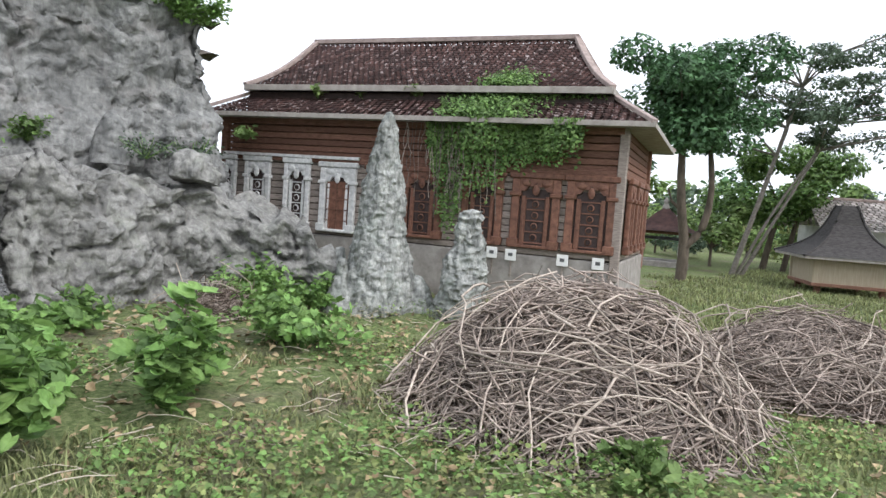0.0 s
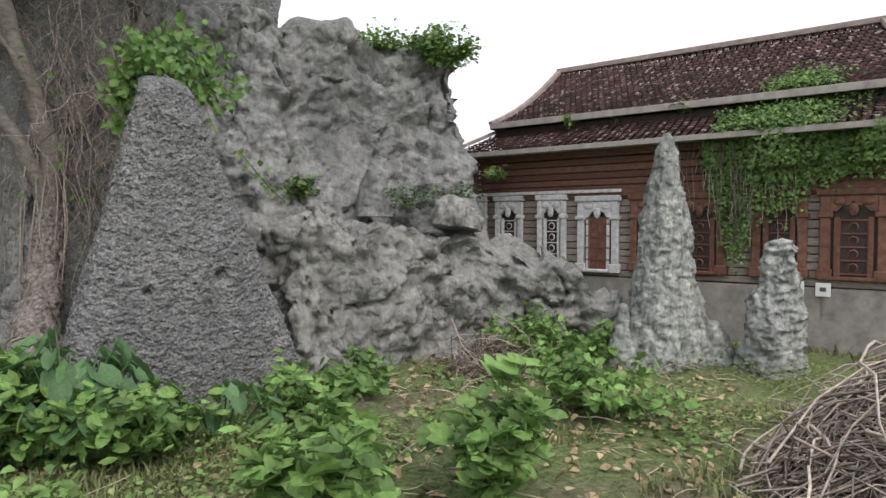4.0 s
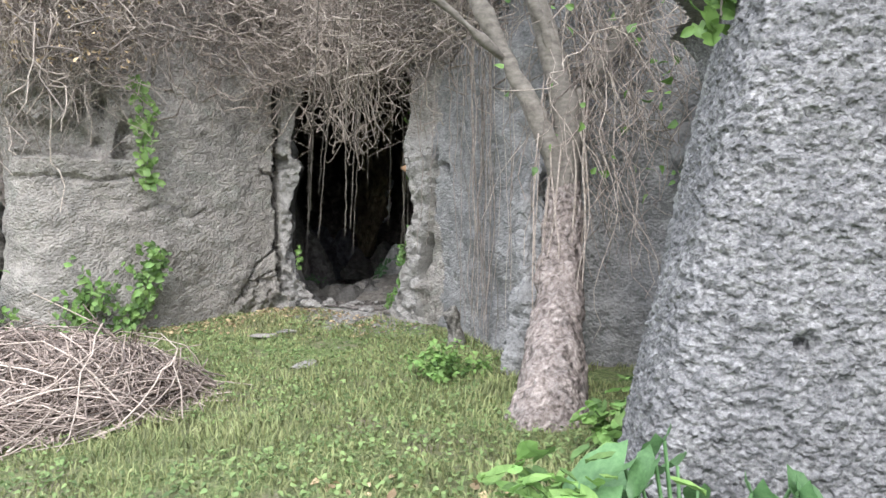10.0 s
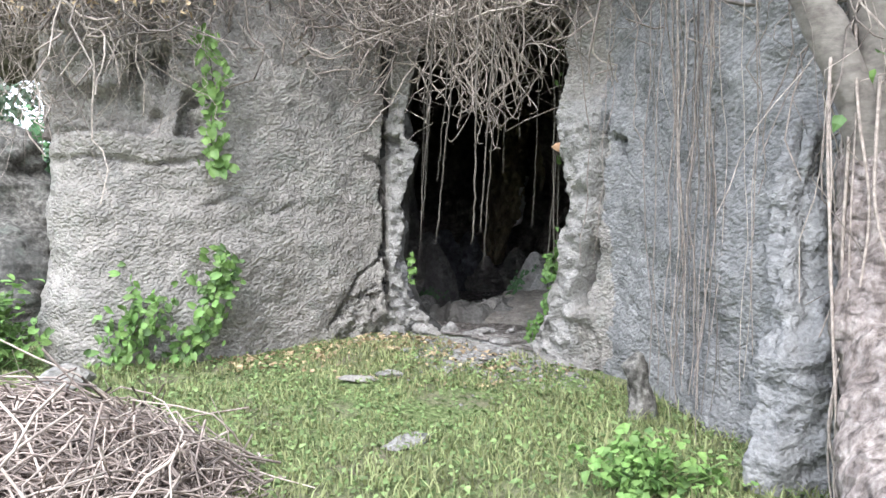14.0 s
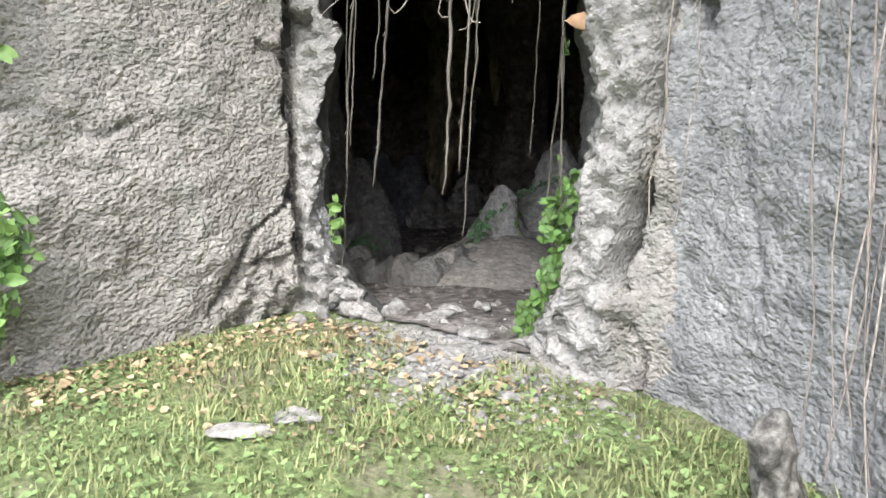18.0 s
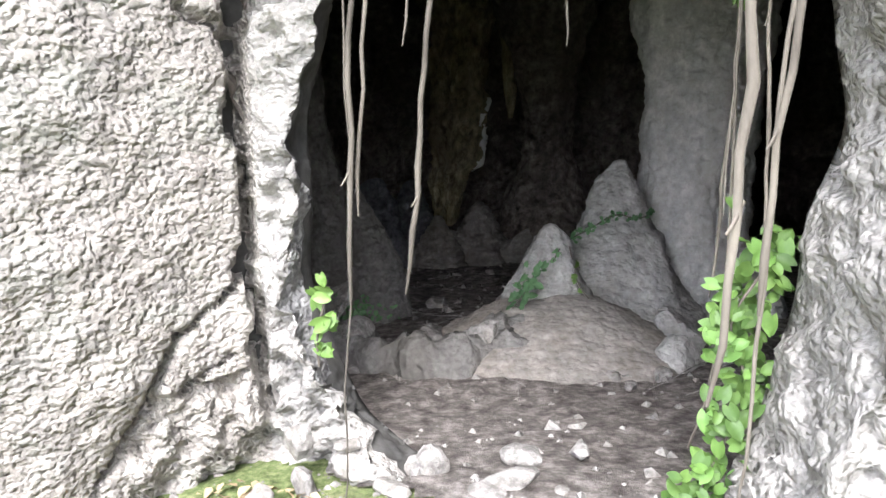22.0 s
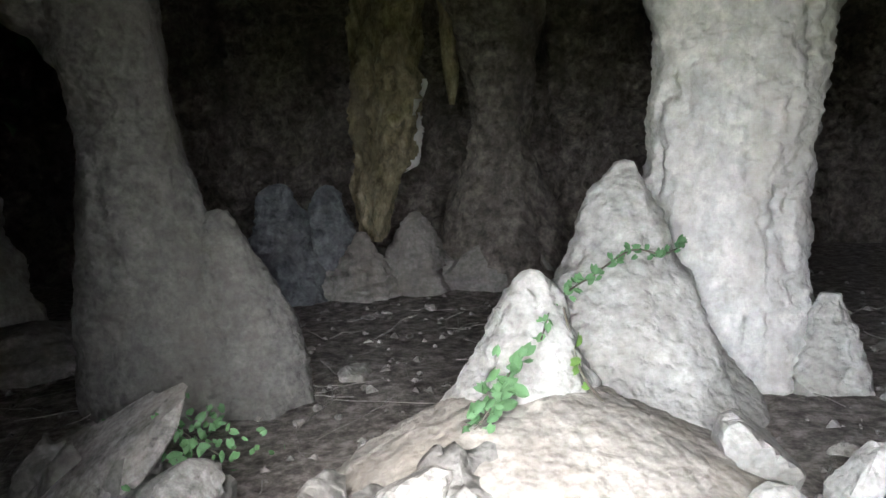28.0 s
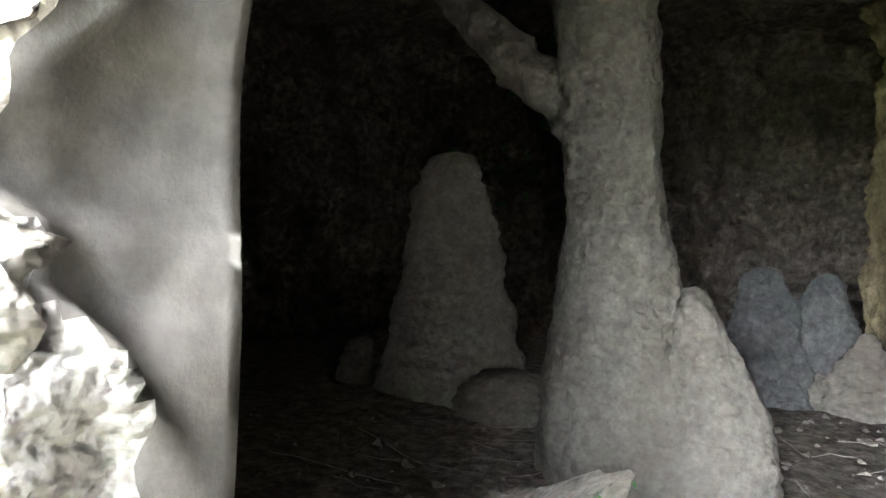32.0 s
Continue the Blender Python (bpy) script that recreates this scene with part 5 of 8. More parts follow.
def make_shaft():
    """The hanging flowstone before the back wall."""
    p, n3, s, z = sheet([(-0.75, 11.35), (-0.5, 11.1), (-0.05, 10.95), (0.4, 11.0), (0.58, 11.3)], 0.28, lambda x: 4.0, lambda zz, ss: 0.12 * np.sin(ss * 5), 0.04, 33.0, [(1.5, 0.08, 3, False), (5, 0.07, 3, True), (14, 0.03, 2, True)])
    v = p.reshape(-1, 3)
    u = np.clip((v[:, 0] + 0.8) / 1.4, 0, 1)
    jag = 0.06 * fbm(v, 3, 3)
    left = np.interp(v[:, 2], [0.2, 0.8, 1.4, 2.9, 4.3], [-0.24, -0.33, -0.36, -0.26, -0.6]) + jag
    right = np.interp(v[:, 2], [0.2, 0.9, 1.15, 1.25, 2.3, 2.5, 4.3], [0.1, 0.28, 0.36, 0.58, 0.78, 0.64, 1.0]) + jag
    v[:, 0] = left + (right - left) * u
    stone = empty("flowstone", (0, 0, 0), "hanging yellowish flowstone curtain with a ragged white edge", "flowstone")
    f = grid_faces(*z.shape)
    part("curtain", mesh_from("curtain", v, f, M_FLOW), M_FLOW, stone)
    uf, zf = u[f].mean(1), v[f].mean(1)[:, 2]
    edge_faces = f[(uf > 0.84 + 0.2 * fbm(v, 4, 3)[f].mean(1)) & (zf > 1.17) & (zf < 2.35)]
    used = np.unique(edge_faces)
    back = np.zeros(len(v), int)
    back[used] = np.arange(len(used))
    part("white_edge", mesh_from("white_edge", v[used] + np.array([0.015, -0.025, 0]), back[edge_faces], M_NEARWHITE), M_NEARWHITE, stone, "ragged near-white edge")
    thing("stalactite", lathe_rock("stalactite", (1.0, 10.9, 2.0), [(0, 0.04), (0.15, 0.08), (0.6, 0.1), (1.4, 0.2), (2.4, 0.4)], M_FLOW, 36.0, 0.05, 24, 50), "pale pointed stalactite hanging from the roof", "stalactite")
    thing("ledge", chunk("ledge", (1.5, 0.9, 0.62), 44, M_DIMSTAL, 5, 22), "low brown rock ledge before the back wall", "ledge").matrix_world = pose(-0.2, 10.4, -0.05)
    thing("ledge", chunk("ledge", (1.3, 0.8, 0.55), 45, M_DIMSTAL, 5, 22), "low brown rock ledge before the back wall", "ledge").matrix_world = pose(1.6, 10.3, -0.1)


# near-white colour gives the ribs and the curtain's edge their brightness
M_NEARWHITE = plain_mat("near_white_rock", (0.7, 0.69, 0.66), (0.85, 0.84, 0.82), 14, 0.5, 0.5, 0.4)
M_FLOW = rock_mat("yellowish_flowstone", (0.119, 0.102, 0.0595), (0.238, 0.204, 0.128), (0.34, 0.306, 0.212), (0.119, 0.0935, 0.0595), 0.5, 10.0, 0.6, (1, 1, 0.4))
make_shaft()
for k, (x, y, z, h, r) in enumerate(((6.1, 9.0, -0.1, 0.85, 0.09), (5.92, 9.0, 0.2, 0.45, 0.07), (6.2, 9.1, 0.35, 0.75, 0.07), (6.3, 9.2, 0.4, 0.35, 0.04))):
    thing("white_rib", lathe_rock("white_rib", (x, y, z), [(0, r * 0.4), (h * 0.3, r), (h * 0.7, r * 0.7), (h, r * 0.3)], M_NEARWHITE, 300.0 + k, 0.16, 28, 60, (0.12, 0), 0.5, 0.03), "narrow near-white rib in the dark cave", "rock rib", "white ribs")


def make_pebbles():
    r = np.random.default_rng(5)
    for j in range(150):
        x, y = r.uniform(-2.6, 4.6), r.uniform(3.5, 9.2)
        if (0.0 < x < 2.6 and 4.2 < y < 7.6) or (-2.2 < x < -0.5 and 4.6 < y < 7.4):
            continue
        sz = r.uniform(0.02, 0.075)
        zz = float(cave_floor_z(np.array([x]), np.array([y]))[0])
        ob = thing("pebble", PEB[j % 4], "small pale stone on the cave floor", "stone", "stones on the cave floor")
        ob.matrix_world = pose(x, y, zz + sz * 0.3, 0, 0, r.uniform(0, 360)) @ Matrix.Diagonal((sz * 1.4, sz, sz * 0.8, 1))


PEB = [chunk("pebble", (1, 1, 1), 60 + k, M_RUBBLE, 2, 9) for k in range(4)]
make_pebbles()


def floor_debris():
    """Grit, crumbs of cement and bits of twig strewn on the cave floor."""
    r = np.random.default_rng(77)
    n = 2600
    x, y = r.uniform(-4.5, 5.5, n), 1.9 + 8.5 * r.uniform(0, 1, n) ** 1.3
    ok = (y > 2.75 - 0.687 * (x + 1.02) + 0.1) & ((y > 3.5) | ((x > -0.5) & (x < 1.6)))
    x, y = x[ok], y[ok]
    n = len(x)
    z = cave_floor_z(x, y)
    s = 0.008 + 0.035 * r.uniform(0, 1, n) ** 3
    tet = np.array([[1, 0, 0], [-0.4, 0.9, 0], [-0.6, -0.8, 0], [0.1, 0.1, 0.8], [0.4, -0.5, 0.55]])
    a = r.uniform(0, 6.28, n)
    rot = np.stack([np.stack([np.cos(a), -np.sin(a), 0 * a], 1), np.stack([np.sin(a), np.cos(a), 0 * a], 1), np.stack([0 * a, 0 * a, 1 + 0 * a], 1)], 1)
    v = np.einsum("nij,kj->nki", rot, tet) * (s[:, None] * r.uniform(0.6, 1.5, (n, 1)))[..., None] + np.stack([x, y, z], 1)[:, None, :]
    f = (np.array([[0, 1, 3], [1, 2, 3], [2, 4, 3], [4, 0, 3], [2, 0, 4]])[None] + (np.arange(n) * 5)[:, None, None]).reshape(-1, 3)
    thing("grit", mesh_from("grit", v.reshape(-1, 3), f, M_RUBBLE, False), "scattered pale grit and crumbs on the cave floor", "grit", kind="stuff")
    n = 150
    x, y = r.uniform(-3.5, 4.5, n), r.uniform(3.6, 9.0, n)
    c = np.stack([x, y, cave_floor_z(x, y) + 0.02], 1)
    k = np.linspace(-0.5, 0.5, 6)[None, :, None]
    d = r.normal(size=(n, 3)) * np.array([1, 1, 0.05])
    lines = c[:, None, :] + d[:, None, :] * k * 0.5 + r.normal(size=(n, 6, 3)) * 0.012
    lines[..., 2] = np.maximum(lines[..., 2], c[:, None, 2] - 0.012)
    v, f = tubes(lines, np.full((n, 6), 0.004), 4)
    thing("fallen_twigs", mesh_from("fallen_twigs", v, f, M_RUBBLE), "thin dry twigs strewn on the cave floor", "twigs", kind="stuff")


floor_debris()

# ---- plants, roots and brushwood ----
M_TWIG = plain_mat("dry_twigs", (0.15, 0.12, 0.103), (0.42, 0.355, 0.315), 30, 0.9, 0.15, 0.2, None, "Position", 0.6, True, hue=0.03)
M_PALE_TWIG = plain_mat("bleached_twigs", (0.36, 0.31, 0.24), (0.6, 0.54, 0.44), 30, 0.85, 0.2, 0.2, None, "Position", 0.2)
M_ROOT = plain_mat("aerial_roots", (0.125, 0.106, 0.092), (0.38, 0.332, 0.292), 24, 0.9, 0.15, 0.2, None, "Position", 0.45, True, hue=0.03)
M_VINE = plain_mat("hanging_vine", (0.05, 0.043, 0.035), (0.135, 0.12, 0.098), 18, 0.85, 0.2, 0.3, (1, 1, 0.3), "Position", 0.25)
M_BARK = rock_mat("flaky_fig_bark", (0.109, 0.0882, 0.079), (0.252, 0.215, 0.197), (0.395, 0.353, 0.328), (0.109, 0.0865, 0.0756), 0.5, 24.0, 0.9, (1, 1, 0.5), blotch=0.65, pit=0.4, stucco=(14.0, 1.0))
M_LIMB = plain_mat("smooth_grey_bark", (0.102, 0.0892, 0.0765), (0.238, 0.217, 0.187), 12, 0.85, 0.2, 0.5, (1, 1, 2.0))
M_DARKBARK = plain_mat("dark_bark", (0.06, 0.048, 0.038), (0.16, 0.13, 0.1), 10, 0.9, 0.15, 0.4, (1, 1, 0.3))
M_TARO = plain_mat("taro_leaf", (0.07, 0.15, 0.055), (0.14, 0.26, 0.105), 9, 0.5, 0.4, 0.1, None, "Object", 0.3, False, 0.0, 0.25)
M_WEED = plain_mat("weed_leaves", (0.095, 0.18, 0.055), (0.22, 0.37, 0.12), 6, 0.6, 0.3, 0.0, None, "Position", 0.45, True, 0.0, 0.25, 0.1)
M_COVER = plain_mat("ground_leaves", (0.12, 0.155, 0.06), (0.28, 0.32, 0.145), 3, 0.7, 0.25, 0.0, None, "Position", 0.5, True, 0.0, 0.25, 0.12)
M_CLOVER = plain_mat("clover_leaves", (0.1, 0.16, 0.06), (0.24, 0.32, 0.13), 3, 0.7, 0.25, 0.0, None, "Position", 0.45, True, 0.0, 0.25, 0.03)
M_IVY = plain_mat("ivy_leaves", (0.075, 0.15, 0.045), (0.18, 0.3, 0.1), 5, 0.55, 0.35, 0.0, None, "Position", 0.5, True, 0.0, 0.25, 0.12)
M_LIME = plain_mat("young_leaves", (0.065, 0.14, 0.035), (0.15, 0.27, 0.075), 6, 0.5, 0.4, 0.0, None, "Position", 0.3, True, 0.0, 0.3, 0.1)
M_DEEP = plain_mat("deep_green_leaves", (0.045, 0.1, 0.045), (0.11, 0.21, 0.09), 2, 0.6, 0.3, 0.0, None, "Position", 0.5, True, 0.0, 0.2)
M_SAGE = plain_mat("dull_green_leaves", (0.06, 0.09, 0.06), (0.14, 0.19, 0.12), 2, 0.65, 0.3, 0.0, None, "Position", 0.4, True, 0.0, 0.25)
M_FRESH = plain_mat("fresh_green_leaves", (0.11, 0.18, 0.06), (0.26, 0.36, 0.12), 1.5, 0.6, 0.3, 0.0, None, "Position", 0.4, True, 0.0, 0.3)
M_GRASS = plain_mat("grass_blades", (0.125, 0.15, 0.07), (0.3, 0.335, 0.175), 2.2, 0.7, 0.25, 0.0, None, "Position", 0.45, True, 0.0, 0.25, 0.1)
M_LITTER = plain_mat("dead_leaves", (0.2, 0.14, 0.08), (0.46, 0.36, 0.22), 8, 0.85, 0.2, 0.0, None, "Position", 0.5, True)


def sticks(rng, n, place, length, radius, bend=0.12, segs=4):
    """n crooked sticks: place(rng, n) gives their middles and their ways."""
    c, d = place(rng, n)
    d = d / np.linalg.norm(d, axis=1)[:, None]
    L = rng.uniform(*length, n)[:, None, None]
    t = np.linspace(-0.5, 0.5, segs + 1)[None, :, None]
    side = rng.normal(size=(n, 3))
    side -= d * (side * d).sum(1)[:, None]
    side /= np.linalg.norm(side, axis=1)[:, None]
    wob = rng.normal(size=(n, segs + 1, 3)) * 0.02 * L
    lines = c[:, None, :] + d[:, None, :] * t * L + side[:, None, :] * (0.25 - t**2) * bend * L * 4 + wob
    rad = rng.uniform(*radius, n)[:, None] * np.linspace(1, 0.5, segs + 1)[None]
    return lines, rad


def brush_pile(name, cx, cy, rx, ry, h, turn, n, seed, label, loose=140, mat=None, length=(0.5, 1.4), radius=(0.004, 0.013)):
    rng = np.random.default_rng(seed)
    mat = mat or M_TWIG
    ct, st = math.cos(turn), math.sin(turn)

    def place(r, k):
        th, u = r.uniform(0, 2 * np.pi, k), np.sqrt(r.uniform(0, 1, k))
        x, y = u * np.cos(th), u * np.sin(th)
        top = h * np.clip(1 - u, 0, 1) ** 0.62 * (1 + 0.22 * fbm(np.stack([x, y, 0 * x], 1), 2.2, 3, 0.5, False, seed))
        z = top * (1 - 0.35 * r.uniform(0, 1, k) ** 2) * (0.92 + 0.1 * np.sin(3 * th + seed)) + 0.02
        px, py = cx + ct * x * rx - st * y * ry, cy + st * x * rx + ct * y * ry
        flat = r.normal(size=(k, 3)) * np.array([1, 1, 0.25])
        nr = np.stack([ct * x / rx - st * y / ry, st * x / rx + ct * y / ry, np.full(k, 0.6)], 1)
        nr /= np.linalg.norm(nr, axis=1)[:, None]
        flat -= nr * (flat * nr).sum(1)[:, None] * 0.85
        return np.stack([px, py, z], 1), flat

    pile = empty(name, (cx, cy, 0), label, "brush pile")
    lines, rad = sticks(rng, n, place, length, radius)
    lines[..., 2] = np.maximum(lines[..., 2], 0.015)
    v, f = tubes(lines - np.array([cx, cy, 0]), rad, 4)
    part("twig_mass", mesh_from("twig_mass", v, f, mat), mat, pile, kind="stuff")
    # finer twigs inside, in a darker colour that paints the heap's inner shade
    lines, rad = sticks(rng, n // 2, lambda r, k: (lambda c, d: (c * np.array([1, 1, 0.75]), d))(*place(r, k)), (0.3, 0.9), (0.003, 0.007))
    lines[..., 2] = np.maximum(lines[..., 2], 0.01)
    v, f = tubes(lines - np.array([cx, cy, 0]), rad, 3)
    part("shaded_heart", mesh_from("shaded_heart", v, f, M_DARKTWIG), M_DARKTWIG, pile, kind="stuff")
    lines, rad = sticks(rng, loose, place, (0.6, 1.5), (radius[1] * 0.6, radius[1] * 1.1), 0.2, 6)
    lines[..., 2] = np.maximum(lines[..., 2] + 0.03, 0.02)
    for k in range(loose):
        v, f = tubes(lines[k:k + 1] - np.array([cx, cy, 0]), rad[k:k + 1], 5)
        part("stick", mesh_from("stick", v, f, M_STICK), M_STICK, pile)
    return pile


# dark twig colour stands for the shade between the branches
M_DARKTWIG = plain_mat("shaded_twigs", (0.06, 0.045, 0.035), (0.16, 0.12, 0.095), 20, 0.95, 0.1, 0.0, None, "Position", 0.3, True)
M_STICK = plain_mat("thick_sticks", (0.25, 0.2, 0.165), (0.52, 0.45, 0.385), 24, 0.9, 0.15, 0.3, None, "Position", 0.35)
brush_pile("brush_pile", 5.55, -10.1, 1.25, 1.28, 0.97, -1.15, 6800, 21, "large heap of dry grey-brown cut branches on the grass", 260, None, (0.3, 1.0), (0.003, 0.011))
brush_pile("brush_pile", 8.0, -11.55, 1.35, 1.1, 0.66, -1.0, 3600, 22, "lower heap of dry dark branches behind the larger one", 90, None, (0.3, 0.95), (0.003, 0.009))
brush_pile("brush_pile", -2.0, -2.3, 1.25, 0.95, 0.5, 0.5, 3800, 23, "heap of dry branches on the grass before the cave", 110, None, (0.35, 1.1), (0.003, 0.009))
brush_pile("brush_pile", 5.75, -5.65, 0.45, 0.36, 0.26, 0.2, 500, 24, "small nest-like heap of dry reddish stalks", 20, None, (0.25, 0.6), (0.003, 0.006))


def pale_branches():
    rng = np.random.default_rng(8)
    for k in range(9):
        base = np.array([-0.5 + rng.uniform(-0.25, 0.25), -5.65 + rng.uniform(-0.2, 0.2), 0.03])
        a = rng.uniform(0, 6.28)
        pts = [base]
        for j in range(5):
            pts.append(pts[-1] + np.array([math.cos(a) * 0.16, math.sin(a) * 0.16, 0.16 - 0.07 * j]) + rng.normal(size=3) * 0.02)
            a += rng.uniform(-0.5, 0.5)
        line, _ = smooth_line(pts, 0.05)
        line[:, 2] = np.maximum(line[:, 2], 0.01)
        v, f = tubes(line[None], np.linspace(0.014, 0.007, len(line))[None], 6)
        thing("dry_branch", mesh_from("dry_branch", v, f, M_PALE_TWIG), "bleached forked dry branch on the grass", "branch", "bleached branches")


pale_branches()


# ---- strangler fig ----
def crown(parent, clumps, per, size, mat, seed, name="crown", flat=0.7):
    rng = np.random.default_rng(seed)
    c, up = [], []
    for (x, y, z, r) in clumps:
        d = rng.normal(size=(per, 3))
        d /= np.linalg.norm(d, axis=1)[:, None]
        q = d * (rng.uniform(0.35, 1.05, per) ** 0.6)[:, None] * r * np.array([1, 1, flat])
        c.append(q + np.array([x, y, z]))
        up.append(d * 0.6 + np.array([0, 0, 0.9]) + rng.normal(size=(per, 3)) * 0.4)
    c, up = np.vstack(c), np.vstack(up)
    v, f = leaves(c, up, rng.uniform(*size, len(c)), 0.35, 0.8, seed)
    part(name, mesh_from(name, v, f, mat, False), mat, parent, kind="stuff")


def limb(name, pts, r0, r1, mat, parent, label="", sides=16, lump=0.02, step=0.06):
    line, s = smooth_line(pts, step)
    r = np.linspace(r0, r1, len(line)) if not hasattr(r0, "__len__") else np.interp(s / s[-1], np.linspace(0, 1, len(r0)), r0)
    v, f = tubes(line[None], r[None], sides)
    if lump:
        c = np.repeat(line, sides, 0)
        d = v - c
        v = v + d / (np.linalg.norm(d, axis=1)[:, None] + 1e-9) * (lump * fbm(v * np.array([1, 1, 0.5]), 8, 3, 0.6))[:, None]
    return part(name, mesh_from(name, v, f, mat), mat, parent, label)


def make_fig():
    fig = empty("fig_tree", (0, 0, 0), "old fig tree with flaky trunk and a curtain of roots", "tree")
    limb("trunk", [(1.95, -3.05, -0.25), (2.02, -2.8, 0.06), (2.15, -2.4, 0.42), (2.29, -1.97, 0.82), (2.38, -1.67, 1.25), (2.46, -1.4, 1.75)], [0.33, 0.27, 0.21, 0.19, 0.18, 0.165], 0, M_BARK, fig, "flaky pinkish-brown trunk", 40, 0.035, 0.03)
    limb("limb", [(2.43, -1.46, 1.6), (2.46, -1.45, 2.1), (2.43, -1.45, 2.55), (2.25, -1.45, 3.17), (2.1, -1.45, 3.68), (1.85, -1.45, 4.6)], [0.14, 0.125, 0.115, 0.105, 0.09, 0.07], 0, M_LIMB, fig)
    limb("limb", [(2.42, -1.5, 1.55), (2.3, -1.48, 2.1), (1.95, -1.46, 2.8), (1.66, -1.46, 3.37), (1.4, -1.46, 3.76), (0.8, -1.5, 4.3), (0.2, -1.5, 4.9)], [0.105, 0.09, 0.078, 0.068, 0.058, 0.05, 0.04], 0, M_LIMB, fig)
    limb("limb", [(2.47, -1.45, 1.8), (2.56, -1.45, 2.4), (2.7, -1.45, 2.75), (2.93, -1.45, 3.08), (3.2, -1.45, 3.48), (3.6, -1.5, 4.3)], [0.1, 0.082, 0.074, 0.068, 0.06, 0.045], 0, M_LIMB, fig)
    limb("limb", [(1.9, -1.46, 2.88), (1.6, -1.7, 3.05), (1.0, -1.9, 3.5), (0.3, -2.0, 3.95)], [0.045, 0.035, 0.03, 0.02], 0, M_LIMB, fig, "", 8)
    limb("limb", [(2.36, -1.45, 2.75), (2.15, -1.6, 3.3), (1.7, -1.7, 4.0)], [0.05, 0.04, 0.03], 0, M_LIMB, fig, "", 8)
    rng = np.random.default_rng(31)
    for k in range(14):
        a = rng.uniform(0, 6.28)
        z0 = rng.uniform(1.0, 2.6)
        x, y = 2.36 + 0.2 * math.cos(a), -1.68 + 0.2 * math.sin(a)
        pts = [(x + 0.1, y + 0.25, z0 + 0.6), (x, y + 0.05, z0)]
        for j in range(1, 6):
            t = j / 5
            pts.append((x - 0.2 * t + rng.normal() * 0.03, y - 0.62 * t * (z0 / 2.2) + rng.normal() * 0.03, z0 * (1 - t)))
        limb("clinging_root", pts, rng.uniform(0.004, 0.012), 0.005, M_ROOT, fig, "", 6, 0)
    # roots on the rock behind the trunk: one bundle to the ground, a tangle above, a few singles
    groups = [(24, lambda k: rng.normal(1.82, 0.09, k), (3.0, 4.8), lambda k: rng.uniform(-0.02, 0.6, k), 0.014),
              (110, lambda k: rng.uniform(1.7, 3.4, k), (3.0, 5.4), lambda k: np.clip(rng.normal(2.85, 0.42, k), 1.9, 3.8), 0.075),
              (60, lambda k: rng.normal(2.7, 0.14, k), (2.6, 4.6), lambda k: rng.uniform(0.8, 2.3, k), 0.06),
              (8, lambda k: rng.uniform(1.2, 1.9, k), (3.2, 5.0), lambda k: rng.uniform(0.8, 2.7, k), 0.025),
              (50, lambda k: rng.normal(3.2, 0.25, k), (2.6, 4.6), lambda k: rng.uniform(1.4, 2.4, k), 0.07)]
    vs, fs, k0 = [], [], 0
    m = 16
    t = np.linspace(0, 1, m)[None]
    for n, fx, tops, fl, curl in groups:
        x, top, low = np.clip(fx(n), 1.05, 3.7), rng.uniform(*tops, n), fl(n)
        yb = np.interp(x, [1.0, 1.6, 2.0, 2.5, 3.25, 3.8], [0.9, 0.3, -0.65, -1.2, -1.5, -1.9]) - rng.uniform(0.04, 0.3, n)
        step = rng.normal(size=(n, m, 2)) * curl
        step[:, 1:] += 0.6 * step[:, :-1]
        sway = np.cumsum(step, 1)
        lines = np.stack([x[:, None] + sway[..., 0], yb[:, None] + sway[..., 1] * 0.5 - 0.12 * t, top[:, None] + (low - top)[:, None] * t + sway[..., 1] * 0.6], 2)
        v, f = tubes(lines, (rng.uniform(0.003, 0.0075, n)[:, None] * np.linspace(1, 0.55, m)[None]), 4)
        vs.append(v)
        fs.append(f + k0)
        k0 += len(v)
    part("root_curtain", mesh_from("root_curtain", np.vstack(vs), np.vstack(fs), M_ROOT), M_ROOT, fig, "tangled curtain of brown hanging roots", kind="stuff")
    c = np.stack([rng.normal(2.9, 0.6, 60), rng.uniform(-2.2, -1.6, 60), rng.uniform(1.6, 3.6, 60)], 1)
    v, f = leaves(c, rng.normal(size=(60, 3)) + np.array([0, -1, 0.5]), rng.uniform(0.05, 0.11, 60), seed=2)
    part("foliage", mesh_from("foliage", v, f, M_LIME, False), M_LIME, fig, "a few yellowish leaves")
    # crown and boughs out of view, added to shade the cave front
    clumps = [(rng.uniform(0.9, 4.8), rng.uniform(-3.4, 0.4), rng.uniform(5.6, 7.4), rng.uniform(0.7, 1.2)) for _ in range(20)]
    for cx, cy, cz, _ in clumps[:8]:
        limb("bough", [(2.2, -1.45, 4.2), ((2.2 + cx) / 2, (cy - 1.45) / 2, (4.4 + cz) / 2), (cx, cy, cz)], 0.07, 0.02, M_LIMB, fig, "", 8, 0, 0.2)
    crown(fig, clumps, 300, (0.12, 0.24), M_DEEP, 35)


make_fig()


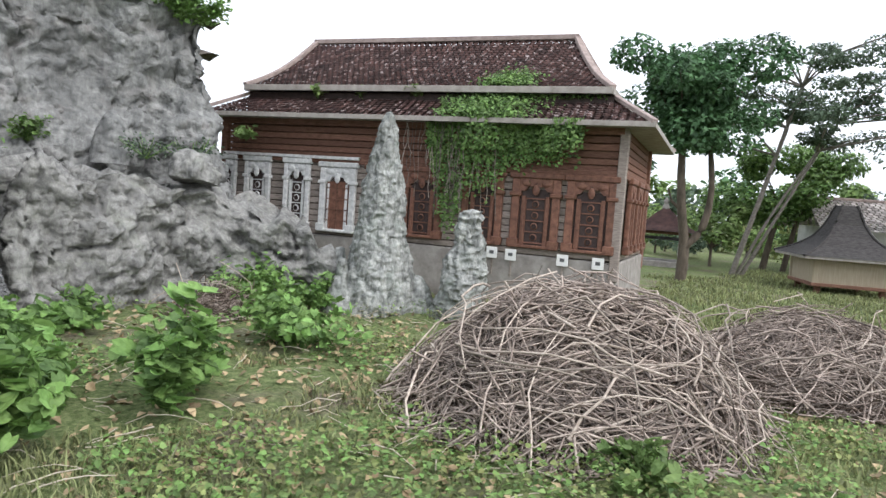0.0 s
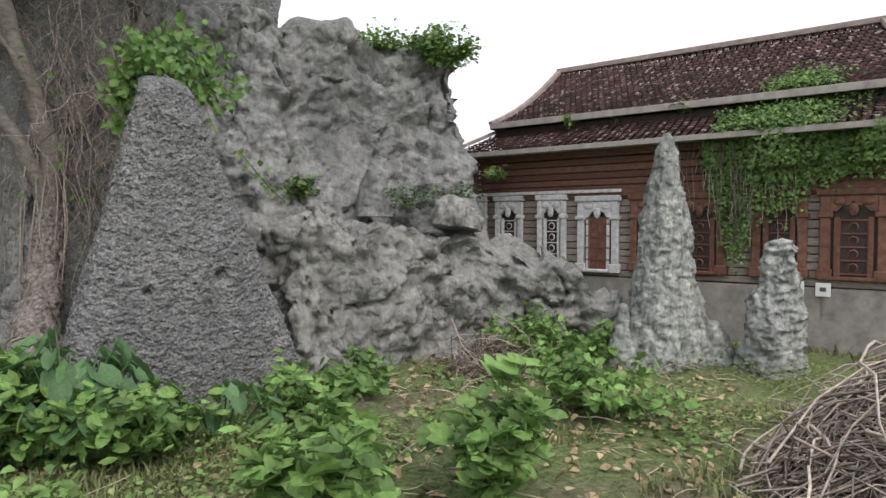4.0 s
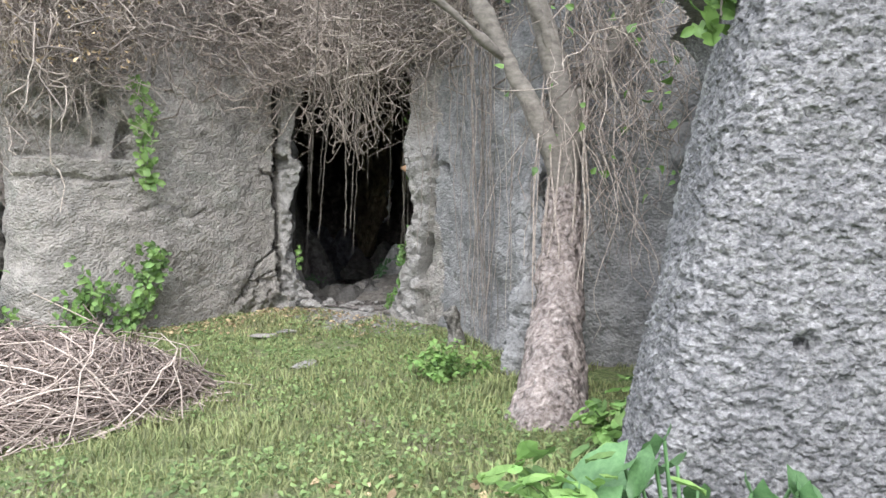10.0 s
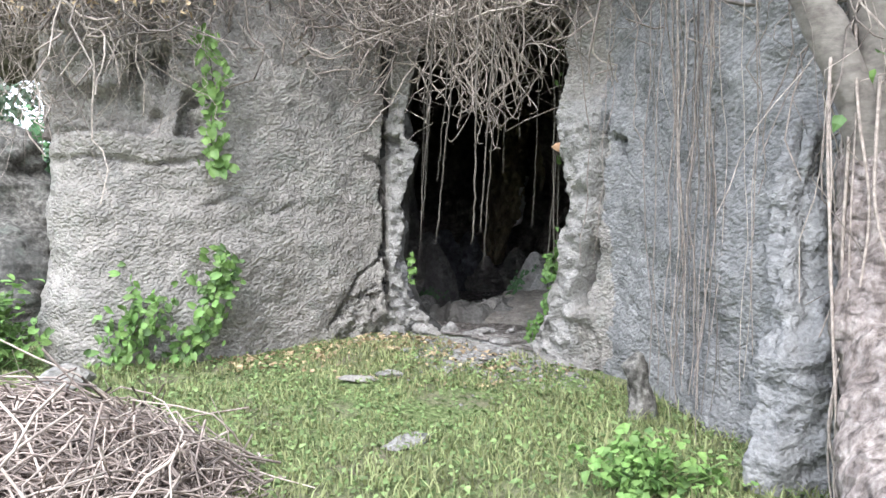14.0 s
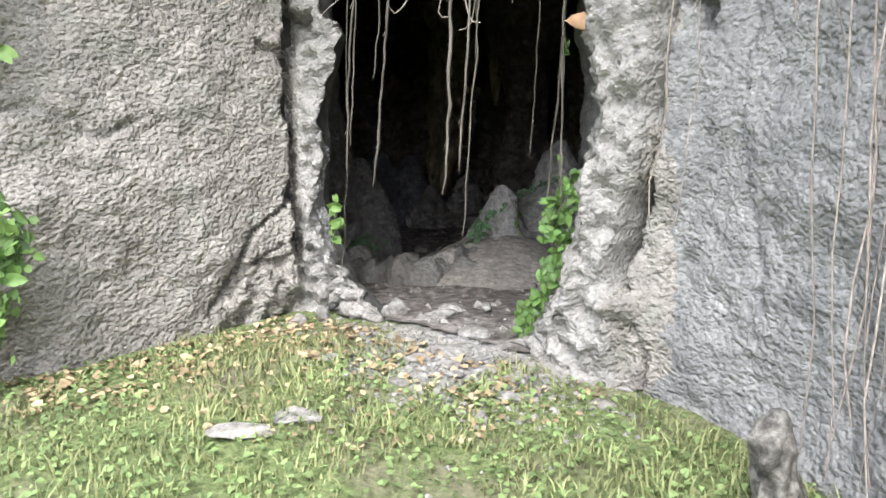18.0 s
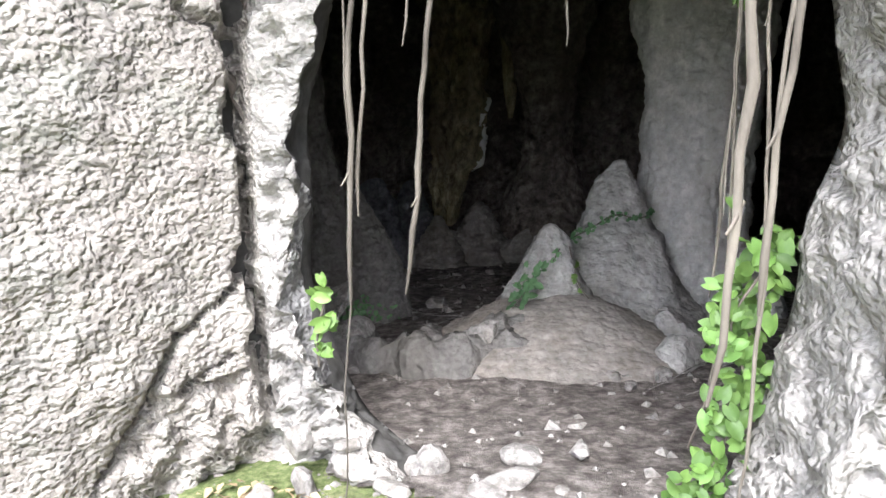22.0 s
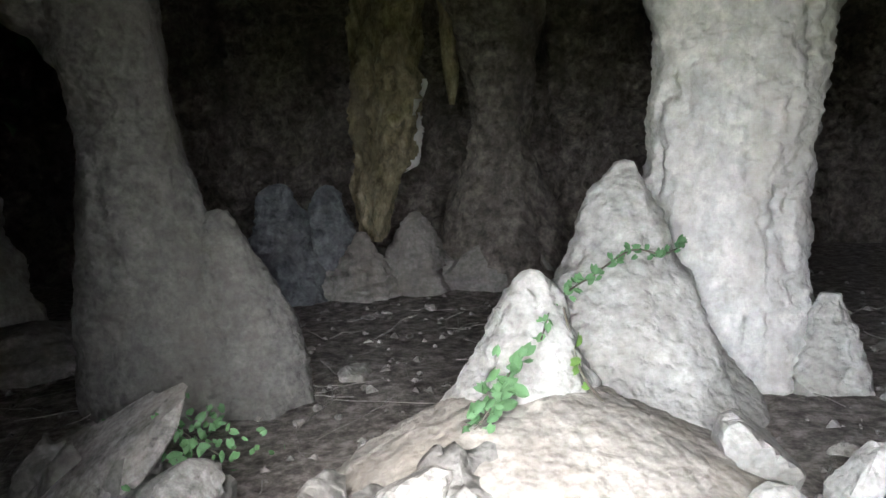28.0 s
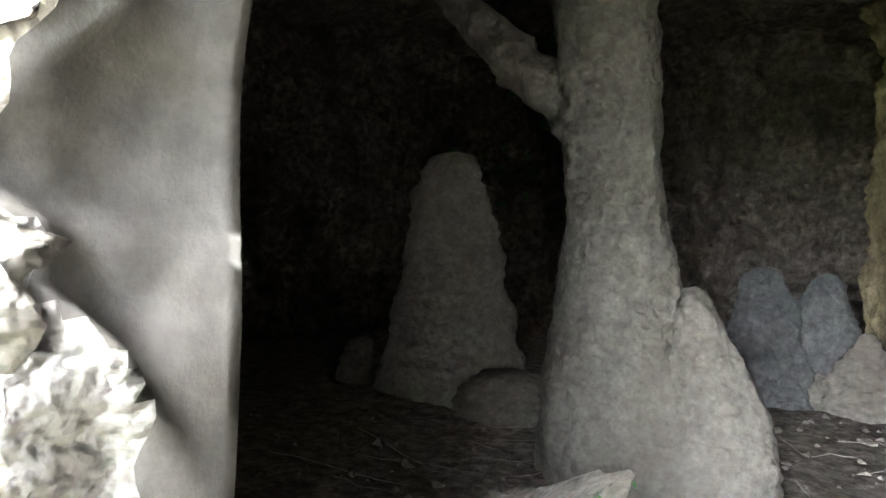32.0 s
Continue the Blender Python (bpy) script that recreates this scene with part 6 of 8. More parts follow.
def hanging_mat():
    """Dry creeper roots that hang over the top of the cave front."""
    rng = np.random.default_rng(41)
    mat_ob = empty("dry_creeper", (0, 0, 0), "matted dry brown creeper hanging over the rock top", "creeper")
    line, s = smooth_line([(-4.2, 1.25), (-3.45, 0.55), (-2.45, 1.05), (-1.7, 1.75), (-0.95, 2.3), (-0.2, 2.0), (0.6, 1.35), (1.3, 0.95), (1.7, 0.2), (2.1, -0.6)], 0.05)
    n, m = 1350, 14
    i = rng.integers(0, len(line), n)
    top = rng.uniform(3.4, 5.2, n)
    sx = line[i, 0]
    lowest = np.interp(sx, [-4, -3.2, -2.5, -2.2, -1.6, -1.1, -0.8, -0.3, 0.3, 0.9, 1.4, 2.1], [2.3, 2.35, 2.7, 3.9, 4.3, 4.0, 3.2, 2.9, 2.9, 3.3, 3.7, 3.4])
    low = np.minimum(lowest + np.abs(rng.normal(0, 0.55, n)), top - 0.2)
    t = np.linspace(0, 1, m)[None]
    step = rng.normal(size=(n, m, 3)) * np.array([0.085, 0.05, 0.07])
    step[:, 1:] += 0.7 * step[:, :-1]
    sway = np.cumsum(step, 1)
    out = rng.uniform(0.0, 0.45, n)
    lean = np.maximum(top - 3.2, 0) * 0.35
    yy = line[i, 1] + lean * 0.9 - out
    lines = np.stack([sx[:, None] + 0 * t, yy[:, None] - (lean * 0.6)[:, None] * t, top[:, None] + (low - top)[:, None] * t], 2) + sway
    v, f = tubes(lines, (0.003 + 0.013 * rng.uniform(0, 1, n) ** 3)[:, None] * np.linspace(1, 0.5, m)[None], 4)
    part("root_mat", mesh_from("root_mat", v, f, M_ROOT), M_ROOT, mat_ob, kind="stuff")
    # tangle across the upper rock
    n = 3000
    i = rng.integers(0, len(line) - 12, n)
    z = 3.2 + 2.1 * rng.uniform(0, 1, n) ** 0.8
    c = np.stack([line[i, 0], line[i, 1] + np.maximum(z - 3.2, 0) * 0.33 - rng.uniform(0.0, 0.35, n), z], 1)
    bare = ((c[:, 0] > -2.3) & (c[:, 0] < -1.0) & (z < 4.4)) | ((c[:, 0] > 0.95) & (z < 4.0))
    c = c[~bare]
    n = len(c)
    lines, rad = sticks(rng, n, lambda r, k: (c, r.normal(size=(k, 3))), (0.3, 1.0), (0.003, 0.008), 0.3, 6)
    v, f = tubes(lines, rad, 3)
    part("tangle", mesh_from("tangle", v, f, M_ROOT), M_ROOT, mat_ob, kind="stuff")
    k = 900
    i = rng.integers(0, 45, k)
    z = rng.uniform(3.2, 5.3, k)
    c = np.stack([line[i, 0] + rng.normal(0, 0.2, k), line[i, 1] - rng.uniform(0.05, 0.5, k) + np.maximum(z - 3.2, 0) * 0.3, z], 1)
    v, f = leaves(c, rng.normal(size=(k, 3)), rng.uniform(0.03, 0.08, k), 0.5, 0.6, 5)
    part("dead_leaves", mesh_from("dead_leaves", v, f, M_LITTER, False), M_LITTER, mat_ob, kind="stuff")
    # longer crooked roots that fringe the opening, hooked at their ends
    for j in range(46):
        x = rng.normal(0.22, 0.3) if j < 44 else rng.uniform(-0.4, 1.1)
        x = min(max(x, -0.5), 1.15)
        y = 2.1 - 0.62 * (x + 0.4) - rng.uniform(-0.05, 0.4)
        z1 = 2.15 + abs(rng.normal(0, 0.3)) + 0.5 * abs(x - 0.25)
        pts = [np.array([x, y, 3.9])]
        for q in range(7):
            pts.append(np.array([x + rng.normal() * 0.09, y + rng.normal() * 0.06, 3.9 + (z1 - 3.9) * (q + 1) / 7 + rng.normal() * 0.04]))
        a = rng.uniform(0, 6.28)
        pts.append(pts[-1] + np.array([math.cos(a) * 0.09, math.sin(a) * 0.05, rng.uniform(-0.06, 0.07)]))
        l2, _ = smooth_line(pts, 0.05)
        v, f = tubes(l2[None], np.linspace(rng.uniform(0.007, 0.016), 0.004, len(l2))[None], 5)
        part("hanging_root", mesh_from("hanging_root", v, f, M_ROOT), M_ROOT, mat_ob)


hanging_mat()


def vines():
    """Straight hanging roots in the mouth of the cave."""
    rng = np.random.default_rng(51)
    spec = [(-0.285, 0.053, 0.754, 1.25, 0.005), (-0.275, 0.053, 0.765, 1.4, 0.004), (-0.275, 0.045, 0.76, 0.75, 0.002), (-0.249, 0.092, 1.22, 1.17, 0.007),
            (0.175, 0.067, 0.375, 1.2, 0.0065), (0.235, 0.067, 0.42, 1.3, 0.0055), (0.27, 0.07, 0.5, 1.0, 0.0035),
            (0.849, 0.071, 2.1, 0.95, 0.007), (0.953, 0.007, 1.8, 1.02, 0.0065), (0.693, 0.044, 1.6, 1.3, 0.0035),
            (-0.3, 0.09, 1.27, 1.75, 0.0045), (0.38, 0.03, 2.4, 1.9, 0.006)]
    for x, tilt, y, low, r in spec:
        z = np.linspace(4.1, low, 40)
        w = np.cumsum(rng.normal(size=(40, 2)) * 0.004, 0)
        w -= w[int(np.argmin(np.abs(z - 1.5)))]
        line = np.stack([x + tilt * z + w[:, 0], y + w[:, 1], z], 1)
        line[-1, 0] -= 0.5 * r
        rad = r * (1 + 0.3 * (rng.uniform(0, 1, 40) > 0.85)) * np.interp(z, [low, low + 0.06, low + 0.3, 4.1], [0.35, 0.75, 0.9, 1.0])
        v, f = tubes(line[None], rad[None], 8)
        vine = empty("hanging_vine", (0, 0, 0), "long dry hanging root in the cave mouth", "vine", "hanging roots")
        part("stem", mesh_from("stem", v, f, M_VINE), M_VINE, vine)
        if r > 0.0048:
            for k in (-4, -12):
                tip = line[k]
                l2, _ = smooth_line([tip + np.array([0.006, 0, 0.02]), tip + np.array([-0.007, -0.006, -0.006]), tip + np.array([-0.015, -0.008, -0.012 + 0.005 * k / 4])], 0.006)
                v, f = tubes(l2[None], np.linspace(r * 0.55, r * 0.3, len(l2))[None], 5)
                part("side_root", mesh_from("side_root", v, f, M_VINE), M_VINE, vine)


vines()


# ---- leafy plants ----
def leaf_mesh(name, size, mat, heart=True, seed=0):
    """One large veined leaf with a folded middle, its base at the origin, along +y."""
    rng = np.random.default_rng(seed)
    ny, nx = 9, 7
    v, idx = [], {}
    for i in range(ny):
        t = i / (ny - 1)
        w = size * 0.42 * (math.sin(math.pi * min(1, t * 0.86 + 0.14)) ** 0.7) * (1.0 if t < 0.98 else 0.05)
        for j in range(nx):
            u = j / (nx - 1) * 2 - 1
            y = size * (t * 1.0 - 0.2 * (1 - t) * abs(u) * (1 if heart else 0))
            z = size * (0.16 * abs(u) ** 1.5 - 0.5 * t**2 * 0.5 + 0.025 * math.sin(7 * t * 3.14 + 2 * abs(u)))
            idx[i, j] = len(v)
            v.append((u * w, y, z))
    f = [(idx[i, j], idx[i, j + 1], idx[i + 1, j + 1], idx[i + 1, j]) for i in range(ny - 1) for j in range(nx - 1)]
    return mesh_from(name, v, f, mat)


def taro(x, y, n, reach, height, seed, label, size=(0.2, 0.34)):
    rng = np.random.default_rng(seed)
    plant = empty("taro_plant", (x, y, 0.0), label, "plant", "taro plants")
    shapes = [leaf_mesh("leaf", 1.0, M_TARO, True, k) for k in range(3)]
    for k in range(n):
        a = rng.uniform(0, 6.28)
        rr = reach * math.sqrt(rng.uniform(0.03, 1))
        h = height * (1 - 0.45 * (rr / reach) ** 2) * rng.uniform(0.55, 1.0)
        tip = np.array([math.cos(a) * rr, math.sin(a) * rr, h])
        base = np.array([math.cos(a) * rr * 0.35, math.sin(a) * rr * 0.35, 0])
        line, _ = smooth_line([base, (base + tip) / 2 + np.array([0, 0, h * 0.18]), tip], 0.06)
        v, f = tubes(line[None], np.linspace(0.011, 0.006, len(line))[None], 5)
        part("stalk", mesh_from("stalk", v, f, M_TARO), M_TARO, plant)
        s = rng.uniform(*size)
        m = Matrix.Translation(tip) @ Matrix.Rotation(a - math.pi / 2 + rng.uniform(-0.5, 0.5), 4, "Z") @ Matrix.Rotation(rng.uniform(-1.15, -0.15), 4, "X") @ Matrix.Rotation(rng.uniform(-0.4, 0.4), 4, "Y") @ Matrix.Scale(s, 4)
        part("leaf", shapes[k % 3], M_TARO, plant, "", m)


taro(1.78, -5.85, 64, 0.52, 0.84, 61, "broad-leaved green taro clump at the buttress foot", (0.11, 0.22))
taro(2.75, -6.0, 16, 0.4, 0.45, 62, "smaller taro clump at the buttress foot", (0.12, 0.2))


def weed(x, y, r, h, n, seed, label, mat=None, size=(0.05, 0.1), name="weed", z0=0.0, stems=14):
    """A leafy bush: stems and many small leaves with gaps between."""
    rng = np.random.default_rng(seed)
    mat = mat or M_WEED
    bush = empty(name, (x, y, z0), label, "plant", "weeds")
    ends, lines = [], []
    for k in range(stems):
        a, q = rng.uniform(0, 6.28), math.sqrt(rng.uniform(0, 1))
        e = np.array([math.cos(a) * q * r, math.sin(a) * q * r, h * (1 - 0.5 * q * q) * rng.uniform(0.6, 1.05)])
        ends.append(e)
        t = np.linspace(0, 1, 6)[:, None]
        lines.append(e * t)
    v, f = tubes(np.array(lines), np.full((stems, 6), 0.005), 4)
    part("stem_bundle", mesh_from("stem_bundle", v, f, M_WEED), M_WEED, bush, kind="stuff")
    i = rng.integers(0, stems, n)
    t = rng.uniform(0.3, 1.05, n)[:, None]
    c = np.array(ends)[i] * t + rng.normal(size=(n, 3)) * np.array([0.07, 0.07, 0.05]) * max(r, 0.2) / 0.5
    c[:, 2] = np.maximum(c[:, 2], 0.015)
    up = rng.normal(size=(n, 3)) * 0.5 + np.array([0, 0, 1]) + c / max(r, 0.1) * 0.5
    v, f = (heart_leaves if size[1] >= 0.1 else leaves)(c, up, rng.uniform(*size, n), 0.3, 0.85, seed)
    part("leaves", mesh_from("leaves", v, f, mat, False), mat, bush, kind="stuff")


weed(1.5, -5.85, 0.5, 0.72, 1500, 70, "small heart-leaved weeds under the taro", None, (0.05, 0.11), stems=26)
weed(2.1, -6.15, 0.5, 0.62, 1400, 69, "small heart-leaved weeds under the taro", None, (0.05, 0.11), stems=24)
weed(5.35, -7.35, 0.62, 0.6, 700, 71, "leafy green weed bush on the ground")
weed(6.6, -5.35, 0.75, 0.62, 800, 72, "leafy dark green weeds at the foot of the rock wall")
weed(7.15, -5.9, 0.4, 0.45, 350, 73, "leafy green weeds beside the rock spire")
weed(3.3, -8.3, 0.28, 0.85, 260, 74, "upright weed with heart-shaped leaves", None, (0.08, 0.16), stems=9)
weed(3.6, -7.9, 0.35, 0.55, 240, 75, "upright weed with heart-shaped leaves", None, (0.07, 0.13))
weed(2.25, -8.2, 0.4, 0.8, 420, 76, "tall leafy weeds on rough soil", None, (0.07, 0.14))
weed(2.75, -7.4, 0.45, 0.5, 420, 77, "leafy green weeds on rough soil", None, (0.05, 0.12))
weed(3.45, -6.15, 0.5, 0.5, 480, 78, "leafy green weeds at the buttress foot", None, (0.05, 0.11))
weed(4.1, -5.6, 0.4, 0.42, 340, 79, "leafy green weeds at the buttress foot", None, (0.05, 0.1))
weed(1.4, -6.9, 0.4, 0.3, 260, 80, "low leafy weeds in the grass", None, (0.04, 0.09))
weed(1.35, -1.6, 0.42, 0.3, 420, 81, "low bright weed clump in the grass", M_WEED, (0.04, 0.07))
weed(5.0, -2.95, 0.26, 0.36, 320, 82, "small green bush rooted in the cliff", M_IVY, (0.04, 0.08), z0=1.85)
weed(6.1, -3.75, 0.5, 0.4, 260, 83, "thin grey-green weeds on the cliff ledge", M_SAGE, (0.03, 0.06), z0=1.75)
weed(6.7, -3.9, 0.45, 0.5, 220, 84, "thin grey-green weeds on the cliff ledge", M_SAGE, (0.03, 0.06), z0=1.7)
weed(7.05, -3.25, 0.52, 0.62, 1500, 85, "dense round creeper bush on the cliff top", M_WEED, (0.05, 0.09), z0=3.75, stems=40)
weed(6.2, -3.0, 0.6, 0.22, 500, 86, "low creeper on the cliff top", M_WEED, (0.04, 0.08), z0=3.95)
weed(8.0, -10.2, 0.5, 0.35, 260, 87, "low green weeds between the brush heaps")
weed(4.35, -11.0, 0.3, 0.25, 160, 88, "low green weeds before the brush heap", M_FRESH)
weed(9.6, -12.9, 0.8, 0.5, 500, 89, "green weeds beyond the brush heaps", M_FRESH, (0.06, 0.12))
weed(2.35, -3.7, 0.35, 0.5, 420, 68, "small heart-leaved weeds beside the fig trunk", None, (0.05, 0.1))
weed(2.05, -4.75, 0.3, 0.55, 420, 67, "small heart-leaved weeds beside the buttress", None, (0.05, 0.1))
weed(-4.15, 0.6, 0.5, 0.9, 500, 90, "green leaves at the rock corner", M_IVY, (0.05, 0.1))


def creeper(name, pts, n, spread, size, seed, label, mat, stem=0.006, out=(0, -1, 0.35), droop=0.45):
    """A creeper: a stem along pts with leaves about it."""
    rng = np.random.default_rng(seed)
    ob = empty(name, (0, 0, 0), label, "creeper", "creepers")
    line, s = smooth_line(pts, 0.04)
    v, f = tubes(line[None], np.full((1, len(line)), stem), 5)
    part("stem", mesh_from("stem", v, f, M_VINE), M_VINE, ob)
    i = rng.integers(0, len(line), n)
    c = line[i] + rng.normal(size=(n, 3)) * np.array(spread)
    up, sz = rng.normal(size=(n, 3)) * 0.45 + np.array(out), rng.uniform(*size, n)
    if n > 120:
        v, f = heart_leaves(c, up, sz, droop, 0.85, seed)
        part("leaves", mesh_from("leaves", v, f, mat), mat, ob, kind="stuff")
    else:
        for k in range(n):
            v, f = heart_leaves(c[k:k + 1], up[k:k + 1], sz[k:k + 1], droop, 0.85, seed + k)
            part("leaf", mesh_from("leaf", v, f, mat), mat, ob)


creeper("creeper", [(-2.3, 1.0, 3.2), (-2.25, 1.08, 2.7), (-2.28, 1.08, 2.2), (-2.24, 1.12, 1.85)], 110, (0.07, 0.03, 0.05), (0.06, 0.11), 91, "narrow green creeper hanging on the cave front", M_IVY)
creeper("creeper", [(-2.5, 0.95, 0.1), (-2.35, 1.02, 0.4), (-2.25, 1.1, 0.75), (-2.2, 1.1, 1.0)], 230, (0.1, 0.06, 0.08), (0.05, 0.1), 92, "leafy green creeper at the foot of the cave front", M_IVY)
creeper("creeper", [(-3.05, 0.72, 0.15), (-2.85, 0.78, 0.45), (-2.8, 0.82, 0.6)], 220, (0.16, 0.08, 0.12), (0.05, 0.09), 93, "leafy green creeper at the foot of the cave front", M_IVY)
creeper("creeper", [(2.6, -4.3, 2.7), (2.75, -4.4, 3.0), (3.0, -4.6, 3.1), (3.1, -4.75, 2.9), (3.2, -4.82, 2.62)], 330, (0.13, 0.1, 0.13), (0.05, 0.09), 94, "pale green big-leaved creeper draped on the buttress", M_LIME)
creeper("creeper", [(2.75, -4.6, 3.1), (2.85, -4.85, 2.8), (2.85, -4.95, 2.6)], 150, (0.1, 0.05, 0.1), (0.05, 0.09), 95, "pale green big-leaved creeper draped on the buttress", M_LIME)
creeper("creeper", [(2.7, -4.1, 3.2), (2.58, -4.3, 2.8), (2.5, -4.45, 2.45)], 110, (0.06, 0.06, 0.1), (0.05, 0.1), 96, "pale green creeper on the buttress edge", M_LIME)
creeper("creeper", [(3.35, -4.9, 2.2), (3.6, -4.95, 1.9), (3.75, -5.0, 1.75)], 26, (0.05, 0.04, 0.05), (0.03, 0.06), 97, "thin creeper on the buttress side", M_LIME)
creeper("creeper", [(1.13, 2.02, 1.13), (1.03, 2.0, 1.02), (0.95, 2.0, 0.86), (1.02, 2.0, 0.62), (0.92, 1.95, 0.45), (0.82, 1.9, 0.28), (0.8, 1.85, 0.12)], 250, (0.055, 0.04, 0.05), (0.04, 0.075), 98, "bright green creeper on the cave mouth edge", M_LIME, 0.005, (-0.4, -1, 0.4))
creeper("creeper", [(-0.6, 2.4, 0.62), (-0.6, 2.38, 0.75), (-0.56, 2.36, 0.9)], 16, (0.04, 0.03, 0.05), (0.04, 0.08), 99, "small green plant on the cave mouth edge", M_LIME)
creeper("creeper", [(0.4, 4.85, 0.22), (0.52, 4.8, 0.4), (0.62, 4.85, 0.55)], 60, (0.035, 0.03, 0.05), (0.035, 0.07), 100, "dark green ivy patch on a stalagmite", M_DEEP, 0.004)
creeper("creeper", [(0.78, 5.0, 0.62), (0.92, 5.3, 0.72), (1.15, 5.42, 0.82), (1.4, 5.55, 0.92), (1.6, 5.62, 0.88), (1.78, 5.75, 0.9)], 60, (0.015, 0.015, 0.018), (0.03, 0.05), 101, "thin ivy wound round a stalagmite", M_DEEP, 0.005)
creeper("creeper", [(0.95, 5.25, 0.7), (1.0, 5.05, 0.4), (1.2, 4.9, 0.2), (1.5, 4.75, 0.05), (1.65, 4.65, -0.1)], 8, (0.02, 0.02, 0.02), (0.04, 0.06), 102, "bare creeper stem across the stalagmite", M_LIME, 0.007)
creeper("creeper", [(1.03, 2.2, 4.0), (1.02, 2.2, 1.6), (1.0, 2.2, 0.9), (0.95, 2.22, 0.5), (0.9, 2.25, 0.3)], 14, (0.02, 0.02, 0.06), (0.04, 0.07), 103, "knotted pale vine with few leaves", M_LIME, 0.006)
creeper("creeper", [(-1.0, 5.2, 0.3), (-0.8, 5.0, 0.25), (-0.65, 4.9, 0.2)], 90, (0.12, 0.1, 0.04), (0.025, 0.05), 104, "dark low plant beside the broken slab", M_DEEP, 0.004)


def house_ivy():
    rng = np.random.default_rng(111)
    ob = empty("house_ivy", (0, 0, 0), "thick green ivy spilling from the roof over the wall", "ivy")
    pts, ups = [], []
    hm = np.array(HOUSE)
    # heap on the roofs, then the sheet hanging from the eave
    for k in range(11500):
        u = rng.uniform(0, 1)
        if u < 0.3:
            s = rng.normal(2.8, 0.38)
            t = rng.uniform(0, 1)
            if not 1.95 < s < 4.6:
                continue
            p = (s, -0.42 + 0.84 * t + rng.normal(0, 0.04), 2.74 + 0.5 * t + abs(rng.normal(0, 0.05)))
            up = (0, -0.5, 1)
        elif u < 0.4:
            s = rng.normal(3.0, 0.2)
            t = abs(rng.normal(0, 0.25))
            p = (s, 0.12 + t * 0.9, 3.3 + 0.55 * t + rng.uniform(0, 0.08))
            up = (0, -0.5, 1)
        elif u < 0.46:
            s = rng.uniform(3.0, 4.55)
            p = (s, 0.25 + rng.normal(0, 0.05), 3.2 + rng.uniform(-0.05, 0.09))
            up = (0, -0.4, 1)
        else:
            s = 1.95 + 2.35 * rng.uniform(0, 1) ** 1.3
            low = np.interp(s, [1.95, 2.08, 2.18, 2.42, 2.52, 3.05, 3.2, 3.9, 4.3], [2.3, 1.75, 1.1, 1.15, 1.65, 1.75, 2.15, 2.25, 2.45]) + rng.normal(0, 0.12)
            z = rng.uniform(low, 2.78)
            if z < 2.1 and rng.uniform() < 0.45:
                continue
            bulge = 0.38 if z > 2.3 else 0.18
            p = (s + rng.normal(0, 0.03), -0.12 - bulge * rng.uniform(0.2, 1.0) * (0.6 + 0.4 * math.sin(s * 5)), z)
            up = (0, -1, 0.35)
        pts.append(p)
        ups.append(np.array(up) + rng.normal(size=3) * 0.45)
    pts = np.array(pts) @ hm[:3, :3].T + hm[:3, 3]
    ups = np.array(ups) @ hm[:3, :3].T
    v, f = leaves(pts, ups, rng.uniform(0.03, 0.065, len(pts)), 0.4, 0.85, 9)
    part("leaves", mesh_from("leaves", v, f, M_IVY, False), M_IVY, ob, kind="stuff")
    n, m = 46, 8
    s = rng.uniform(1.5, 3.2, n)
    z1 = rng.uniform(1.2, 2.3, n)
    t = np.linspace(0, 1, m)[None]
    lines = np.stack([s[:, None] + np.cumsum(rng.normal(size=(n, m)) * 0.02, 1), -0.14 - 0.1 * rng.uniform(0, 1, (n, 1)) + 0 * t, 2.75 + (z1 - 2.75)[:, None] * t], 2) @ hm[:3, :3].T + hm[:3, 3]
    v, f = tubes(lines, np.full((n, m), 0.005), 3)
    part("stem_bundle", mesh_from("stem_bundle", v, f, M_ROOT), M_ROOT, ob, kind="stuff")


house_ivy()


def wisps():
    """Stray creepers on the roof and the house end."""
    for k, (s, n_, z, r, c) in enumerate(((1.45, 0.25, 3.15, 0.22, 70), (-0.4, 0.25, 3.12, 0.25, 80), (0.4, 0.25, 3.12, 0.15, 40), (-1.4, -0.5, 2.3, 0.3, 120))):
        q = HOUSE @ Vector((s, n_, z))
        weed(q.x, q.y, r, 0.2, c, 120 + k, "stray green creeper on the house roof", M_FRESH, (0.05, 0.1), "roof_creeper", q.z, 6)


wisps()


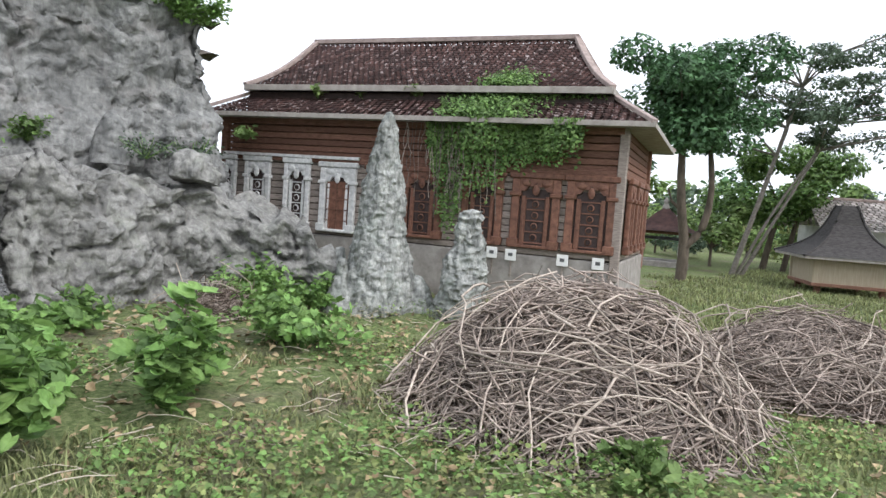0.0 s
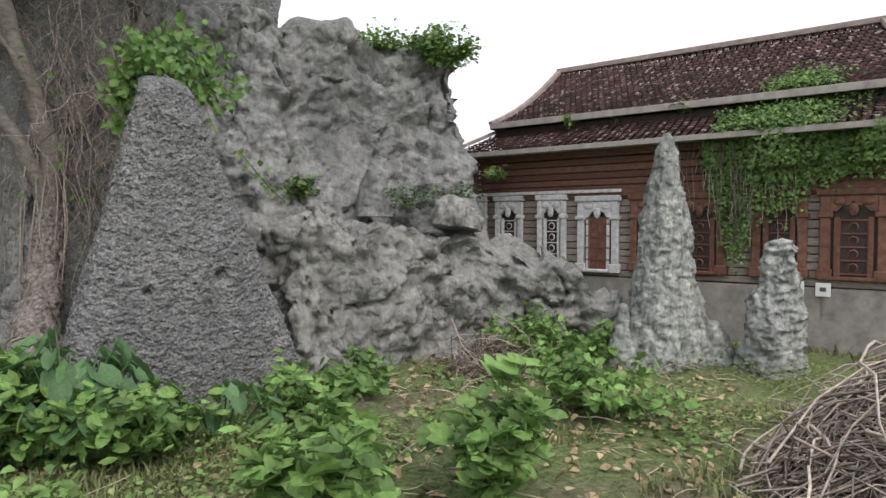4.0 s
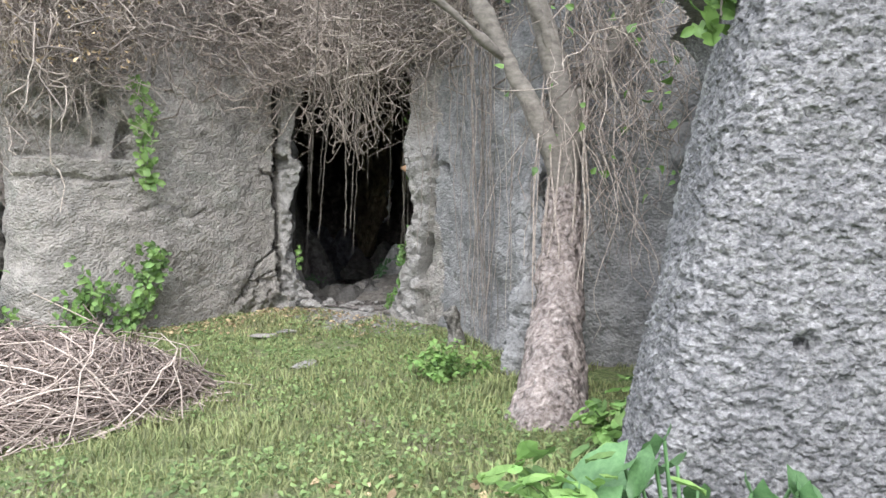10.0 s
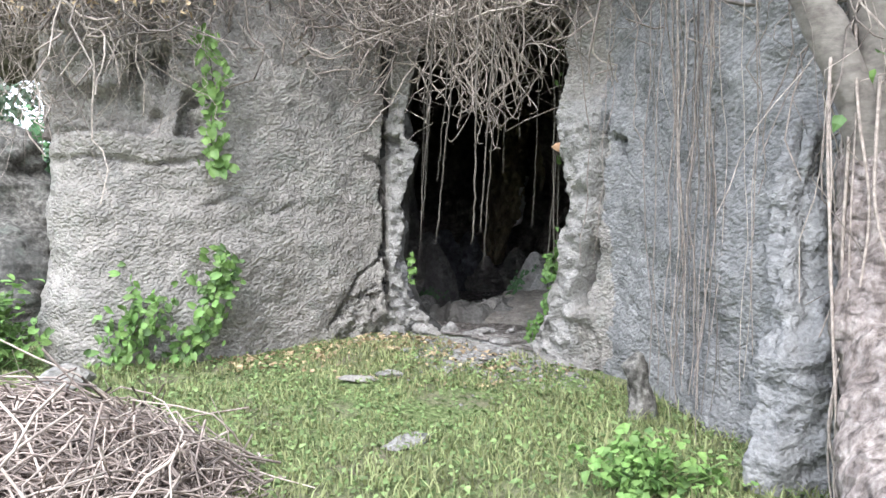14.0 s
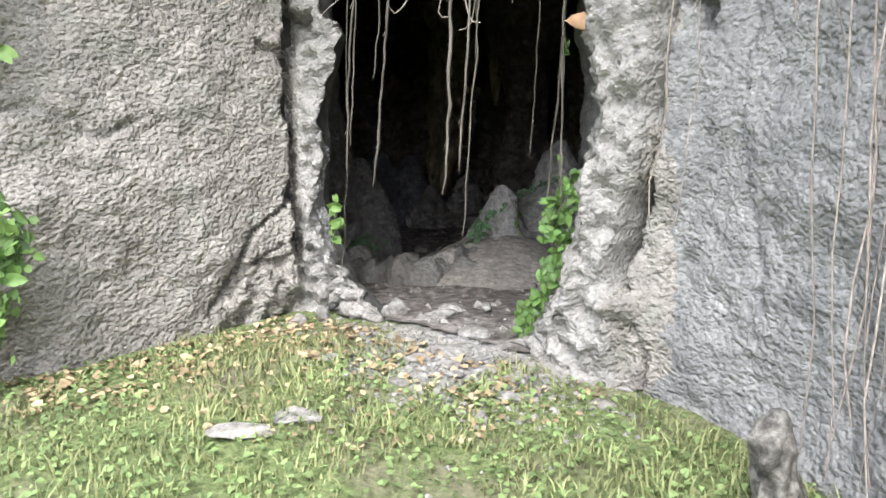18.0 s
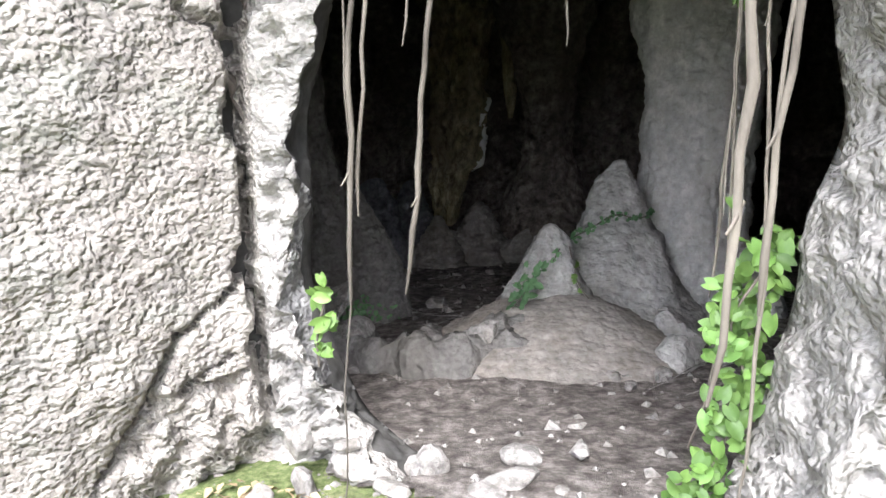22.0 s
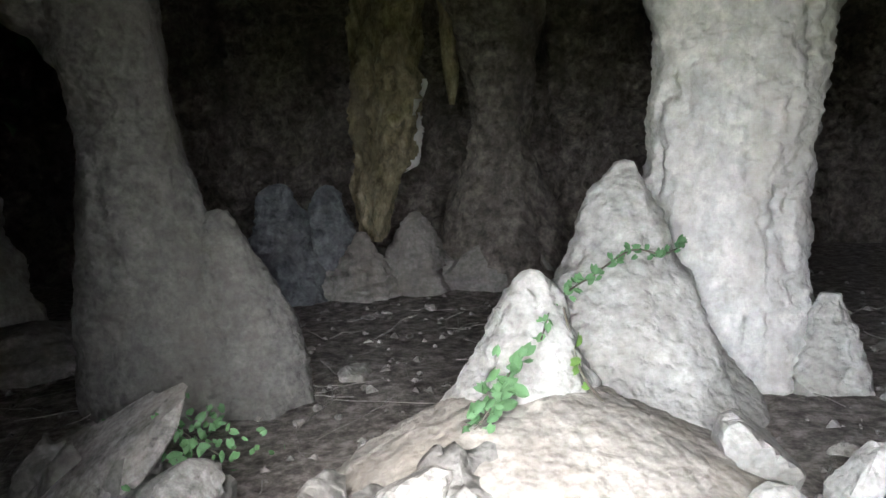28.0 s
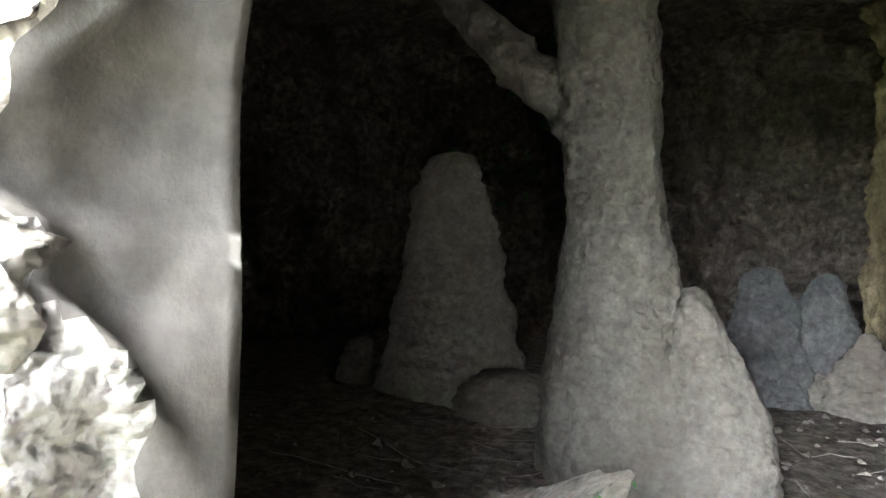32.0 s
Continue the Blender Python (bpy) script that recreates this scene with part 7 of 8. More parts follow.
# ---- turf ----
def blades(n, xs, ys, height, seed, mask, name, label, mat, lean=0.5, wide=0.006):
    rng = np.random.default_rng(seed)
    x, y = rng.uniform(*xs, n), rng.uniform(*ys, n)
    ok = mask(x, y) & fade(x, y, xs, ys, seed)
    x, y = x[ok], y[ok]
    z = ground_z(x, y)
    k = len(x)
    h = rng.uniform(*height, k) * (0.7 + 0.5 * (fbm(np.stack([x, y, 0 * x], 1), 1.3, 2) + 0.5))
    h = np.maximum(h, 0.015)
    a = rng.uniform(0, 2 * np.pi, k)
    d = np.stack([np.cos(a), np.sin(a), 0 * a], 1)
    w = np.stack([-np.sin(a), np.cos(a), 0 * a], 1) * wide * rng.uniform(0.6, 1.4, k)[:, None]
    b = np.stack([x, y, z], 1)
    l1 = rng.uniform(0.1, lean, k)[:, None] * h[:, None]
    up = np.array([0, 0, 1.0])
    v = np.stack([b - w, b + w, b + d * l1 * 0.45 + up * h[:, None] * 0.6 + w * 0.8, b + d * l1 * 0.45 + up * h[:, None] * 0.6 - w * 0.8, b + d * l1 * 1.5 + up * h[:, None]], 1).reshape(-1, 3)
    base = (np.arange(k) * 5)[:, None]
    f = (base + np.array([[0, 1, 2, 3]])).tolist() + (base + np.array([[3, 2, 4]])).tolist()
    thing(name, mesh_from(name, v, f, mat, False), label, "grass", kind="stuff")


def grit_free(x, y):
    """Where grass grows: off the gritty patch before the opening."""
    q = np.stack([x, y, 0 * x], 1)
    return np.hypot(x - 0.3, (y - 1.62) * 0.95) + 0.55 * fbm(q, 3.0, 4) > 0.42


def fade(x, y, xs, ys, seed):
    """Thins a patch out towards its borders, unevenly."""
    q = np.stack([x, y, 0 * x], 1)
    e = np.minimum(np.minimum(x - xs[0], xs[1] - x), np.minimum(y - ys[0], ys[1] - y))
    return e + 0.9 * fbm(q, 0.9, 3, 0.5, False, seed) > 1.6 * np.random.default_rng(seed).uniform(0, 1, len(x)) ** 1.5


def off_rock(x, y):
    front = np.interp(x, [-6, -4.1, -3.5, -2.45, -1.7, -1.0, -0.5, 0.3, 1.3, 1.66, 1.95, 2.45, 3.25], [3, 1.25, 0.68, 1.18, 1.88, 2.45, 2.2, 1.5, 1.05, 0.48, -0.45, -1.05, -1.35])
    ok = y < front
    ok &= ~((x > np.interp(y, [-5.4, -4.26, -2.76, -0.9], [1.75, 2.02, 2.87, 3.5])) & (x < 4.2) & (y > -5.4))
    ok &= ~((x > 4.0) & (y > -4.75) & (x < 7.6))
    return ok


def front_gap(x, y):
    return np.interp(x, [-4.1, -3.5, -2.45, -1.7, -1.0, -0.5, 0.3, 1.3], [1.25, 0.68, 1.18, 1.88, 2.5, 2.35, 1.9, 1.1]) - y


def lawn(x, y):
    q = np.stack([x, y, 0 * x], 1)
    bare = (x > -2.6) & (x < 1.2) & (front_gap(x, y) + 1.3 * fbm(q, 1.8, 3, 0.5, False, 9.0) < 0.5)
    patch = fbm(np.stack([x, y, 0 * x], 1), 0.8, 3)
    return off_rock(x, y) & grit_free(x, y) & ~bare & ((x < 2.2) | (y < -9.5) | (patch > -0.2)) & ((patch > -0.85) | (x > 9))


blades(175000, (-7.0, 4.4), (-10.6, 3.2), (0.025, 0.09), 131, lawn, "grass", "short yellow-green grass before the cave", M_GRASS, 0.9, 0.005)
blades(80000, (0.0, 12), (-16, -3.4), (0.03, 0.11), 132, lambda x, y: lawn(x, y) & (fbm(np.stack([x, y, 0 * x], 1), 1.1, 3) > -0.3), "grass", "patchy green grass on rough soil", M_GRASS, 0.9, 0.006)
blades(36000, (9, 26), (-17, -7), (0.04, 0.11), 133, lambda x, y: np.ones(len(x), bool), "grass", "green grass beyond the brush heaps", M_GRASS, 0.7, 0.012)


def ground_cover(n, xs, ys, size, seed, mask, label, mat, rise=0.07, name="ground_cover"):
    rng = np.random.default_rng(seed)
    x, y = rng.uniform(*xs, n), rng.uniform(*ys, n)
    ok = mask(x, y) & fade(x, y, xs, ys, seed)
    x, y = x[ok], y[ok]
    k = len(x)
    c = np.stack([x, y, ground_z(x, y) + 0.01 + rng.uniform(0, rise, k)], 1)
    v, f = leaves(c, rng.normal(size=(k, 3)) * 0.35 + np.array([0, 0, 1]), rng.uniform(*size, k), 0.2, 0.9, seed)
    thing(name, mesh_from(name, v, f, mat, False), label, "ground cover", kind="stuff")


def clumpy(lo):
    return lambda x, y: off_rock(x, y) & grit_free(x, y) & (fbm(np.stack([x, y, 0 * x], 1), 1.0, 3, 0.5, False, 4.0) > lo)


def weedy(lo):
    """Weeds keep to the rough side, off the lawn before the cave."""
    base = clumpy(lo)
    return lambda x, y: base(x, y) & (x + 0.5 * fbm(np.stack([x, y, 0 * x], 1), 1.5, 3) > np.interp(y, [-12, -9, -7, -5], [1.2, 1.6, 2.1, 2.6]))


ground_cover(15000, (1.2, 7.2), (-13.2, -5.2), (0.02, 0.05), 146, weedy(-0.45), "leafy green weeds between the larger plants", M_WEED, 0.14)
ground_cover(30000, (1.0, 9.6), (-14.2, -3.4), (0.016, 0.045), 141, weedy(-0.05), "low broad-leaved weeds covering the soil", M_COVER, 0.16)
ground_cover(24000, (1.0, 9.6), (-14.2, -3.4), (0.016, 0.045), 142, weedy(0.0), "low pale green weeds covering the soil", M_FRESH, 0.18)
ground_cover(52000, (-6.5, 4.0), (-10, 3.0), (0.018, 0.045), 143, clumpy(-0.5), "small clover-like leaves in the grass", M_CLOVER, 0.05)
ground_cover(11000, (-5, 3.6), (-5, 4), (0.02, 0.055), 144, lambda x, y: off_rock(x, y) & (y > 0.3 + 0.45 * np.abs(x + 0.2)), "dead brown leaves at the cave mouth", M_LITTER, 0.02, "leaf_litter")
ground_cover(5200, (-3.4, 2.2), (-0.6, 3.6), (0.025, 0.075), 147, lambda x, y: off_rock(x, y) & (front_gap(x, y) < 0.95) & (x + y > -1.2), "pale brown dead leaves along the foot of the rock", M_LITTER, 0.03, "leaf_litter")
ground_cover(6000, (0.2, 8.6), (-13.6, -3.6), (0.03, 0.08), 145, off_rock, "dead brown leaves and stalks on the soil", M_LITTER, 0.03, "leaf_litter")


def ground_twigs():
    rng = np.random.default_rng(155)

    def lie(r, k):
        x, y = r.uniform(1.6, 8.0, k), r.uniform(-12.5, -5.4, k)
        return np.stack([x, y, ground_z(x, y) + 0.03], 1), r.normal(size=(k, 3)) * np.array([1, 1, 0.12])

    lines, rad = sticks(rng, 420, lie, (0.15, 0.6), (0.002, 0.006))
    v, f = tubes(lines, rad, 4)
    thing("fallen_twigs", mesh_from("fallen_twigs", v, f, M_PALE_TWIG), "pale dry twigs strewn among the weeds", "twigs", kind="stuff")


ground_twigs()


def rubble():
    rng = np.random.default_rng(151)
    shapes = [chunk("stone", (1, 1, 1), 160 + k, M_RUBBLE, 3, 10) for k in range(6)]
    spots = [(0.28, 2.57, 0.14, 0.12, 0.09, 0.05), (0.54, 2.62, 0.14, 0.1, 0.07, 0.05), (0.18, 2.26, 0.14, 0.17, 0.1, 0.05), (-0.2, 2.48, 0.14, 0.09, 0.07, 0.06), (-0.3, 2.26, 0.14, 0.1, 0.08, 0.06), (-0.72, 2.45, 0.3, 0.09, 0.08, 0.13), (-0.5, 2.46, 0.2, 0.08, 0.07, 0.08), (-0.72, 0.6, 0.06, 0.2, 0.14, 0.035), (-0.5, 0.72, 0.06, 0.16, 0.12, 0.03), (-0.16, 2.45, 0.14, 0.1, 0.08, 0.1), (-0.5, 2.42, 0.3, 0.06, 0.05, 0.05), (0.75, 1.75, 0.1, 0.2, 0.14, 0.05), (0.45, 1.9, 0.12, 0.14, 0.1, 0.05), (-0.66, 2.3, 0.16, 0.09, 0.07, 0.1), (-0.85, 2.25, 0.12, 0.08, 0.07, 0.07), (-2.95, -0.05, 0.14, 0.26, 0.18, 0.14), (-0.05, -0.9, 0.03, 0.2, 0.15, 0.04), (0.3, 1.55, 0.08, 0.16, 0.12, 0.05)]
    n = 3000
    far = rng.uniform(0, 1, n) < 0.25
    x = np.where(far, rng.normal(-0.1, 0.6, n), rng.normal(0.4, 0.33, n))
    y = np.where(far, 1.6 - 0.55 * x + rng.normal(0, 0.45, n), 1.65 - 0.4 * x + rng.normal(0, 0.3, n))
    keep = off_rock(x, y - 0.25)
    x, y = x[keep], y[keep]
    n = len(x)
    sz = 0.006 + 0.026 * rng.uniform(0, 1, n) ** 2.5
    a = rng.uniform(0, 6.28, n)
    tet = np.array([[1, 0, 0], [-0.4, 0.9, 0], [-0.6, -0.8, 0], [0.1, 0.1, 0.7], [0.4, -0.5, 0.5]])
    rot = np.stack([np.stack([np.cos(a), -np.sin(a), 0 * a], 1), np.stack([np.sin(a), np.cos(a), 0 * a], 1), np.stack([0 * a, 0 * a, 1 + 0 * a], 1)], 1)
    v = np.einsum("nij,kj->nki", rot, tet) * sz[:, None, None] + np.stack([x, y, ground_z(x, y)], 1)[:, None, :]
    f = (np.array([[0, 1, 3], [1, 2, 3], [2, 4, 3], [4, 0, 3], [2, 0, 4]])[None] + (np.arange(n) * 5)[:, None, None]).reshape(-1, 3)
    thing("grit", mesh_from("grit", v.reshape(-1, 3), f, M_RUBBLE, False), "crumbs of broken cement in the cave mouth", "grit", kind="stuff")
    for k in range(90):
        x = rng.normal(0.35, 0.38)
        spots.append((x, 1.62 - 0.5 * x + rng.normal(0, 0.3), 0.1, *((0.015 + 0.065 * rng.uniform(0, 1) ** 2) * np.array([1.4, 1.0, 0.4]))))
    for k, (x, y, z, a, b, c) in enumerate(spots):
        zz = float(ground_z(np.array([x]), np.array([y]))[0])
        thing("stone", shapes[k % 6], "pale broken cement stone in the cave mouth", "stone", "stones in the cave mouth").matrix_world = pose(x, y, max(z - 0.04, zz + c * 0.3) if k < 18 else zz + c * 0.25, 0, 0, rng.uniform(0, 360)) @ Matrix.Diagonal((a, b, c, 1))
    shard = blob("clay_shard", (0.11, 0.05, 0.05), 180, plain_mat("fired_clay", (0.3, 0.17, 0.09), (0.5, 0.33, 0.2), 20), 0.3, 3)
    thing("clay_shard", shard, "broken brown clay shard lodged in the rock edge", "shard").matrix_world = pose(1.04, 1.46, 2.06, 15, 25, -35)
    stub = lathe_rock("rock_stub", (1.5, -0.15, -0.05), [(0, 0.22), (0.2, 0.17), (0.42, 0.12), (0.5, 0.05)], M_DARKROCK, 170.0, 0.13, 40, 40)
    thing("rock_stub", stub, "dark stub of rock in the grass", "rock")
    slab = lathe_rock("leaning_rock", (2.14, -1.4, -0.1), [(0, 0.3), (0.6, 0.29), (1.2, 0.26), (1.75, 0.22), (2.0, 0.15), (2.08, 0.06)], M_STAINED, 172.0, 0.15, 48, 80, (0.12, 0.4), 0.55, 0.03)
    thing("leaning_rock", slab, "pale upright rock behind the fig trunk", "rock")


rubble()

# ---- distance: trees, hut, pavilion, brick pier ----
def far_tree(x, y, label, trunks, clumps, per, size, mat, seed, bark=None, flat=0.7):
    t = empty("tree", (0, 0, 0), label, "tree", "trees beyond the house")
    for pts, r0, r1 in trunks:
        limb("trunk", pts, r0, r1, bark or M_DARKBARK, t, "", 10, 0.01, 0.15)
    rng = np.random.default_rng(seed)
    for k, (cx, cy, cz, r) in enumerate(clumps):
        # each branch leaves the nearest trunk some way below its clump
        c = np.array([cx, cy, cz])
        spots = [np.array(a) + (np.array(b) - np.array(a)) * q for pts, _, _ in trunks for a, b in zip(pts, pts[1:]) for q in (0.3, 0.65, 1.0)]
        e = min(spots, key=lambda q: np.linalg.norm(q - c) + 3.0 * max(0, q[2] - cz + 0.25))
        limb("branch", [tuple(e), tuple(e * 0.45 + c * 0.55 + np.array([0, 0, 0.12])), (cx, cy, cz)], 0.035, 0.008, bark or M_DARKBARK, t, "", 6, 0, 0.2)
    crown(t, clumps, per, size, mat, seed, "crown", flat)
    return t


rng6 = np.random.default_rng(200)
cl = [(17.9 + rng6.normal(0, 0.75), -7.85 + rng6.normal(0, 0.75), rng6.uniform(3.4, 5.3), rng6.uniform(0.5, 0.85)) for _ in range(30)]
far_tree(17.8, -7.9, "dark green round-crowned tree with a forked trunk", [([(17.8, -7.9, -0.1), (17.85, -7.9, 0.9), (17.75, -7.75, 2.0), (17.8, -7.65, 3.4)], 0.14, 0.08), ([(17.82, -7.92, 0.8), (18.0, -8.25, 1.3), (18.15, -8.35, 2.2), (18.2, -8.2, 3.4)], 0.1, 0.06), ([(17.75, -7.8, 1.7), (17.7, -7.55, 1.9), (17.7, -7.45, 2.2)], 0.05, 0.03)], cl, 520, (0.07, 0.16), M_DEEP, 201)
cl = [(22.3 + rng6.normal(0, 1.0), -9.9 + rng6.normal(0, 1.5), rng6.uniform(3.8, 6.6), rng6.uniform(0.35, 0.75)) for _ in range(46)]
far_tree(21.3, -8.4, "tall thin tree with sparse dull green foliage", [([(21.3, -8.4, -0.2), (21.6, -8.9, 2.0), (21.9, -9.4, 4.2), (22.2, -9.8, 6.0)], 0.08, 0.04), ([(21.4, -8.6, -0.2), (21.9, -9.6, 2.2), (22.4, -10.6, 4.4)], 0.06, 0.03), ([(21.35, -8.5, -0.2), (21.6, -9.2, 1.6), (22.0, -10.2, 3.6)], 0.05, 0.03)], cl, 300, (0.05, 0.12), M_SAGE, 202, M_LIMB, 0.4)
cl = [(26 + rng6.normal(0, 0.7), -9.0 + rng6.normal(0, 0.9), rng6.uniform(1.8, 4.0), rng6.uniform(0.5, 0.9)) for _ in range(15)]
far_tree(26, -9, "dense dark green bushy tree behind the hut", [([(25.8, -8.6, -0.2), (25.9, -8.8, 1.2), (26, -9, 2.0)], 0.12, 0.08), ([(26.0, -9.2, -0.2), (26.1, -9.4, 1.2), (26.2, -9.6, 2.2)], 0.1, 0.07)], cl, 520, (0.09, 0.18), M_IVY, 203)
cl = [(24.5 + rng6.normal(0, 0.5), -14.6 + k * 0.02 + rng6.uniform(-1.7, 1.7), 1.6 + 0.15 * k, rng6.uniform(0.4, 0.75)) for k in range(26)]
far_tree(24.5, -14.6, "light green tree with layered feathery branches", [([(24.5, -14.7, -0.2), (24.5, -14.7, 2.5), (24.5, -14.6, 5.2)], 0.11, 0.03)], cl, 330, (0.08, 0.17), M_FRESH, 204, M_LIMB, 0.3)
cl = [(30 + rng6.normal(0, 0.5), -13.4 + rng6.normal(0, 1.2), rng6.uniform(2.2, 4.6), rng6.uniform(0.4, 0.8)) for _ in range(11)]
far_tree(30, -13.4, "thin pale tree behind the ruined house", [([(30, -13.2, -0.2), (30, -13.4, 2.4), (30, -13.6, 3.6)], 0.1, 0.05)], cl, 70, (0.12, 0.2), M_SAGE, 205, M_LIMB, 0.7)
cl = [(24.5 + rng6.normal(0, 0.3), -7.2 + rng6.normal(0, 0.5), rng6.uniform(0.8, 2.0), rng6.uniform(0.35, 0.6)) for _ in range(8)]
far_tree(24.5, -7.2, "pale green shrub behind the trees", [([(24.5, -7.2, -0.2), (24.5, -7.2, 0.6)], 0.06, 0.05)], cl, 120, (0.12, 0.2), M_FRESH, 206)


def tree_belt():
    rng = np.random.default_rng(210)
    for k in range(16):
        x, y = rng.uniform(26, 38), -1.5 - 0.95 * k + rng.uniform(-0.5, 0.5)
        h = rng.uniform(1.2, 2.6)
        cl2 = [(x + rng.normal(0, 0.6), y + rng.normal(0, 0.7), rng.uniform(0.3, h), rng.uniform(0.4, 0.8)) for _ in range(6)]
        t = empty("shrub", (0, 0, 0), "pale green shrub among the far trees", "shrub", "far shrubs")
        limb("stem", [(x, y, -0.2), (x, y, h * 0.3), (x + 0.1, y, h * 0.6)], 0.06, 0.03, M_DARKBARK, t, "", 6, 0, 0.4)
        crown(t, cl2, 150, (0.1, 0.22), (M_FRESH, M_SAGE, M_COVER)[k % 3], 400 + k)
    for k in range(26):
        a = radians(-38 + k * 3.4 + rng.uniform(-1, 1))
        d = rng.uniform(42, 58)
        x, y = 1 + d * math.cos(a), -12 + d * math.sin(a)
        h = rng.uniform(3.0, 6.0)
        cl2 = [(x + rng.normal(0, 1.2), y + rng.normal(0, 1.2), rng.uniform(0.8, h), rng.uniform(0.9, 1.5)) for _ in range(7)]
        t = empty("tree", (0, 0, 0), "hazy green tree in the distance", "tree", "distant trees")
        limb("trunk", [(x, y, -0.2), (x, y, h * 0.4), (x, y, h * 0.7)], 0.16, 0.06, M_DARKBARK, t, "", 7, 0, 0.5)
        crown(t, cl2, 130, (0.3, 0.55), (M_SAGE, M_FRESH, M_DEEP)[k % 3], 220 + k)
    for k in range(14):
        a = radians(95 + k * 7.5)
        d = rng.uniform(16, 26)
        x, y = -1 + d * math.cos(a), -3 + d * math.sin(a)
        h = rng.uniform(4, 7)
        cl2 = [(x + rng.normal(0, 1.0), y + rng.normal(0, 1.0), rng.uniform(1.2, h), rng.uniform(0.8, 1.4)) for _ in range(8)]
        t = empty("tree", (0, 0, 0), "green tree behind the cave rock", "tree", "trees behind the cave")
        limb("trunk", [(x, y, -0.2), (x, y, h * 0.4), (x, y, h * 0.7)], 0.16, 0.06, M_DARKBARK, t, "", 7, 0, 0.5)
        crown(t, cl2, 150, (0.22, 0.4), (M_FRESH, M_DEEP, M_SAGE)[k % 3], 260 + k)


tree_belt()
M_SHINGLE = plain_mat("dark_shingles", (0.03, 0.028, 0.028), (0.085, 0.078, 0.075), 9, 0.9, 0.2, 0.6, (1, 1, 5))
M_HUTWALL = plain_mat("beige_hut_panel", (0.34, 0.28, 0.2), (0.46, 0.39, 0.3), 6, 0.85, 0.2, 0.2, (6, 6, 0.5))
M_WHITEWALL = plain_mat("dirty_white_wall", (0.42, 0.41, 0.39), (0.66, 0.65, 0.62), 2.5, 0.9, 0.2, 0.3)
M_BRICK = plain_mat("red_bricks", (0.26, 0.085, 0.05), (0.46, 0.17, 0.1), 14, 0.9, 0.2, 0.5, None, "Object", 0.3)
M_MORTAR = plain_mat("brick_mortar", (0.2, 0.13, 0.1), (0.34, 0.24, 0.19), 16, 0.95, 0.1, 0.4)


def make_hut():
    hut = empty("hut", (19.75, -11.15, 0), "small raised hut with beige panels and a dark tall roof", "hut")
    hut.rotation_euler = (0, 0, radians(22))
    w = 0.82
    for sx in (-1, 1):
        for sy in (-1, 1):
            part("leg", box((0.12, 0.12, 0.3), (sx * w * 0.85, sy * w * 0.85, 0.08), 0.01), M_TIMBER, hut)
            part("corner_post", box((0.12, 0.12, 0.66), (sx * w, sy * w, 0.5), 0.01), M_HUTWALL, hut, "pale corner board")
    part("floor_frame", box((2 * w + 0.16, 2 * w + 0.16, 0.08), (0, 0, 0.2), 0.01), M_TIMBER, hut)
    for a in range(4):
        m = Matrix.Rotation(a * math.pi / 2, 4, "Z")
        part("wall_panel", box((2 * w - 0.1, 0.05, 0.6), (0, -w, 0.52), 0.005), M_HUTWALL, hut, "", m)
        part("eave_board", box((2 * w + 0.72, 0.04, 0.06), (0, -w - 0.34, 0.83)), M_FASCIA, hut, "", m)
    prof = [(1.2, 0.86), (0.98, 0.96), (0.74, 1.1), (0.5, 1.32), (0.33, 1.62), (0.24, 2.0), (0.2, 2.08)]
    bm = bmesh.new()
    rings = []
    for r, z in prof:
        rings.append([bm.verts.new((sx * r, sy * r * (1 if r > 0.3 else 0.8), z)) for sx, sy in ((-1, -1), (1, -1), (1, 1), (-1, 1))])
    for a, b in zip(rings, rings[1:]):
        for i in range(4):
            bm.faces.new((a[i], a[(i + 1) % 4], b[(i + 1) % 4], b[i]))
    bm.faces.new(rings[-1])
    bm.faces.new(rings[0][::-1])
    part("roof", bm, M_SHINGLE, hut, "dark flared shingle roof")
    for sx, sy in ((-1, -1), (1, -1), (1, 1), (-1, 1)):
        line, _ = smooth_line([(sx * r, sy * r * (1 if r > 0.3 else 0.8), z + 0.01) for r, z in prof], 0.1)
        v, f = tubes(line[None], np.full((1, len(line)), 0.035), 5)
        part("hip_cap", mesh_from("hip_cap", v, f, M_SHINGLE), M_SHINGLE, hut)


make_hut()


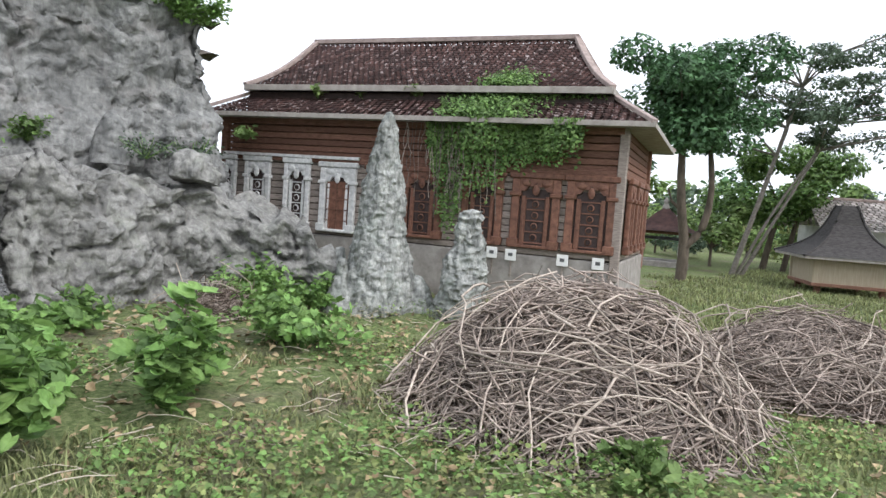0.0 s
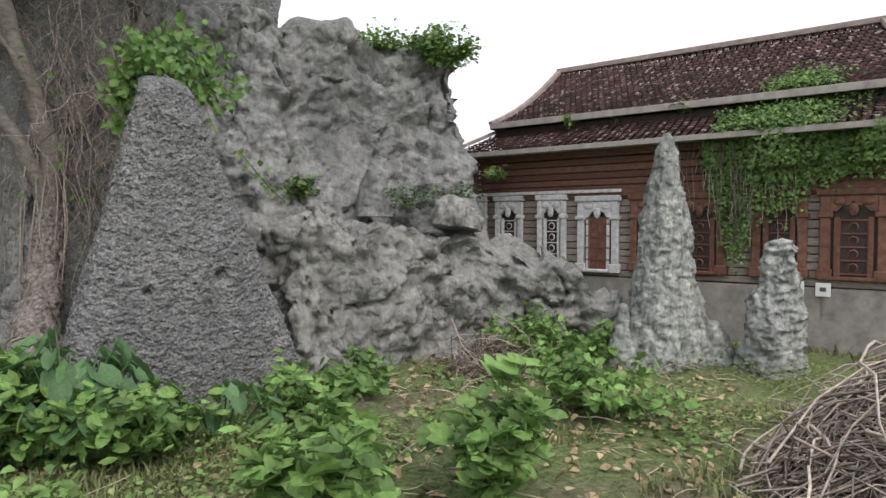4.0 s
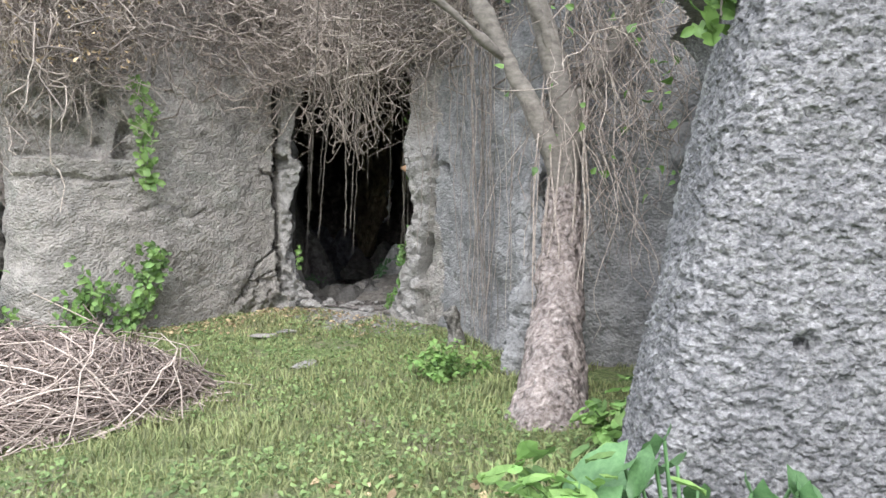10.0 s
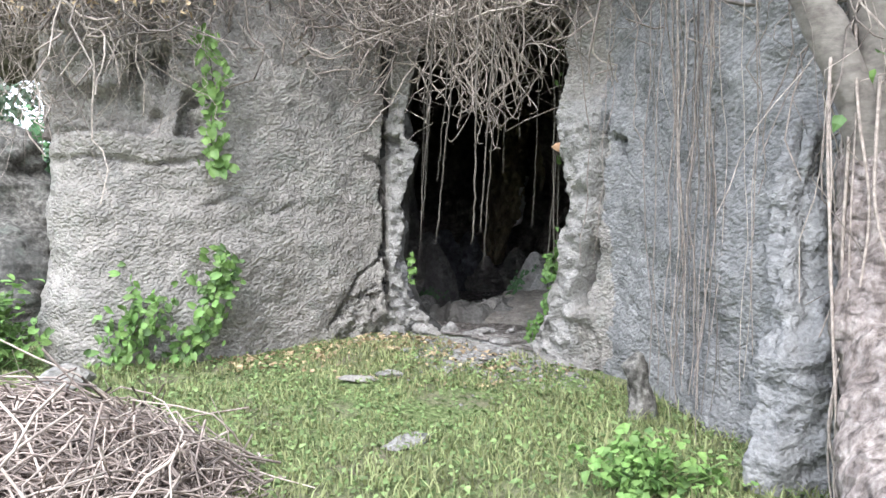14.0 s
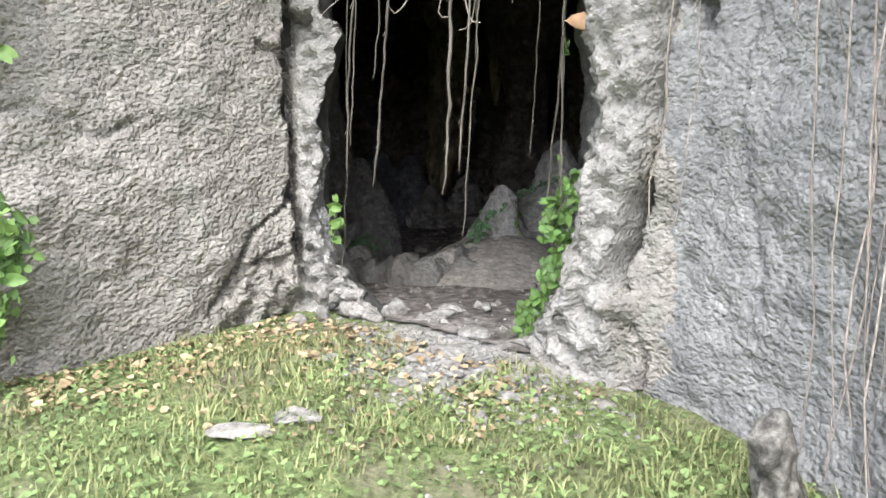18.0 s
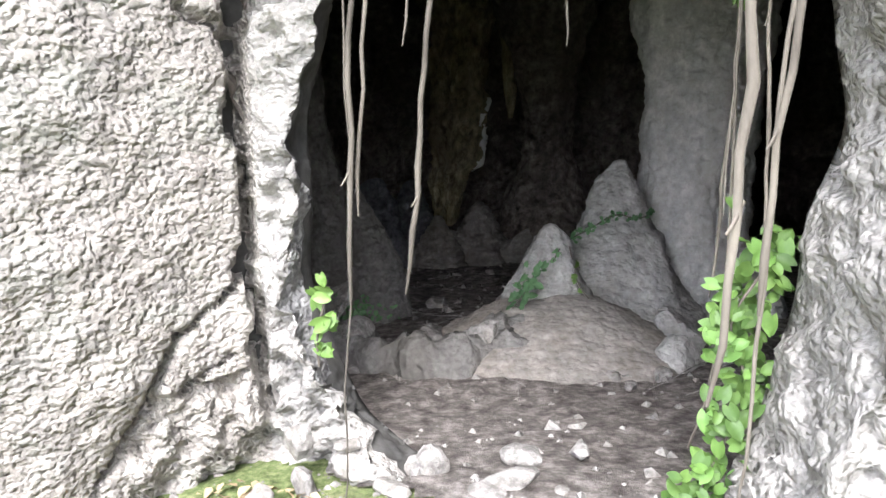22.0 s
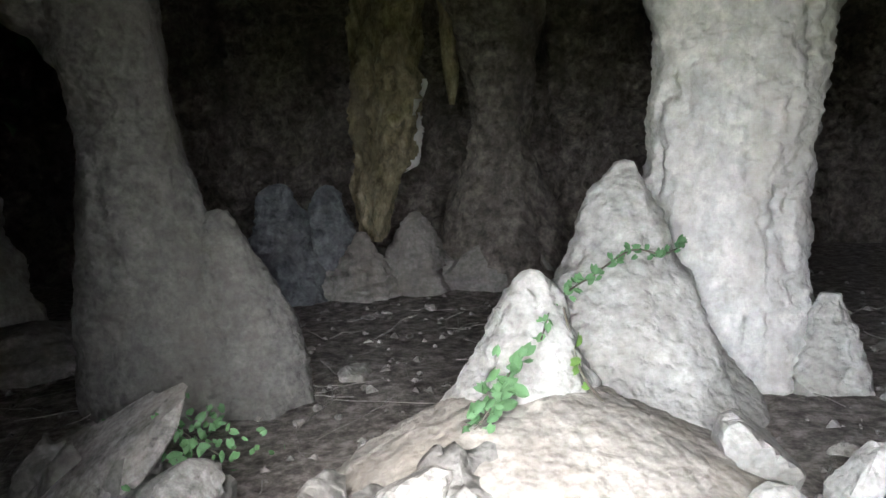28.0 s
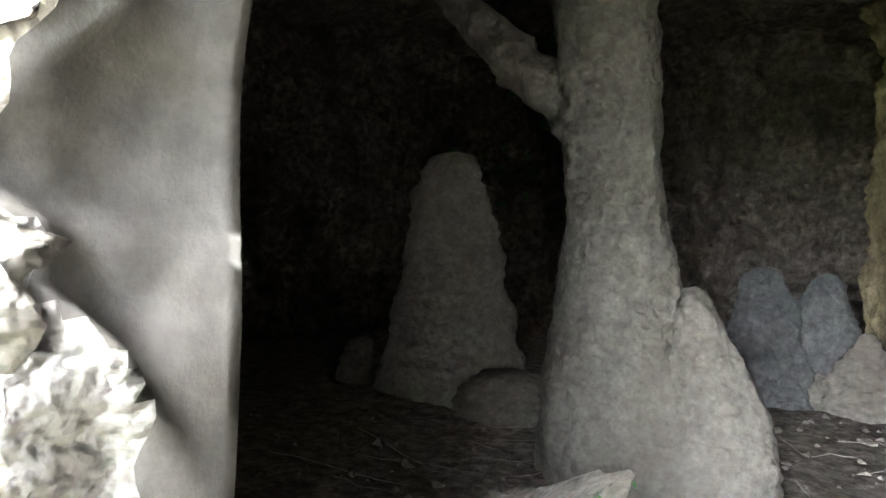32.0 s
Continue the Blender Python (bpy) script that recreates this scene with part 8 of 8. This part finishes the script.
def make_pavilion():
    pav = empty("pavilion", (22.7, -6.1, 0), "small open pavilion with a tiled pyramid roof and finial", "pavilion")
    pav.rotation_euler = (0, 0, radians(15))
    for sx in (-1, 1):
        for sy in (-1, 1):
            part("post", box((0.1, 0.1, 1.1), (sx * 0.62, sy * 0.62, 0.5), 0.01), M_TIMBER, pav)
    part("base", box((1.6, 1.6, 0.2), (0, 0, 0.05), 0.02), M_PLINTH, pav)
    part("panel", box((0.9, 0.06, 0.42), (0, -0.5, 0.5), 0.01), M_WHITEWALL, pav, "white painted panel")
    # recess shade is put in as a flat dark patch on the panel
    part("panel_light", box((0.3, 0.03, 0.3), (0.15, -0.545, 0.52), 0.005), M_DARK, pav, "flat dark patch for a recess")
    part("lower_roof", box((1.5, 1.5, 0.06), (0, 0, 0.84), 0.02), M_SHINGLE, pav)
    part("beam", box((1.5, 1.5, 0.08), (0, 0, 1.02), 0.01), M_TIMBER, pav)
    bm = bmesh.new()
    rings = [[bm.verts.new((sx * r, sy * r, z)) for sx, sy in ((-1, -1), (1, -1), (1, 1), (-1, 1))] for r, z in ((1.0, 1.08), (0.72, 1.24), (0.42, 1.5), (0.1, 1.78))]
    for a, b in zip(rings, rings[1:]):
        for i in range(4):
            bm.faces.new((a[i], a[(i + 1) % 4], b[(i + 1) % 4], b[i]))
    bm.faces.new(rings[-1])
    bm.faces.new(rings[0][::-1])
    part("roof", bm, M_TILE, pav, "dark tiled pyramid roof")
    part("finial", lathe_rock("finial", (0, 0, 1.76), [(0, 0.12), (0.1, 0.1), (0.16, 0.06), (0.22, 0.09), (0.3, 0.06), (0.36, 0.02)], M_PLINTH, 3.0, 0.0, 12, 14, (0, 0), 1.0, 0.0), M_PLINTH, pav)


make_pavilion()


def make_ruin():
    ruin = empty("ruined_house", (26.4, -13.0, 0), "old low white house with a sagging pale tiled roof", "house")
    ruin.rotation_euler = (0, 0, radians(-66))
    part("wall", box((6.5, 3.0, 1.75), (0.6, 1.5, 0.7), 0.02), M_WHITEWALL, ruin, "stained white wall")
    for x in (-1.4, 0.0, 1.6):
        win = part("window", box((0.5, 0.08, 0.8), (x, 0.0, 0.75), 0.01), M_TIMBER, ruin)
        part("pane", box((0.4, 0.04, 0.7), (x, -0.035, 0.75)), M_DARK, win)
    for sgn, nm in ((-1, "front"), (1, "back")):
        y0, y1 = (-0.6, 1.5) if sgn < 0 else (3.6, 1.5)
        me = roof_slope(ruin, ((-3.2, y0, 1.5), (4.4, y0, 1.5), (-3.0, y1, 2.5), (4.2, y1, 2.5)), 14, 40, "roof_tiles", 0.05)
        me.materials.clear()
        me.materials.append(M_OLDTILE)
        part("roof_tiles", me, M_OLDTILE, ruin, "pale lichen-covered roof tiles", kind="stuff")
    part("ridge_cap", box((7.3, 0.16, 0.1), (0.6, 1.5, 2.52), 0.02), M_CAP, ruin)


M_OLDTILE = plain_mat("lichen_tiles", (0.22, 0.19, 0.18), (0.42, 0.38, 0.36), 5, 0.9, 0.2, 0.3, None, "Position", 0.4, True)
make_ruin()


def brick_pier():
    wall = empty("brick_wall", (15.75, -13.05, 0), "red brick pier and garden wall with a stepped coping", "brick wall")
    wall.rotation_euler = (0, 0, radians(-80))
    part("mortar", box((0.44, 0.44, 1.5), (0.24, 0.24, 0.74)), M_MORTAR, wall)
    part("mortar", box((3.6, 0.2, 1.34), (2.2, 0.26, 0.66)), M_MORTAR, wall)
    part("mortar", box((0.44, 0.44, 1.6), (1.55, 0.24, 0.78)), M_MORTAR, wall)
    bl, bh = 0.215, 0.072
    bm = box((bl - 0.012, 0.1, bh - 0.012), (0, 0, 0), 0.006)
    me = bpy.data.meshes.new("brick")
    bm.to_mesh(me)
    bm.free()
    me.materials.append(M_BRICK)
    rng = np.random.default_rng(301)

    def course(x0, x1, y, z, turn=0.0, cx=0.0):
        k = max(1, int(round((x1 - x0) / bl)))
        off = 0.5 if int(round(z / bh)) % 2 else 0.0
        for i in range(k):
            x = x0 + (i + 0.5) * (x1 - x0) / k + (off - 0.25) * 0.1
            m = Matrix.Translation((x, y + rng.uniform(-0.006, 0.006), z)) if not turn else Matrix.Translation((cx, x, z)) @ Matrix.Rotation(turn, 4, "Z")
            part("brick", me, M_BRICK, wall, "", m)

    z = bh / 2
    while z < 1.62:
        grow = 0.05 if z > 1.42 or z < 0.16 else 0.0
        course(0.0 - grow, 0.48 + grow, -0.01 - grow, z)
        course(0.0, 0.48, 0, z, math.pi / 2, -0.01 - grow)
        if z < 1.7:
            course(1.32 - grow, 1.8 + grow, -0.01 - grow, z)
        if z < 1.4:
            course(0.5, 1.3, 0.12 - (0.05 if z > 1.25 else 0), z)
            course(1.84, 3.9, 0.12 - (0.05 if z > 1.25 else 0), z)
        z += bh


brick_pier()
